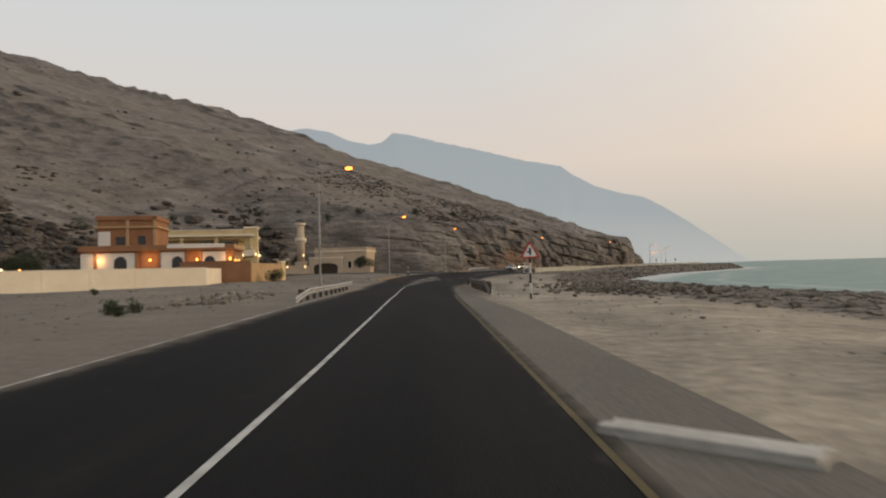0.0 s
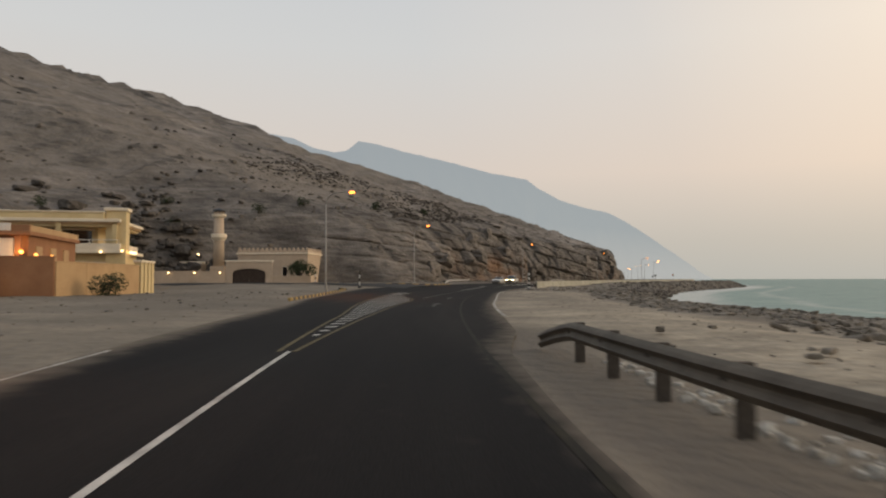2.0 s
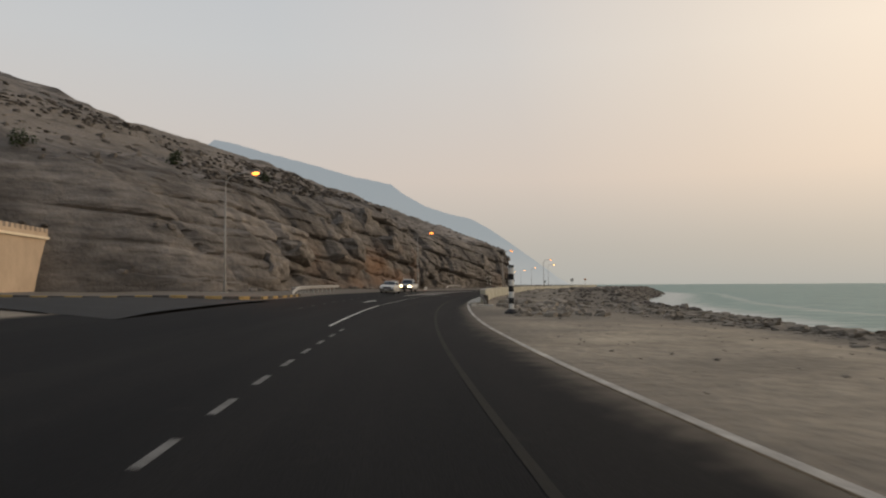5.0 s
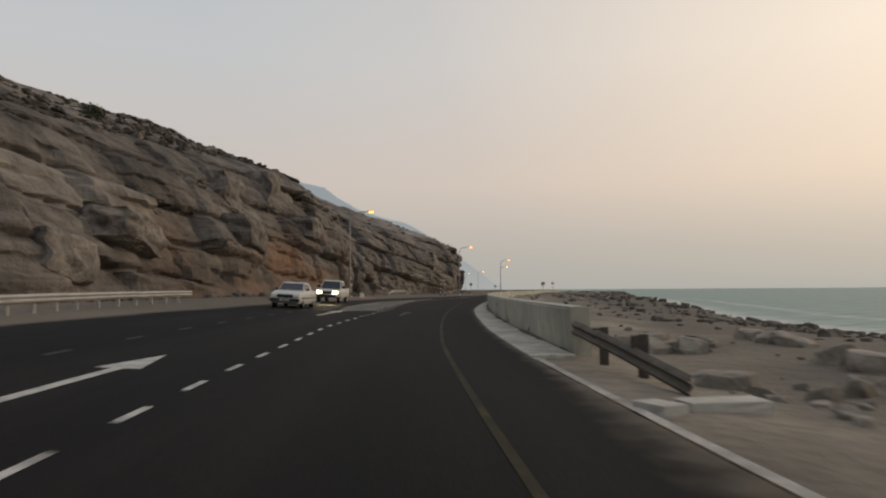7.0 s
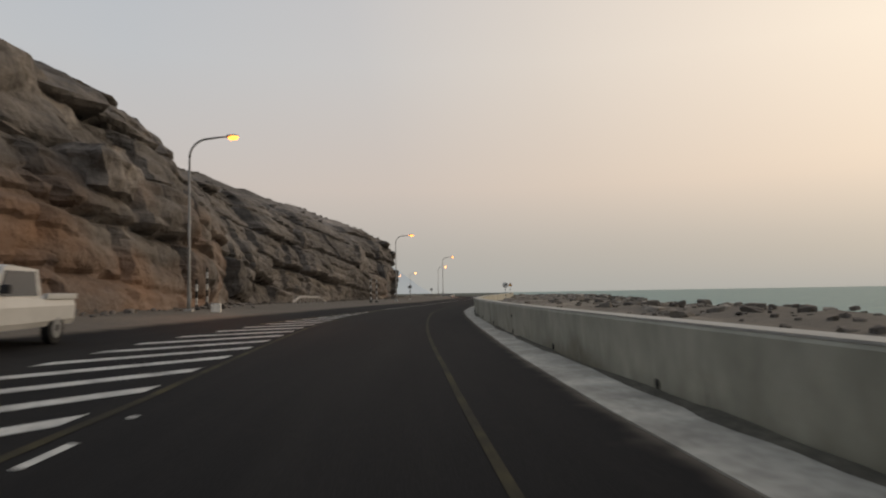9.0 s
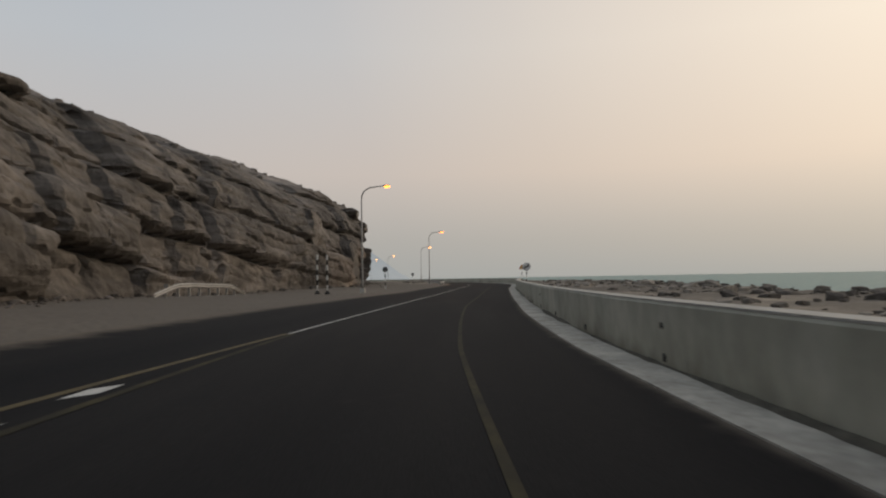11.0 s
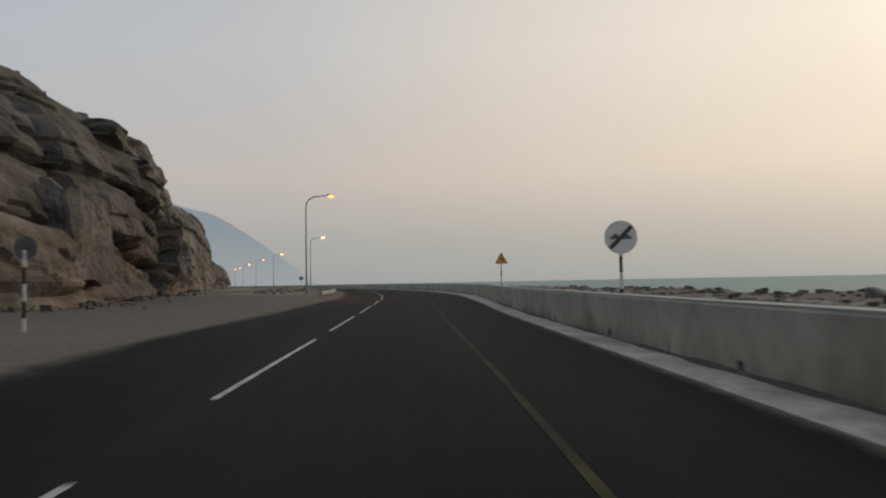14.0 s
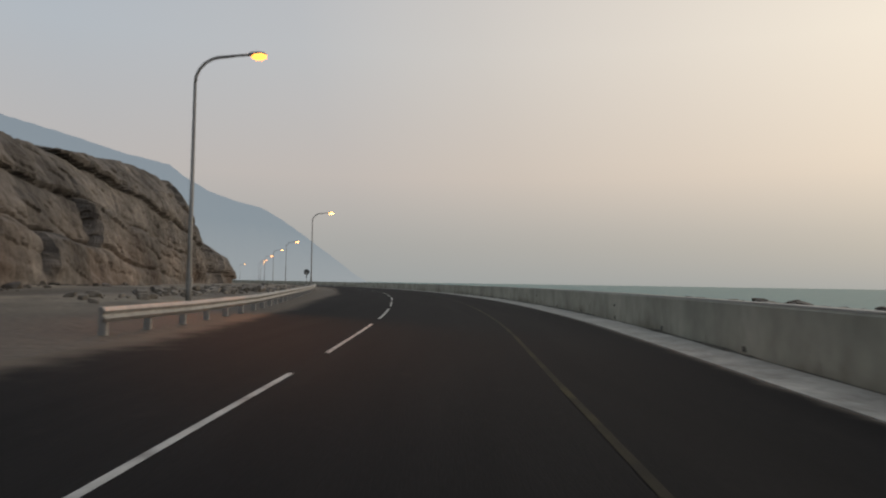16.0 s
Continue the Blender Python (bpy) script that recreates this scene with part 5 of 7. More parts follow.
round_sign(pose(84.15, 289.72, 0.3, 0, 0, heading(309) - 90), 1.75, 0.46, "round white sign with a black diagonal bar on a banded post")
round_sign(at_road(308.7, 10.3, 0, 90), 1.9, 0.31, "round sign with a dark back on a banded post", False)
round_sign(pose(127.5, 420.0, 0.5, 0, 0, heading(430) + 90), 1.75, 0.42, "round sign with a dark back on a banded post", False)
for s, n, h in ((283.0, 11.5, 3.1), (283.2, 10.75, 3.1), (234.5, 14.2, 2.6), (229, 12.9, 1.8), (125.1, 13.6, 1.9), (152.5, 30.0, 1.7)):
    marker_post(at_road(s, n), h)
stout_bollard(at_road(140.6, -4.6))


# ---- concrete slabs and stones near the beach ----
def rough_box(sx, sy, sz, seed, cuts=2, jag=0.12):
    """A worn block: a box cut finer and pushed about."""
    bm = box(-sx / 2, -sy / 2, -sz / 2, sx / 2, sy / 2, sz / 2)
    bmesh.ops.subdivide_edges(bm, edges=bm.edges[:], cuts=cuts, use_grid_fill=True)
    for v in bm.verts:
        q = Vector((v.co.x / sx * 3, v.co.y / sy * 3, v.co.z / sz * 3)) + Vector((seed * 3.1, seed * 1.7, -seed))
        nv = noise.noise_vector(q)
        v.co = Vector((v.co.x + nv.x * sx * jag, v.co.y + nv.y * sy * jag, v.co.z + nv.z * sz * jag))
    return bm


def slab(s, n, sx, sy, turn, label):
    t = part("concrete_slab", rough_box(sx, sy, 0.16, s, 2, 0.04), M["concrete_top"])
    t.matrix_world = at_road(s, n, 0.04, turn)
    tagged(t, label, "slab", "slabs by the beach")


slab(5.7, -2.15, 0.34, 1.75, -45, "pale broken concrete slab lying on the sand")
slab(39.5, -4.2, 0.4, 1.0, 8, "pale concrete slab at the rail end")
slab(154.2, -3.75, 0.5, 1.0, 5, "pale concrete slab before the sea wall")
slab(153.8, -2.85, 0.5, 0.35, 25, "pale broken kerb piece at the road edge")


def concrete_block(s, n, size):
    t = part("concrete_block", rough_box(*size, s, 2, 0.05), M["render_white"])
    t.matrix_world = at_road(s, n, size[2] * 0.42, 12)
    tagged(t, "squat white painted concrete block beside a lamp post", "block")


concrete_block(226.4, 10.9, (0.45, 0.5, 0.5))


# ---- rocks ----
def rock_template(seed, sub=2):
    bm = bmesh.new()
    bmesh.ops.create_icosphere(bm, subdivisions=sub, radius=1.0)
    for v in bm.verts:
        q = v.co * 1.3 + Vector((seed * 5.3, -seed * 2.1, seed))
        d = 1 + 0.38 * noise.noise(q) + 0.2 * noise.noise(q * 2.7)
        v.co = v.co * d
        for ax, lim in ((0, 0.72), (1, 0.78), (2, 0.62)):
            v.co[ax] = max(-lim, min(lim, v.co[ax]))
    vs = np.array([v.co[:] for v in bm.verts])
    fs = np.array([[v.index for v in f.verts] for f in bm.faces])
    bm.free()
    return vs, fs


ROCKS = [rock_template(i, 2 if i < 5 else 1) for i in range(9)]


def rock_field(name, places, mat, label, category, fine=False, flat=1.0):
    """Many rocks joined into one mesh: rows of x, y, z, size."""
    V, F, base = [], [], 0
    rng = np.random.default_rng(len(places))
    for x, y, z, r in places:
        vs, fs = ROCKS[int(rng.integers(0, 5)) if (fine or r > 0.5) else int(rng.integers(5, 9))]
        a = rng.uniform(0, 2 * math.pi)
        c, s_ = math.cos(a), math.sin(a)
        k = vs * (r * rng.uniform(0.8, 1.4), r * rng.uniform(0.7, 1.1), flat * r * rng.uniform(0.5, 0.9))
        tl = rng.uniform(-0.35, 0.35)
        k = np.stack([k[:, 0] * c - k[:, 1] * s_, k[:, 0] * s_ + k[:, 1] * c, k[:, 2] + tl * k[:, 0]], -1)
        V.append(k + (x, y, z))
        F.append(fs + base)
        base += len(vs)
    me = mesh_from(name, np.concatenate(V), np.concatenate(F).tolist(), mat)
    return tagged(new(name, me), label, category, kind="stuff")


def scatter(s, n, r, sink, keep):
    """Rows of x, y, z, size on the ground for arrays of s, n and size."""
    s, n, r, k = s[keep], n[keep], r[keep], sink[keep]
    x, y = xy(s, n)
    return np.stack([x, y, ground_z(s, n) + k, r], -1)


def shore_rocks():
    rng = np.random.default_rng(4)
    k = 5200
    s = rng.uniform(8, 400, k)
    n = table(s, SHORE) + np.abs(rng.normal(0, 1, k)) * np.where(s < 190, 5.5, 8.5) - 1.5
    r = np.where(rng.random(k) < 0.85, rng.uniform(0.10, 0.32, k), rng.uniform(0.32, 0.6, k))
    rock_field("shore_rocks", scatter(s, n, r, r * 0.05, (n < table(s, WALL) - 1.2) & (s > 160)), M["shore_rock"], "dark weathered boulders along the headland shore", "rocks")
    k = 17000
    s = rng.uniform(0, 165, k)
    n = -12.2 + (table(s, SHORE) + 11.0) * rng.random(k)
    r = np.where(rng.random(k) < 0.8, rng.uniform(0.05, 0.2, k), rng.uniform(0.2, 0.5, k))
    rock_field("reef_rocks", scatter(s, n, r, r * -0.02, fbm(s * 0.07, n * 0.25, 93, 3) > -0.7 + 0.6 * np.clip((n + 14.0) / 1.5, 0, 1)), M["reef"], "low brown broken reef rock along the beach", "rocks", False, 0.55)
    k = 520
    s, n, r = rng.normal(47, 6.5, k), rng.normal(-11.5, 2.2, k), rng.uniform(0.05, 0.2, k)
    rock_field("rock_pile", scatter(s, n, r, np.abs(rng.normal(0.1, 0.2, k)), s > 0), M["reef"], "heap of brown rubble on the beach", "rocks", True)
    k = 170
    s, n, r = rng.normal(38, 3.2, k), rng.normal(10.5, 0.9, k), 0.04 + 0.2 * rng.random(k) ** 2
    rock_field("rubble_heap", scatter(s, n, r, r * 0.4, n > 7.5), M["bank_rock"], "low heap of broken rubble on the verge", "rubble", True)
    k = 260
    s, n, r = rng.uniform(36, 56, k), -3.2 - np.abs(rng.normal(0, 0.5, k)), rng.uniform(0.02, 0.09, k)
    rock_field("rubble", scatter(s, n, r, r * 0.2, s > 0), M["concrete_top"], "pale broken concrete rubble below the guard rail", "rubble", True)
    k = 420
    s, n, r = rng.normal(385, 11, k), rng.normal(13.4, 0.9, k), 0.05 + 0.35 * rng.random(k) ** 2
    rock_field("earth_heap", scatter(s, n, r, r * 0.3, n > 11.6), M["bank_rock"], "low heaps of earth and rubble behind the guard rail", "rubble", True)
    k = 1700
    s = rng.uniform(168, 400, k)
    n = table(s, WALL) - 1.4 - np.abs(rng.normal(0, 9, k))
    r = np.where(rng.random(k) < 0.9, rng.uniform(0.15, 0.5, k), rng.uniform(0.5, 0.85, k))
    rock_field("apron_rocks", scatter(s, n, r, r * -0.1, (n > table(s, SHORE) - 1) & (s > 219 + 6 * fbm(s * 0.1, n * 0.3, 90, 2)) & (fbm(s * 0.11, n * 0.2, 91, 3) > -0.03)), M["bank_rock"], "grey-brown rocks piled behind the sea wall", "rocks")
    k = 1100
    s, n = rng.uniform(138, 168, k), -4.6 - np.abs(rng.normal(0, 4.5, k))
    r = 0.03 + 0.30 * rng.random(k) ** 3 * np.where(s > 157, 1.9, 1.1)
    rock_field("bank_rocks", scatter(s, n, r, r * 0.1, (n < -4.7) & (fbm(s * 0.2, n * 0.3, 92, 3) > -0.02)), M["bank_rock"], "pale broken rock on the bank beside the road", "rocks", True)


def verge_stones():
    rng = np.random.default_rng(9)
    k = 900
    s, n = rng.uniform(2, 115, k), rng.uniform(8, 32, k)
    r = np.where(rng.random(k) < 0.9, rng.uniform(0.02, 0.07, k), rng.uniform(0.07, 0.16, k))
    rows = [scatter(s, n, r, r * 0.2, n > table(s, EDGE_L) + 1.2)]
    s, n = rng.uniform(0, 160, k), -rng.uniform(4.2, 16, k)
    r = np.where(rng.random(k) < 0.94, rng.uniform(0.015, 0.04, k), rng.uniform(0.04, 0.1, k))
    rows.append(scatter(s, n, r, r * 0.2, s > 0))
    s = rng.uniform(176, 408, 1300)
    n = table(s, FOOT) - np.abs(rng.normal(0, 1.6, 1300)) + 1.0
    r = np.where(rng.random(1300) < 0.85, rng.uniform(0.05, 0.2, 1300), rng.uniform(0.2, 0.5, 1300))
    rows.append(scatter(s, n, r, r * 0.2, n > table(s, EDGE_L) + 1.2))
    rock_field("verge_stones", np.concatenate(rows), M["boulder"], "loose stones scattered over the verges", "stones")


def outcrops():
    """Broken ledges of dark rock along the hill, longest along the contour."""
    rng = np.random.default_rng(33)
    k = 46000
    s = rng.uniform(-20, 250, k)
    n = table(s, TOP_N) + np.abs(rng.normal(0, 1, k)) * np.where(rng.random(k) < 0.5, 28, 85) + 1.5
    foot = (rng.random(k) < 0.3) & (s < 172)
    n = np.where(foot, table(s, FOOT) + 1 + rng.random(k) * (table(s, TOP_N) - table(s, FOOT)), n)
    cover = 1.1 * fbm(s * 0.018, n * 0.022, 64, 4) + 0.9 * fbm(s * 0.045, n * 0.07, 67, 4)
    keep = rng.random(k) < np.clip(0.16 + 1.5 * cover + 0.3 * np.exp(-((n - table(s, TOP_N) - 12) / 24) ** 2) + 0.22 * foot, 0.015, 1) * np.clip(1.35 - (n - table(s, TOP_N)) / 55, 0.10, 1)
    s, n = s[keep][:13000], n[keep][:13000]
    V, F, base = [], [], 0
    for si, ni in zip(s, n):
        near = rng.choice((0.5, 0.8, 1.3)) if si < 172 and ni < table(si, TOP_N) + 32 else np.clip(ni / 150, 0.4, 0.9)
        L = rng.uniform(0.35, 1.5) * near * (1.5 if rng.random() < 0.14 else 1.0)
        vs, fs = ROCKS[int(rng.integers(0, 5)) if L > 1.1 else int(rng.integers(5, 9))]
        q = vs * (L * rng.uniform(0.9, 1.9), L * rng.uniform(0.5, 0.8), L * rng.uniform(0.28, 0.55))
        a = radians(heading(si)) + rng.normal(0.1, 0.35)
        c, d = math.cos(a), math.sin(a)
        q = np.stack([q[:, 0] * c - q[:, 1] * d, q[:, 0] * d + q[:, 1] * c, q[:, 2] - 0.08 * q[:, 0]], -1)
        x, y = xy(si, ni)
        V.append(q + (float(x), float(y), hill_point(si, ni) + 0.08 * L))
        F.append(fs + base)
        base += len(vs)
    me = mesh_from("outcrops", np.concatenate(V), np.concatenate(F).tolist(), M["outcrop"])
    tagged(new("outcrops", me), "dark broken rock ledges across the hillside", "rocks", kind="stuff")


def hill_rocks():
    rng = np.random.default_rng(12)
    rows = []
    for _ in range(1500):
        if rng.random() < 0.5:
            s = rng.uniform(-10, 180)
            n = float(table(s, FOOT)) + abs(rng.normal(0, 40)) + 1
            r = rng.uniform(0.2, 0.8)
        else:
            s = rng.uniform(175, 405)
            n = float(table(s, TOP_N)) + abs(rng.normal(0, 25)) + 0.5
            r = rng.uniform(0.2, 0.8)
        x, y = xy(s, n)
        rows.append((float(x), float(y), hill_point(s, n) - 0.15 * r, r))
    rock_field("hill_rocks", rows, M["boulder"], "grey boulders strewn over the hillside", "rocks")


shore_rocks()
verge_stones()
hill_rocks()
outcrops()


def boulder(s, n, z, size, turn, tilt, seed, label):
    bm = rough_box(*size, seed, 11, 0.10)
    off = Vector((seed * 7.1, -seed * 3.3, seed * 1.9))
    for v in bm.verts:
        q = v.co + off
        bed = noise.noise(Vector((0.0, seed, q.z * 1.7)))
        push = noise.noise_vector(q * 0.35) * 0.45 + noise.noise_vector(q * 0.9) * 0.24 + noise.noise_vector(q * 2.3) * 0.09
        v.co = v.co * (1 + 0.05 * bed) + Vector((push.x, push.y, push.z * 0.6))
        corner = (abs(v.co.x) / size[0] + abs(v.co.y) / size[1] + abs(v.co.z) / size[2]) * 2 / 3
        v.co = v.co * (1 - 0.35 * max(0.0, corner - 0.68))
    o = part("boulder", bm, M["boulder"])
    x, y = xy(s, n)
    o.matrix_world = Matrix.Translation((float(x), float(y), z)) @ Euler((radians(tilt[0]), radians(tilt[1]), radians(heading(s) + turn))).to_matrix().to_4x4()
    tagged(o, label, "boulder", "great blocks of the cliff")


boulder(214.8, 22.6, 9.7, (10.0, 4.8, 4.6), 6, (-12, 7), 1, "huge grey block with a pale flat end on the cliff")
boulder(212.5, 19.7, 6.2, (8.0, 4.2, 2.8), 6, (-6, 8), 2, "undercut grey block jutting from the cliff")
boulder(224.0, 21.2, 11.1, (9.0, 4.0, 4.6), 4, (-8, 6), 3, "huge dark bedded block at the cliff top")
boulder(226.0, 17.4, 8.0, (6.0, 3.4, 2.4), 4, (-5, 6), 4, "long dark slab in the cliff face")
boulder(230.5, 22.3, 13.9, (4.2, 3.2, 1.0), 0, (-4, 4), 5, "thin overhanging slab at the cliff edge")
boulder(233.2, 20.9, 12.6, (4.4, 3.0, 0.8), 6, (-4, 5), 6, "thin overhanging slab at the cliff edge")
boulder(235.4, 19.9, 11.2, (3.2, 2.6, 1.2), 0, (-4, 7), 7, "jutting block below the cliff edge")
boulder(196.0, 22.3, 5.2, (8.0, 4.0, 2.2), 4, (-10, 9), 8, "long tilted slab low on the rock face")
boulder(188.0, 22.5, 3.2, (5.0, 3.6, 2.8), -6, (-8, 8), 9, "squarish block low on the rock face")
boulder(344.0, 20.5, 9.7, (5.5, 3.6, 1.3), 4, (-4, 5), 10, "overhanging nose of bedded rock")
boulder(346.6, 20.9, 8.0, (4.0, 3.0, 0.9), 8, (-4, 6), 15, "thin jutting ledge of dark rock")
boulder(340.0, 21.0, 11.4, (6.5, 3.4, 1.2), 6, (-4, 5), 11, "dark bedded slab above the nose of rock")
boulder(371.8, 28.7, 11.2, (8.5, 4.6, 2.5), 3, (-3, 4), 16, "overhanging end block at the top of the cliff")
boulder(296.0, 26.0, 9.0, (9.0, 4.5, 3.2), 5, (-9, 7), 12, "big grey block in the cliff face")
boulder(318.0, 22.1, 7.5, (8.0, 4.0, 4.6), 3, (-6, 6), 13, "great upright block of grey rock")
boulder(332.0, 19.8, 4.2, (6.5, 3.2, 5.5), 3, (-4, 4), 14, "great upright block at the cliff foot")


# ---- plants ----
def leaf_clump(rng, radius, count, size, flat=0.8, core=0.35):
    """Many small leaves round a centre, with gaps and an uneven outline."""
    V, F = [], []
    lobes = [rng.normal(0, 1, 3) for _ in range(7)]
    lobes = [l / np.linalg.norm(l) * radius * rng.uniform(0.25, 0.75) for l in lobes]
    for i in range(count):
        d = rng.normal(0, 1, 3)
        d /= np.linalg.norm(d)
        p = lobes[i % len(lobes)] + d * radius * 0.52 * rng.uniform(core, 1.0) ** 0.5
        p[2] *= flat
        a = rng.normal(0, 1, 3)
        a /= np.linalg.norm(a)
        b = np.cross(a, rng.normal(0, 1, 3))
        b /= np.linalg.norm(b) + 1e-6
        s = size * rng.uniform(0.6, 1.3)
        k = len(V)
        V += [p - a * s, p + b * s * 0.4, p + a * s, p - b * s * 0.4]
        F.append((k, k + 1, k + 2, k + 3))
    return V, F


def shrub(m, radius, label, seed, leaf=0.09, count=900):
    rng = np.random.default_rng(seed)
    t = thing("shrub", m, label, "shrub")
    bm = bmesh.new()
    for k in range(5):
        a = k * 1.25 + rng.uniform(-0.3, 0.3)
        e = Vector((math.cos(a) * radius * 0.5, math.sin(a) * radius * 0.5, radius * 0.9))
        tube([(0, 0, -0.1), tuple(e * 0.5 + Vector((0, 0, 0.1))), tuple(e)], [0.05, 0.035, 0.012], 6, bm)
    part("stem", bm, M["bark"], t)
    V, F = leaf_clump(rng, radius, count, leaf)
    V = [(v[0], v[1], max(v[2] + radius * 0.62, 0.02)) for v in V]
    part("foliage", mesh_from("foliage", V, F, M["leaf"]), None, t)


def tree(m, h, crown, label, seed):
    rng = np.random.default_rng(seed)
    t = thing("tree", m, label, "tree")
    part("trunk", tube([(0, 0, -0.2), (0.05, 0, h * 0.25), (-0.05, 0.08, h * 0.5)], [0.17, 0.13, 0.09], 10), M["bark"], t)
    for k in range(6):
        a = k * 1.05 + rng.uniform(-0.3, 0.3)
        e = Vector((math.cos(a) * crown * 0.65, math.sin(a) * crown * 0.65, h * rng.uniform(0.65, 0.9)))
        part("limb", tube([(0, 0.04, h * 0.42), tuple(e * 0.5 + Vector((0, 0, h * 0.25))), tuple(e)], [0.07, 0.045, 0.015], 6), M["bark"], t)
    V, F = leaf_clump(rng, crown, 2600, 0.14, 0.75)
    part("crown", mesh_from("crown", [(v[0], v[1], v[2] + h * 0.68) for v in V], F, M["leaf"]), None, t)


tree(at_world(-17.6, 162.6, 0.2), 4.6, 2.3, "dark round tree beside the mosque wall", 1)
tree(at_world(-36.0, 101.0, 0.1), 3.6, 1.5, "dark bushy tree behind the compound wall", 2)
tree(at_world(-44.5, 101.0, 0.1), 3.4, 1.3, "dark bushy tree in front of the arcade", 3)
tree(at_world(-63.0, 112.0, 0.1), 6.0, 3.6, "broad dark tree beside the house", 4)
tree(at_world(-68.0, 118.0, 0.1), 5.5, 3.2, "broad dark tree beside the house", 5)
shrub(at_world(-22.4, 97.5, 0.0), 1.5, "round dark green shrub against the tan wall", 6, 0.1, 1500)
shrub(at_world(-27.0, 118.0, 0.0), 1.3, "dark shrub by the gate", 7)
for k, (s, n) in enumerate(((208, 31), (190, 35), (170, 50), (176, 44), (152, 64), (160, 61), (165, 66), (150, 78), (128, 82), (100, 88), (118, 96))):
    x, y = xy(s, n)
    shrub(pose(float(x), float(y), hill_point(s, n) - 0.1), random.uniform(0.6, 1.3) + 0.012 * n, "dark dry scrub bush growing on the hillside", 20 + k, 0.16, 420)
for k, (s, n) in enumerate(((24.3, 10.2), (25.6, 11.0), (26.8, 10.6), (50, 23))):
    shrub(at_road(s, n), 0.38, "low dry thorn bush on the sand", 50 + k, 0.06, 260)


# ---- buildings ----
def arched_panel(w, h, depth, arch_r, arch_x, spring, k=12):
    """A wall panel of width w and height h with an arched opening; lies in x, z."""
    bm = bmesh.new()
    op = [(arch_x - arch_r, 0.0), (arch_x - arch_r, spring)]
    op += [(arch_x - arch_r * math.cos(math.pi * i / k), spring + arch_r * math.sin(math.pi * i / k)) for i in range(1, k)]
    op += [(arch_x + arch_r, spring), (arch_x + arch_r, 0.0)]
    outer = [(0, 0)] + op + [(w, 0), (w, h), (0, h)]
    prism(outer, 0.0, depth, bm)
    return bm, op


def wall_lantern(parent_m, x, y, z, mat="wall_lamp", r=0.11, watts=0):
    t = thing("wall_lantern", parent_m @ Matrix.Translation((x, y, z)), "small lit lantern fixed to a house wall", "wall lamp", "lit wall lamps")
    part("bracket", box(-0.03, -0.06, -0.05, 0.03, 0.2, 0.05), M["car_dark"], t)
    bm = bmesh.new()
    bmesh.ops.create_uvsphere(bm, u_segments=12, v_segments=8, radius=r)
    part("globe", bm, M[mat], t, "glowing globe", smooth=True).matrix_local = Matrix.Translation((0, -0.12, 0.02))
    if watts:
        d = bpy.data.lights.new("lantern_light", "POINT")
        d.energy, d.color, d.shadow_soft_size = watts, (1.0, 0.50, 0.18), 0.12
        o = new("lantern_light", d)
        o.parent = t
        o.matrix_local = pose(0, -0.45, 0.0)
    return t


def window(parent, x, z, w, h, y=-0.02, frame="render_white"):
    f = part("window", box(x - w / 2 - 0.08, y - 0.03, z - 0.08, x + w / 2 + 0.08, y + 0.06, z + h + 0.08), M[frame], parent, "framed window")
    part("pane", box(x - w / 2, y - 0.045, z, x + w / 2, y - 0.031, z + h), M["dark_glass"], f)
    part("sill", box(x - w / 2 - 0.15, y - 0.12, z - 0.14, x + w / 2 + 0.15, y - 0.031, z - 0.081), M[frame], f)


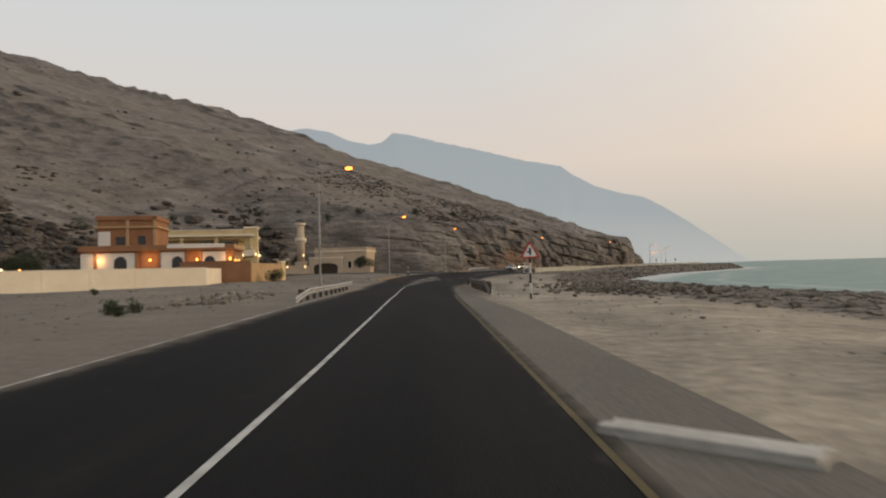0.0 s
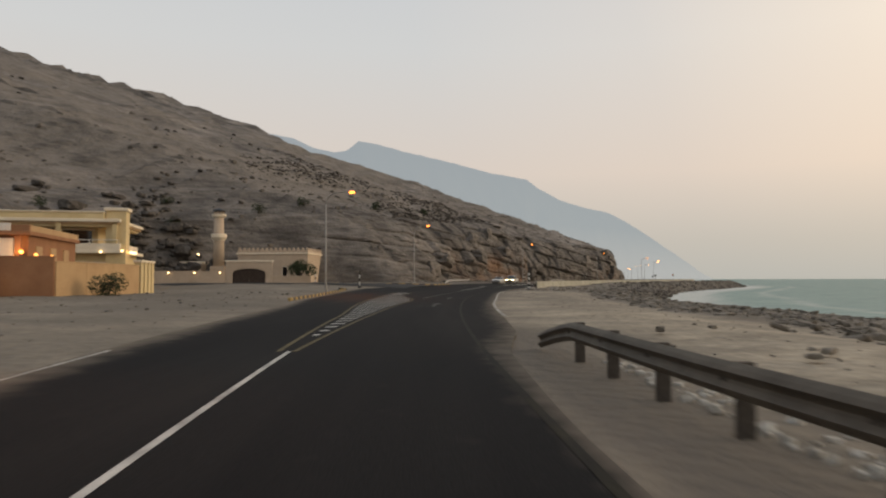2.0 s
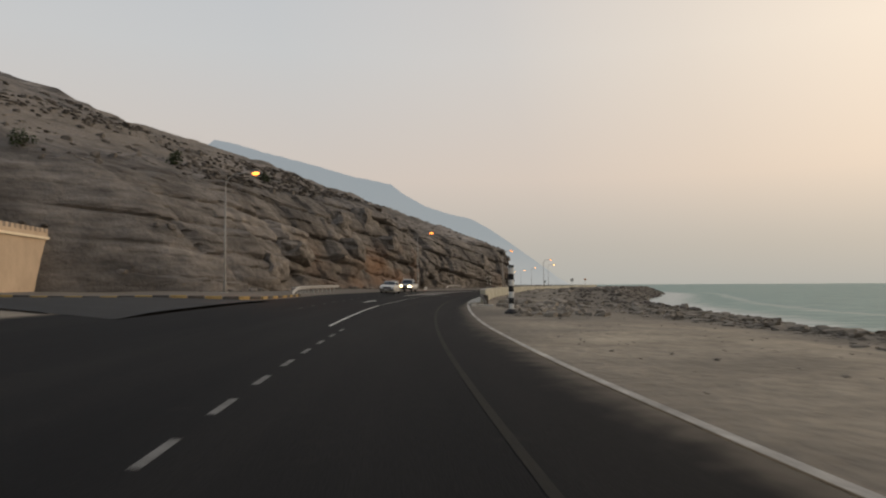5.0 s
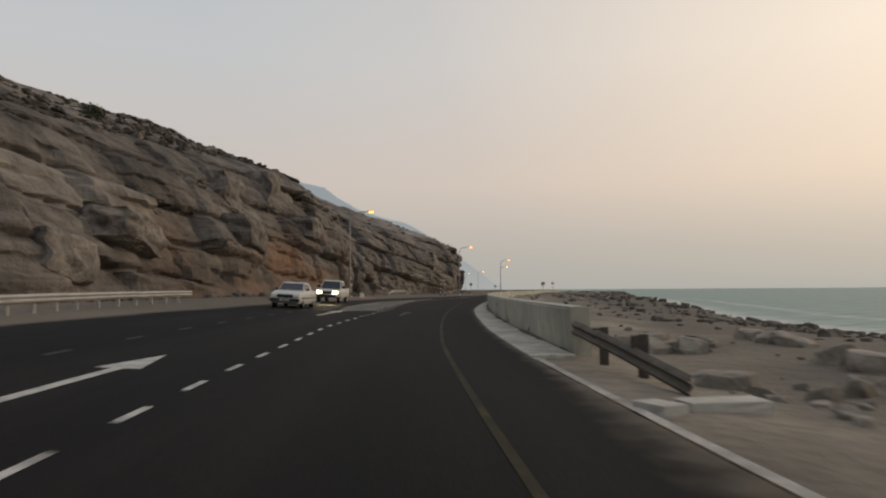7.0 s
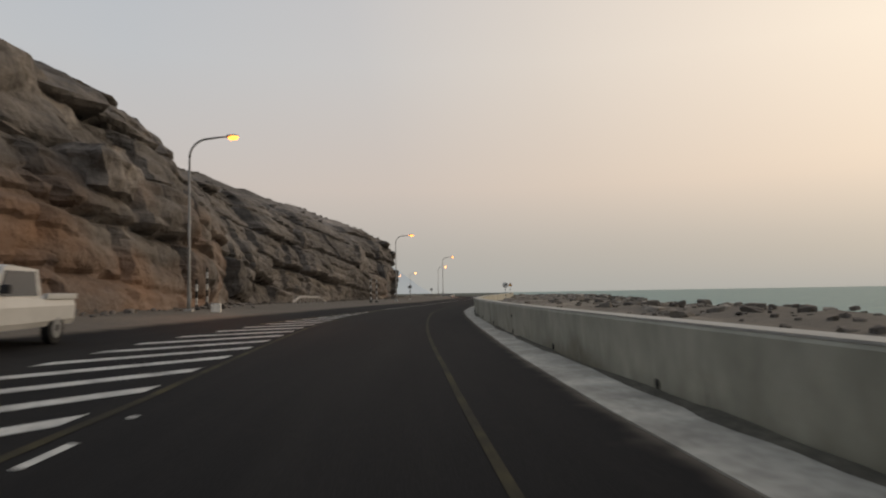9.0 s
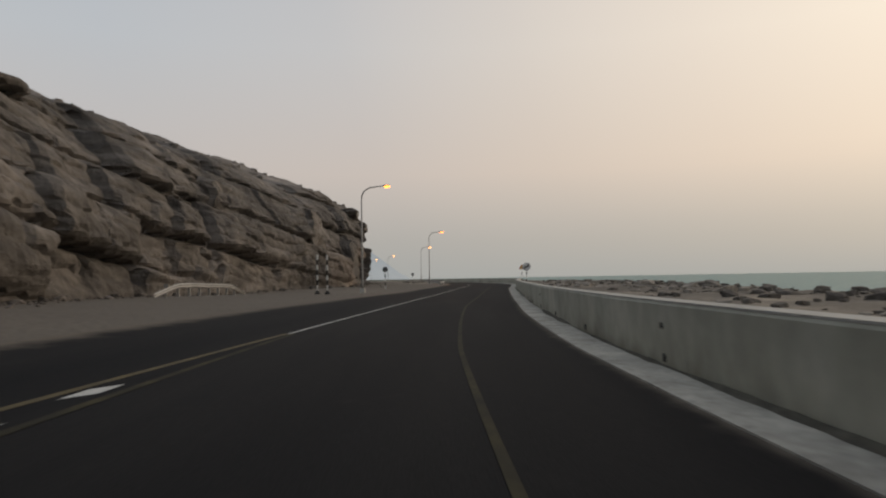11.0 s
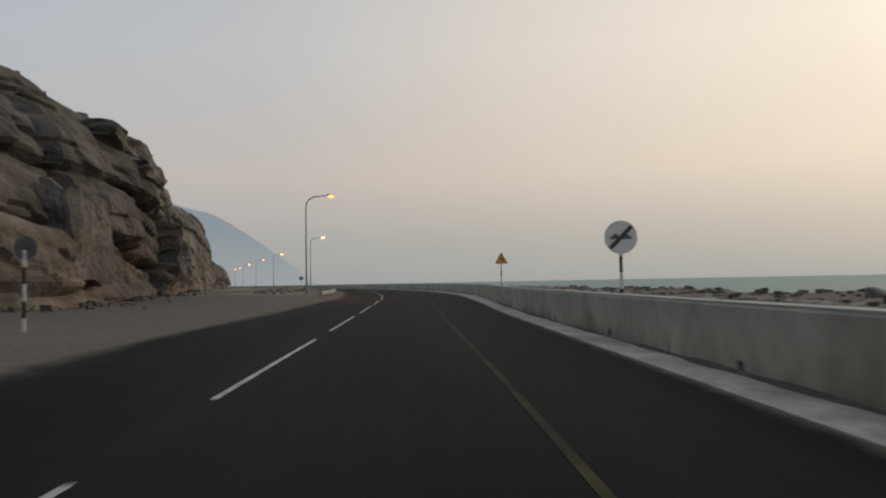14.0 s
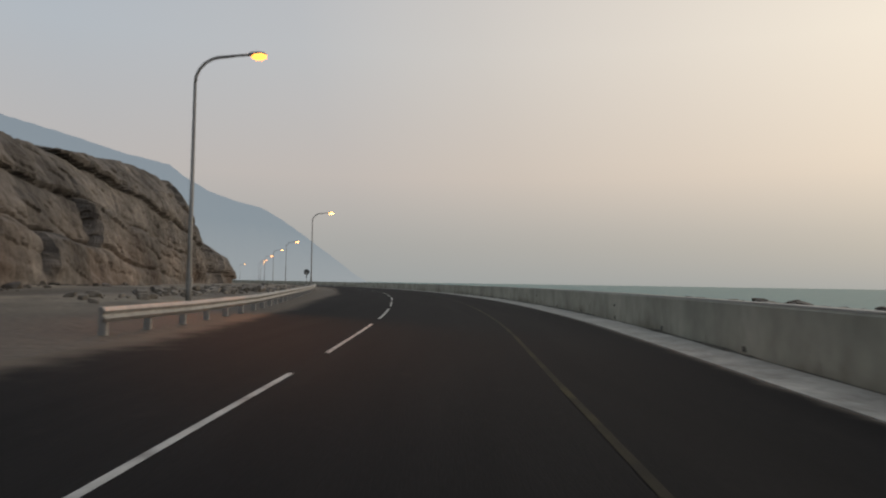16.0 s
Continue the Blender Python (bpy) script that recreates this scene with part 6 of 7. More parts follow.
def brown_house():
    m = pose(-27.6, 96.6, 0.35, 0, 0, 9.5)
    t = thing("house", m, "brown two-storey house with white arched arcade panels and lit lamps", "house")
    part("wall", box(-18.8, 0.3, -0.4, 0.0, 12.5, 4.2), M["render_brown"], t)
    part("cornice", box(-19.1, -0.25, 4.2, 0.3, 12.8, 4.5, 0.04), M["render_brown"], t)
    part("parapet", box(-19.0, -0.12, 4.5, 0.2, 0.12, 4.95, 0.03), M["render_brown"], t)
    part("parapet", box(-0.12, 0.12, 4.5, 0.2, 12.6, 4.95, 0.03), M["render_tan"], t)
    part("parapet", box(-8.2, -0.26, 4.5, -1.0, -0.125, 5.05, 0.03), M["render_white"], t, "white roof edge")
    for x0, w, ar, ax in ((-18.8, 1.7, 0.0, 0), (-16.9, 4.7, 0.8, 2.9), (-9.05, 2.95, 0.72, 2.05), (-3.85, 2.95, 0.70, 0.9)):
        if ar:
            bm, op = arched_panel(w, 3.2, 0.22, ar, ax, 1.95)
            p = part("arcade_panel", bm, M["render_white"], t, "white arched panel")
            p.matrix_local = Matrix.Translation((x0, 0.06, 0.8))
            q = part("arched_window", prism(op, 0.16, 0.2), M["dark_glass"], p, "dark arched window")
            part("mullion", box(ax - 0.03, 0.1, 0.05, ax + 0.03, 0.15, 2.3), M["door_dark"], p)
            part("mullion", box(ax - ar, 0.1, 1.2, ax + ar, 0.15, 1.26), M["door_dark"], p)
        else:
            part("arcade_panel", box(x0, 0.06, 0.8, x0 + w, 0.29, 4.0, 0.02), M["render_white"], t, "white plaster panel")
    for x in (-17.0, -12.0, -9.3, -5.85, -4.1, -0.6):
        part("pier", box(x - 0.2, -0.06, -0.3, x + 0.2, 0.28, 4.2, 0.03), M["render_brown"], t)
    window(t, -18.0, 0.9, 0.7, 1.1, 0.03)
    # upper storey
    part("upper_wall", box(-17.8, 4.0, 4.5, -10.4, 12.0, 8.5), M["render_brown"], t)
    part("upper_cornice", box(-18.1, 3.7, 7.45, -10.1, 12.3, 7.7, 0.04), M["render_tan"], t)
    part("upper_parapet", box(-18.0, 3.8, 8.5, -10.2, 12.2, 9.1, 0.05), M["render_brown"], t)
    for x in (-14.0, -10.55):
        part("pilaster", box(x - 0.2, 3.8, 4.5, x + 0.2, 3.99, 9.0, 0.03), M["render_tan"], t)
    part("panel", box(-17.7, 3.86, 5.0, -16.2, 3.98, 7.0), M["render_white"], t, "white plaster panel")
    window(t, -14.9, 5.2, 1.2, 1.1, 3.97, "render_brown")
    window(t, -12.2, 5.2, 1.0, 1.2, 3.97, "render_brown")
    # east side
    for y in (2.5, 6.0, 9.5):
        part("side_panel", box(-0.02, y - 0.7, 0.6, 0.09, y + 0.7, 3.5, 0.03), M["render_tan"], t)
    for x, k in ((-16.6, "white_lamp"), (-10.3, "wall_lamp"), (-4.5, "wall_lamp"), (-0.3, "wall_lamp")):
        wall_lantern(m, x, -0.1, 3.0, k, 0.14, 45)
    for y in (1.2, 5.0):
        wall_lantern(m @ pose(0, 0, 0, 0, 0, 90), y, -0.12, 2.8, "wall_lamp", 0.14)


def yellow_house():
    m = pose(-32.4, 126.5, 0.0, 0, 0, 9.5)
    t = thing("house", m, "yellow two-storey house with a deep roof slab and lit balcony", "house")
    part("wall", box(-17, 0.0, -0.4, -0.6, 12, 4.3), M["render_yellow"], t)
    part("floor_slab", box(-17.2, -1.3, 4.3, 0.2, 12.2, 4.65, 0.04), M["render_cream"], t)
    part("upper_wall", box(-17, 1.6, 4.65, -2.8, 12, 7.7), M["render_yellow"], t)
    part("roof_slab", box(-17.6, -1.4, 7.7, 0.1, 12.5, 8.05, 0.05), M["render_cream"], t)
    part("roof_parapet", box(-17.2, -1.0, 8.05, -1.6, 12.2, 8.75, 0.06), M["render_yellow"], t)
    part("roof_rim", box(-17.3, -1.1, 8.75, -1.5, 12.3, 8.9, 0.04), M["render_cream"], t)
    part("balcony_wall", box(-17.0, -1.28, 4.65, 0.1, -1.13, 5.35, 0.03), M["render_cream"], t)
    part("balcony_wall", box(-0.05, -1.13, 4.65, 0.1, 9, 5.35, 0.03), M["render_cream"], t)
    part("rail", tube([(-17, -1.2, 5.75), (0.02, -1.2, 5.75)], [0.04, 0.04], 8), M["render_white"], t)
    for x in np.arange(-16.5, 0.1, 1.5):
        part("rail_post", tube([(x, -1.2, 5.3), (x, -1.2, 5.75)], [0.03, 0.03], 6), M["render_white"], t)
    for x, y in ((-0.5, -0.9), (-6.2, -0.9), (-11.8, -0.9), (-0.5, 5.0)):
        part("column", box(x - 0.25, y - 0.25, 4.65, x + 0.25, y + 0.25, 7.7, 0.04), M["render_yellow"], t)
    part("tower", box(-1.5, -0.6, -0.3, 0.6, 1.4, 9.0, 0.05), M["render_yellow"], t, "yellow corner tower")
    part("tower_cap", box(-1.7, -0.8, 9.0, 0.8, 1.6, 9.35, 0.05), M["render_cream"], t)
    part("roof_moulding", box(-17.4, -1.15, 7.45, -0.1, 12.3, 7.695, 0.04), M["render_tan"], t, "tan moulding under the roof slab")
    part("roof_moulding", box(-17.1, -0.9, 7.2, -0.4, 12.1, 7.445, 0.04), M["render_yellow"], t)
    part("balcony_opening", box(-9.2, 1.5, 4.7, -3.4, 1.595, 6.9), M["dark_glass"], t, "wide dark balcony opening")
    part("opening_frame", box(-9.5, 1.42, 6.9, -3.1, 1.595, 7.15, 0.02), M["render_cream"], t)
    part("door_leaf", box(-6.35, 1.44, 4.7, -6.2, 1.495, 6.9), M["render_brown"], t)
    part("string_course", box(-17.1, -0.12, 3.2, -1.55, -0.005, 3.4, 0.02), M["render_cream"], t)
    for x in (-14.5, -11.2):
        window(t, x, 5.2, 1.3, 1.5, 1.58, "render_cream")
    for x in (-14.5, -10, -5.5):
        window(t, x, 1.2, 1.4, 1.6, -0.02, "render_cream")
    for k in range(7):
        wall_lantern(m @ pose(0, 0, 0, 0, 0, 90), -1.0 + k * 1.25, -0.18, 4.55 - 0.06 * (k % 2), "white_lamp", 0.13, 50 if k == 1 else 0)
    wall_lantern(m, -1.8, -1.35, 4.4, "white_lamp", 0.13)


def free_wall(name, pts, h, mat, label, thick=0.25, cap=None):
    """A garden wall along world points with a small coping."""
    x0, y0 = pts[0]
    t = thing(name, pose(x0, y0, 0), label, "wall")
    for (xa, ya), (xb, yb) in zip(pts, pts[1:]):
        d = Vector((xb - xa, yb - ya))
        a = math.degrees(math.atan2(d.y, d.x))
        L = d.length
        bm = box(-thick / 2, -thick / 2, -0.5, L + thick / 2 - 0.01, thick / 2, h, 0.03)
        part("panel", bm, M[mat], t).matrix_local = pose(xa - x0, ya - y0, 0, 0, 0, a)
        part("coping", box(-thick / 2 - 0.03, -thick / 2 - 0.03, h - 0.005, L + thick / 2 + 0.02, thick / 2 + 0.03, h + 0.08, 0.02), M[cap or mat], t).matrix_local = pose(xa - x0, ya - y0, 0, 0, 0, a)
        for k in range(1, int(L // 4.2)):
            part("pier", box(k * 4.2 - 0.17, -thick / 2 - 0.03, -0.5, k * 4.2 + 0.17, thick / 2 + 0.03, h - 0.006, 0.015), M[mat], t).matrix_local = pose(xa - x0, ya - y0, 0, 0, 0, a)
    return t


brown_house()
yellow_house()
free_wall("compound_wall", [(-62, 47.5), (-40.5, 65.7), (-25.4, 78.4)], 2.05, "render_cream", "long cream rendered compound wall with a thin coping")
free_wall("compound_wall", [(-25.5, 78.75), (-28.4, 93.7)], 1.98, "render_cream", "cream rendered return of the compound wall")
free_wall("garden_wall", [(-33.5, 94.0), (-24.9, 94.7)], 2.95, "render_brown", "tall brown rendered garden wall")
free_wall("garden_wall", [(-24.8, 94.9), (-24.0, 108.0)], 2.6, "render_tan", "tan rendered garden wall facing the road")


def gate_pier(x, y):
    t = thing("gate_pier", pose(x, y, 0), "square yellow gate pier with a cap", "pier", "gate piers")
    part("shaft", box(-0.3, -0.3, -0.3, 0.3, 0.3, 2.9, 0.03), M["render_yellow"], t)
    part("cap", box(-0.38, -0.38, 2.9, 0.38, 0.38, 3.1, 0.03), M["render_cream"], t)


for y in (108.6, 109.9, 111.2, 112.4):
    gate_pier(-24.0 - 0.1 * (y - 108), y)


def mosque():
    m = pose(-17.8, 171.5, 0.2, 0, 0, -7.0)
    t = thing("mosque", m, "pale tan village mosque with a crenellated roof", "mosque")
    part("wall", box(-12.4, 0, -0.5, 0, 10, 5.6), M["render_pink"], t)
    part("cornice", box(-12.6, -0.2, 5.6, 0.2, 10.2, 5.85, 0.03), M["render_cream"], t)
    part("parapet", box(-12.4, 0.0, 5.85, 0, 10, 6.25), M["render_pink"], t)
    for k in range(16):
        x = -12.3 + k * 0.8
        part("merlon", prism([(x, 6.25), (x + 0.45, 6.25), (x + 0.45, 6.5), (x + 0.225, 6.75), (x, 6.5)], 0.0, 0.25), M["render_pink"], t)
    for k in range(10):
        part("merlon", box(-0.25, 0.5 + k, 6.25, 0, 0.95 + k, 6.65), M["render_pink"], t)
    for x in (-10, -7, -4, -1.6):
        window(t, x, 1.6, 0.8, 1.8, -0.02, "render_cream")
    part("annex", box(-29, -1.0, -0.5, -18.5, 8, 3.9), M["render_pink"], t, "low wing of the mosque")
    part("annex_parapet", box(-29.2, -1.2, 3.9, -18.3, 8.2, 4.35, 0.03), M["render_cream"], t)
    for x in (-27, -24, -21):
        window(t, x, 1.4, 1.0, 1.5, -1.02, "render_cream")
    bm = bmesh.new()
    bmesh.ops.create_uvsphere(bm, u_segments=20, v_segments=10, radius=1.0, matrix=Matrix.Translation((-22.5, 3, 4.3)) @ Matrix.Diagonal((1.1, 1.1, 0.9, 1)))
    part("dome", bm, M["render_white"], t, "small pale dome", smooth=True)
    # minaret
    r = thing("minaret", pose(-33.2, 172.3, 0.1), "round tan minaret with a balcony and dark cap", "minaret")
    part("base", box(-1.2, -1.2, -0.5, 1.2, 1.2, 3.6, 0.05), M["render_pink"], r)
    part("shaft", tube([(0, 0, 3.6), (0, 0, 8.2), (0, 0, 12.1)], [0.95, 0.88, 0.8], 20), M["render_pink"], r, smooth=True)
    part("balcony", tube([(0, 0, 8.0), (0, 0, 8.5), (0, 0, 8.6), (0, 0, 9.2), (0, 0, 9.2)], [0.9, 1.3, 1.35, 1.35, 0.8], 20), M["render_cream"], r)
    part("gallery", tube([(0, 0, 12.0), (0, 0, 12.3), (0, 0, 12.6)], [0.85, 1.2, 1.2], 20), M["render_cream"], r)
    for k in range(8):
        a = k * math.pi / 4
        part("gallery_post", tube([(math.cos(a) * 0.75, math.sin(a) * 0.75, 12.6), (math.cos(a) * 0.75, math.sin(a) * 0.75, 13.1)], [0.09, 0.09], 8), M["render_pink"], r)
    part("cap", tube([(0, 0, 13.1), (0, 0, 13.35), (0, 0, 13.7)], [1.15, 1.0, 0.15], 20), M["car_dark"], r, "dark cap")


mosque()
free_wall("mosque_wall", [(-56, 160.5), (-29.6, 162.0)], 2.7, "render_pink", "pale rendered mosque compound wall with lamps")
free_wall("mosque_wall", [(-22.2, 162.2), (-16.2, 162.6)], 1.9, "render_pink", "low pale wall beside the mosque gate")


def mosque_gate():
    m = pose(-29.4, 162.0, 0, 0, 0, 1.5)
    t = thing("gate", m, "arched gateway with dark double doors in a pale surround", "gate")
    bm, op = arched_panel(7.2, 4.3, 0.6, 2.6, 3.6, 1.9)
    bm.free()
    k = 14
    op = [(1.0, -0.3), (1.0, 2.4)] + [(3.6 - 2.6 * math.cos(math.pi * i / k), 2.4 + 0.75 * math.sin(math.pi * i / k)) for i in range(1, k)] + [(6.2, 2.4), (6.2, -0.3)]
    part("surround", prism([(0, -0.3)] + op + [(7.2, -0.3), (7.2, 4.2), (0, 4.2)], -0.3, 0.3), M["render_pink"], t)
    part("cornice", box(-0.15, -0.42, 4.2, 7.35, 0.42, 4.45, 0.03), M["render_cream"], t)
    part("door_leaf", prism([(x, z) for x, z in op if x <= 3.6] + [(3.58, -0.3)], -0.06, 0.02), M["door_dark"], t, "dark gate leaf")
    part("door_leaf", prism([(3.62, -0.3)] + [(x, z) for x, z in op if x >= 3.6], -0.06, 0.02), M["door_dark"], t, "dark gate leaf")
    for x in (2.0, 2.8, 4.4, 5.2):
        part("batten", box(x - 0.05, -0.09, -0.1, x + 0.05, -0.061, 2.3), M["door_dark"], t)


mosque_gate()
for k, x in enumerate((-50, -46, -42, -38.2, -34.2, -30.3)):
    wall_lantern(pose(x, 160.3 + 0.057 * (x + 56), 0), 0, -0.1, 2.45, "white_lamp", 0.14)
wall_lantern(pose(-20.0, 171.0, 0), 0, -0.3, 3.9, "white_lamp", 0.13)
wall_lantern(pose(-24.5, 127.0, 0, 0, 0, 90), 0, -0.3, 4.2, "white_lamp", 0.12)
wall_lantern(pose(-60.0, 100.0, 0), 0, -0.1, 2.6, "white_lamp", 0.15)
wall_lantern(pose(-57.5, 100.0, 0), 0, -0.1, 2.5, "wall_lamp", 0.15)


# ---- cars on the oncoming lane ----
def wheel(t, x, y, r=0.31):
    w = part("wheel", tube([(0, -0.1, 0), (0, -0.085, 0), (0, 0.085, 0), (0, 0.1, 0)], [r - 0.03, r, r, r - 0.03], 24), M["rubber"], t, "black tyre")
    w.matrix_local = Matrix.Translation((x, y, r))
    part("rim", tube([(0, -0.107, 0), (0, 0.107, 0)], [r * 0.62] * 2, 18), M["rim"], w)
    part("hub", tube([(0, -0.115, 0), (0, 0.115, 0)], [r * 0.2] * 2, 12), M["car_dark"], w)


def loft(sections, bm=None):
    """Closed skin through cross sections of equal count."""
    bm = bm or bmesh.new()
    rings = [[bm.verts.new(p) for p in sec] for sec in sections]
    k = len(rings[0])
    for a, b in zip(rings, rings[1:]):
        for i in range(k):
            bm.faces.new((a[i], a[(i + 1) % k], b[(i + 1) % k], b[i]))
    bm.faces.new(rings[0][::-1])
    bm.faces.new(rings[-1])
    bmesh.ops.recalc_face_normals(bm, faces=bm.faces[:])
    return bm


def car_body(stations):
    """stations: x, half width, belt height, bottom height."""
    secs = []
    for x, w, h, b in stations:
        secs.append([(x, -w * 0.93, b), (x, -w, b + 0.12), (x, -w, h * 0.72 + b * 0.28), (x, -w * 0.94, h), (x, 0, h + 0.03), (x, w * 0.94, h), (x, w, h * 0.72 + b * 0.28), (x, w, b + 0.12), (x, w * 0.93, b)])
    return loft(secs)


def lights_front(t, x, w, z, plate_z):
    for y in (-w, w):
        h = part("headlight", box(x - 0.02, y - 0.17, z - 0.08, x + 0.035, y + 0.17, z + 0.08, 0.02), M["head_lamp"], t, "lit headlight")
    part("grille", box(x - 0.02, -w + 0.2, z - 0.09, x + 0.03, w - 0.2, z + 0.08, 0.015), M["car_dark"], t)
    part("number_plate", box(x + 0.07, -0.26, plate_z - 0.06, x + 0.09, 0.26, plate_z + 0.06), M["white"], t, "pale number plate with a dark bar")
    part("plate_bar", box(x + 0.09, -0.18, plate_z - 0.02, x + 0.094, 0.18, plate_z + 0.02), M["car_dark"], t)


def sedan(m):
    t = thing("car", m, "white boxy saloon car driving on the oncoming lane", "car")
    part("body", car_body([(-2.25, 0.72, 0.80, 0.36), (-2.15, 0.82, 0.92, 0.26), (-1.2, 0.85, 0.96, 0.24), (0.6, 0.86, 0.94, 0.22), (1.4, 0.85, 0.90, 0.24), (2.1, 0.81, 0.80, 0.26), (2.22, 0.74, 0.70, 0.34)]), M["car_white"], t)
    part("roof", loft([[(-1.45, -0.70, 0.94), (-1.45, 0.70, 0.94), (-1.4, 0.68, 0.98), (-1.4, -0.68, 0.98)], [(-0.95, -0.70, 0.95), (-0.95, 0.70, 0.95), (-0.95, 0.60, 1.36), (-0.95, -0.60, 1.36)],
                      [(0.1, -0.70, 0.95), (0.1, 0.70, 0.95), (0.1, 0.60, 1.40), (0.1, -0.60, 1.40)], [(0.3, -0.70, 0.95), (0.3, 0.70, 0.95), (0.3, 0.59, 1.36), (0.3, -0.59, 1.36)],
                      [(0.92, -0.72, 0.93), (0.92, 0.72, 0.93), (0.90, 0.70, 0.96), (0.90, -0.70, 0.96)]]), M["car_white"], t)
    part("windscreen", loft([[(0.90, -0.66, 0.985), (0.90, 0.66, 0.985), (0.915, 0.66, 0.985), (0.915, -0.66, 0.985)], [(0.355, -0.55, 1.335), (0.355, 0.55, 1.335), (0.375, 0.55, 1.34), (0.375, -0.55, 1.34)]]), M["car_glass"], t, "dark windscreen")
    for sgn in (-1, 1):
        for xa, xb, xc, xd in ((-0.85, -0.28, -0.28, -0.85), (-0.18, 0.62, 0.28, -0.18)):
            q = [(xa, sgn * 0.715, 0.99), (xb, sgn * 0.715, 0.99), (xc, sgn * 0.635, 1.31), (xd, sgn * 0.635, 1.31)]
            bm = bmesh.new()
            vs = [bm.verts.new(p) for p in q] + [bm.verts.new((p[0], p[1] - sgn * 0.05, p[2])) for p in q]
            for f in ((0, 1, 2, 3), (7, 6, 5, 4), (0, 4, 5, 1), (1, 5, 6, 2), (2, 6, 7, 3), (3, 7, 4, 0)):
                bm.faces.new([vs[i] for i in f])
            part("side_window", bm, M["car_glass"], t, "dark side window")
        part("mirror", box(0.5, sgn * 0.86 - 0.08, 0.95, 0.62, sgn * 0.86 + 0.08, 1.07, 0.02), M["car_dark"], t)
        part("side_trim", box(-1.9, sgn * 0.858 - 0.012, 0.52, 1.9, sgn * 0.858 + 0.012, 0.57), M["car_dark"], t)
    for x, s_ in ((2.24, 1), (-2.27, -1)):
        part("bumper", box(x - 0.06, -0.8, 0.36, x + 0.08, 0.8, 0.52, 0.03), M["car_dark"], t)
    for y in (-0.62, 0.62):
        part("headlight", box(2.19, y - 0.15, 0.58, 2.25, y + 0.15, 0.72, 0.02), M["sign_white"], t, "unlit headlight")
    part("grille", box(2.2, -0.42, 0.56, 2.26, 0.42, 0.74, 0.015), M["car_dark"], t)
    part("number_plate", box(2.33, -0.25, 0.39, 2.345, 0.25, 0.49), M["white"], t, "pale number plate with a dark bar")
    part("plate_bar", box(2.345, -0.17, 0.42, 2.349, 0.17, 0.46), M["car_dark"], t)
    for x in (-1.35, 1.38):
        for y in (-0.74, 0.74):
            wheel(t, x, y)


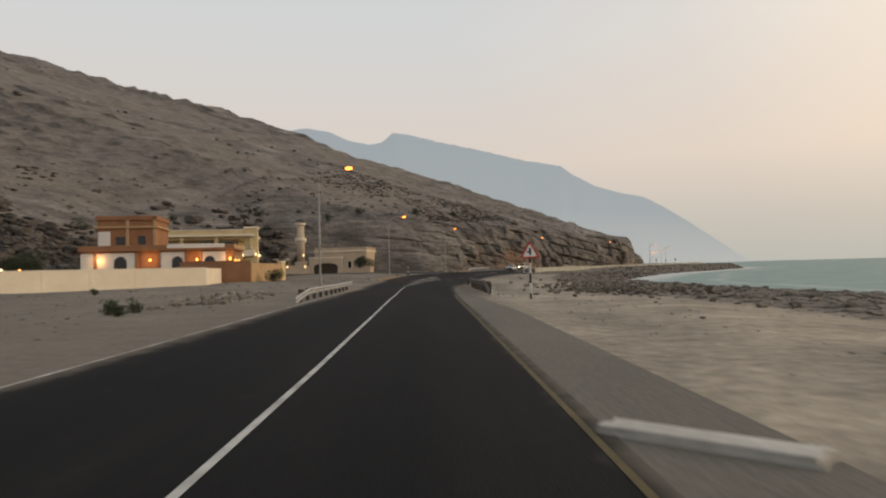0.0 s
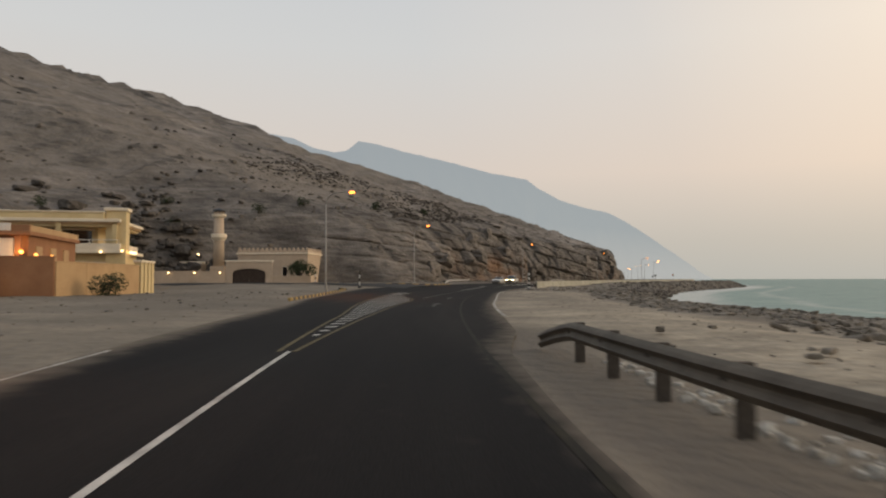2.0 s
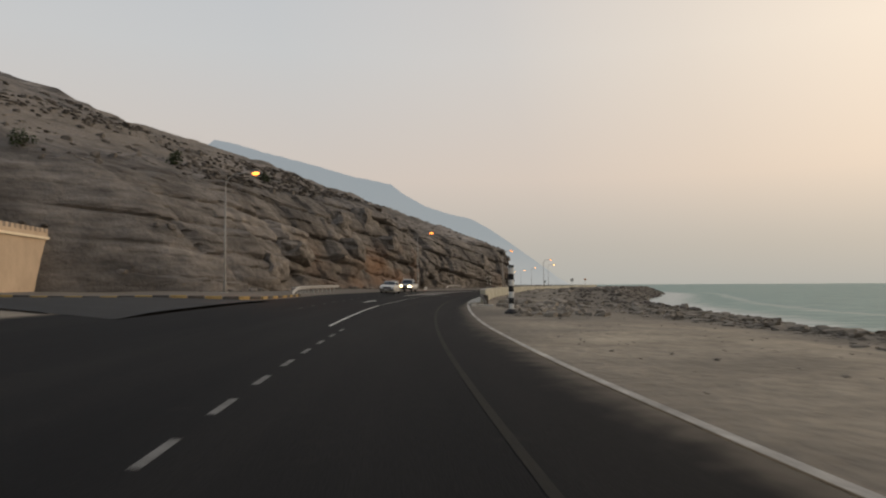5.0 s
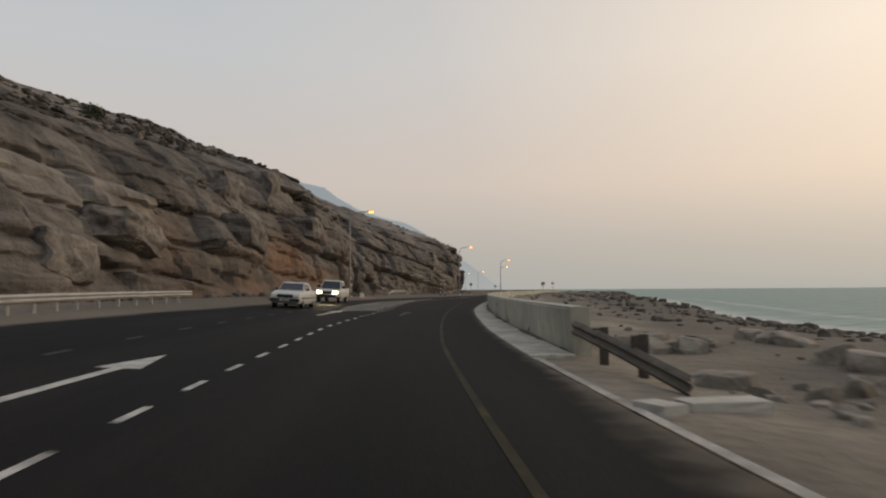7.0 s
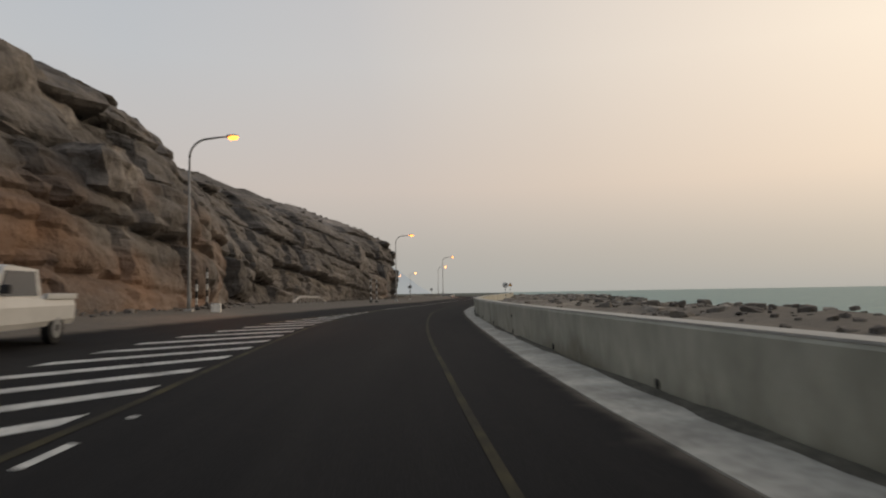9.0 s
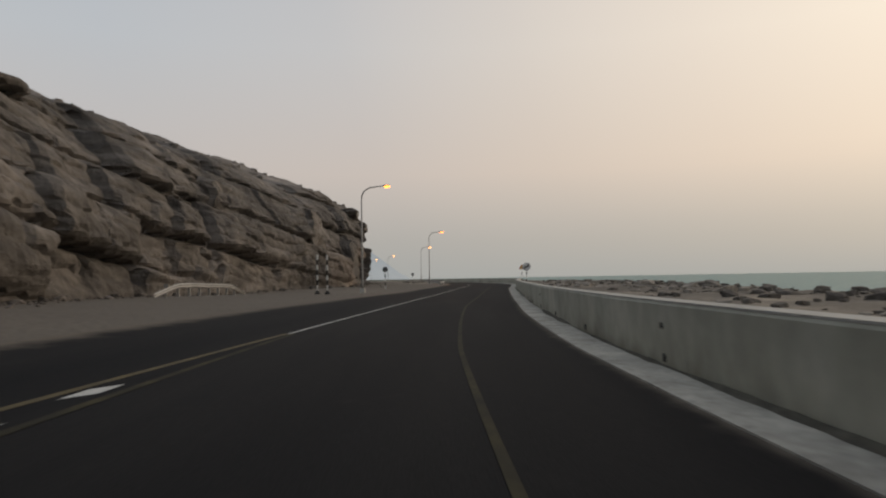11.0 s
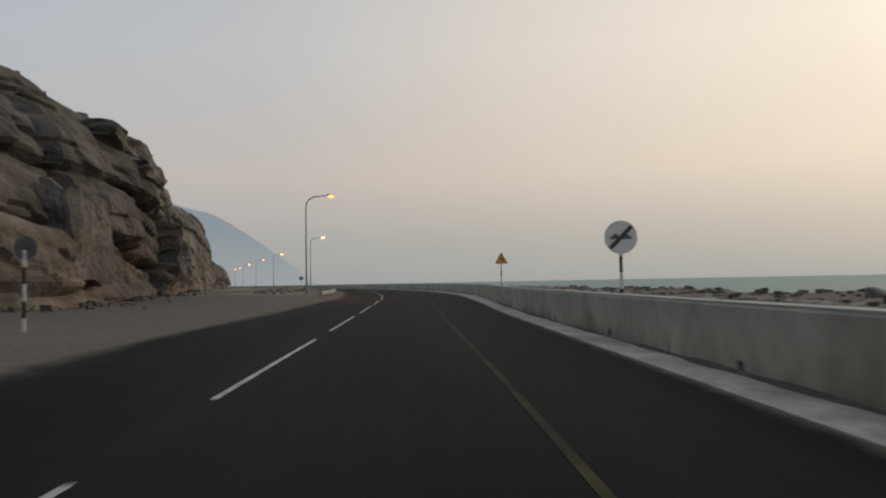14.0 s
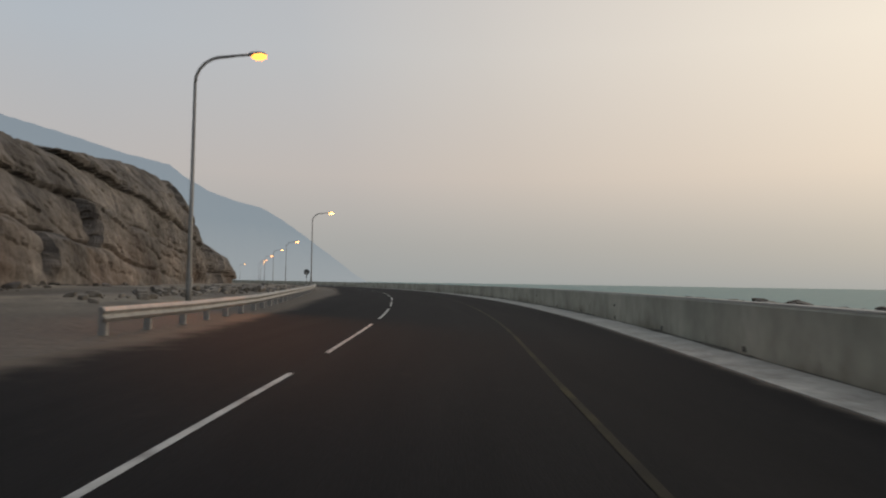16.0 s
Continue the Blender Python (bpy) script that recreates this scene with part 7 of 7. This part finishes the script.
def pickup(m):
    t = thing("pickup_truck", m, "white pickup truck with lit headlights driving on the oncoming lane", "pickup truck")
    part("body", car_body([(-2.5, 0.80, 0.98, 0.48), (-2.4, 0.84, 1.0, 0.42), (0.2, 0.85, 1.0, 0.38), (1.2, 0.85, 0.98, 0.38), (2.2, 0.82, 0.94, 0.40), (2.36, 0.76, 0.86, 0.46)]), M["car_white"], t)
    part("cab", loft([[(-0.95, -0.76, 0.98), (-0.95, 0.76, 0.98), (-0.95, 0.72, 1.0), (-0.95, -0.72, 1.0)], [(-0.90, -0.76, 0.98), (-0.90, 0.76, 0.98), (-0.88, 0.66, 1.60), (-0.88, -0.66, 1.60)],
                     [(0.25, -0.76, 0.98), (0.25, 0.76, 0.98), (0.25, 0.66, 1.66), (0.25, -0.66, 1.66)], [(0.45, -0.76, 0.98), (0.45, 0.76, 0.98), (0.45, 0.65, 1.62), (0.45, -0.65, 1.62)],
                     [(1.05, -0.78, 0.98), (1.05, 0.78, 0.98), (1.03, 0.74, 1.0), (1.03, -0.74, 1.0)]]), M["car_white"], t)
    part("windscreen", loft([[(1.02, -0.70, 1.04), (1.02, 0.70, 1.04), (1.04, 0.70, 1.04), (1.04, -0.70, 1.04)], [(0.52, -0.60, 1.57), (0.52, 0.60, 1.57), (0.54, 0.60, 1.58), (0.54, -0.60, 1.58)]]), M["car_glass"], t, "dark windscreen")
    for sgn in (-1, 1):
        part("side_window", loft([[(-0.75, sgn * 0.765, 1.05), (0.75, sgn * 0.765, 1.05), (0.75, sgn * 0.70, 1.05), (-0.75, sgn * 0.70, 1.05)], [(-0.75, sgn * 0.69, 1.55), (0.42, sgn * 0.69, 1.55), (0.42, sgn * 0.62, 1.55), (-0.75, sgn * 0.62, 1.55)]]), M["car_glass"], t, "dark side window")
        part("bed_side", box(-2.45, sgn * 0.81 - 0.04, 0.98, -1.0, sgn * 0.81 + 0.04, 1.10, 0.01), M["car_white"], t)
        part("mirror", box(0.8, sgn * 0.92 - 0.1, 1.1, 0.92, sgn * 0.92 + 0.1, 1.28, 0.02), M["car_dark"], t)
    part("bumper", box(2.3, -0.82, 0.42, 2.5, 0.82, 0.6, 0.03), M["car_dark"], t)
    lights_front(t, 2.37, 0.58, 0.76, 0.52)
    for x in (-1.55, 1.5):
        for y in (-0.74, 0.74):
            wheel(t, x, y, 0.36)
    d = bpy.data.lights.new("headlight_beam", "SPOT")
    d.energy, d.color, d.spot_size, d.spot_blend = 260, (1.0, 0.82, 0.5), radians(70), 0.8
    o = new("headlight_beam", d)
    o.parent = t
    o.matrix_local = look(Vector((2.5, 0, 0.76)), Vector((12, 0, 0.0)))


def on_lane(s, n, turn):
    x, y = xy(s, n)
    b = math.degrees(math.atan(float(table(s, BANK))))
    return Matrix.Translation((float(x), float(y), float(road_z(s, n)))) @ Euler((0, 0, radians(heading(s)))).to_matrix().to_4x4() @ pose(0, 0, 0, b, 0, 0) @ pose(0, 0, 0, 0, 0, turn)


sedan(on_lane(187.0, 7.7, 180))
pickup(on_lane(201.0, 8.2, 181))
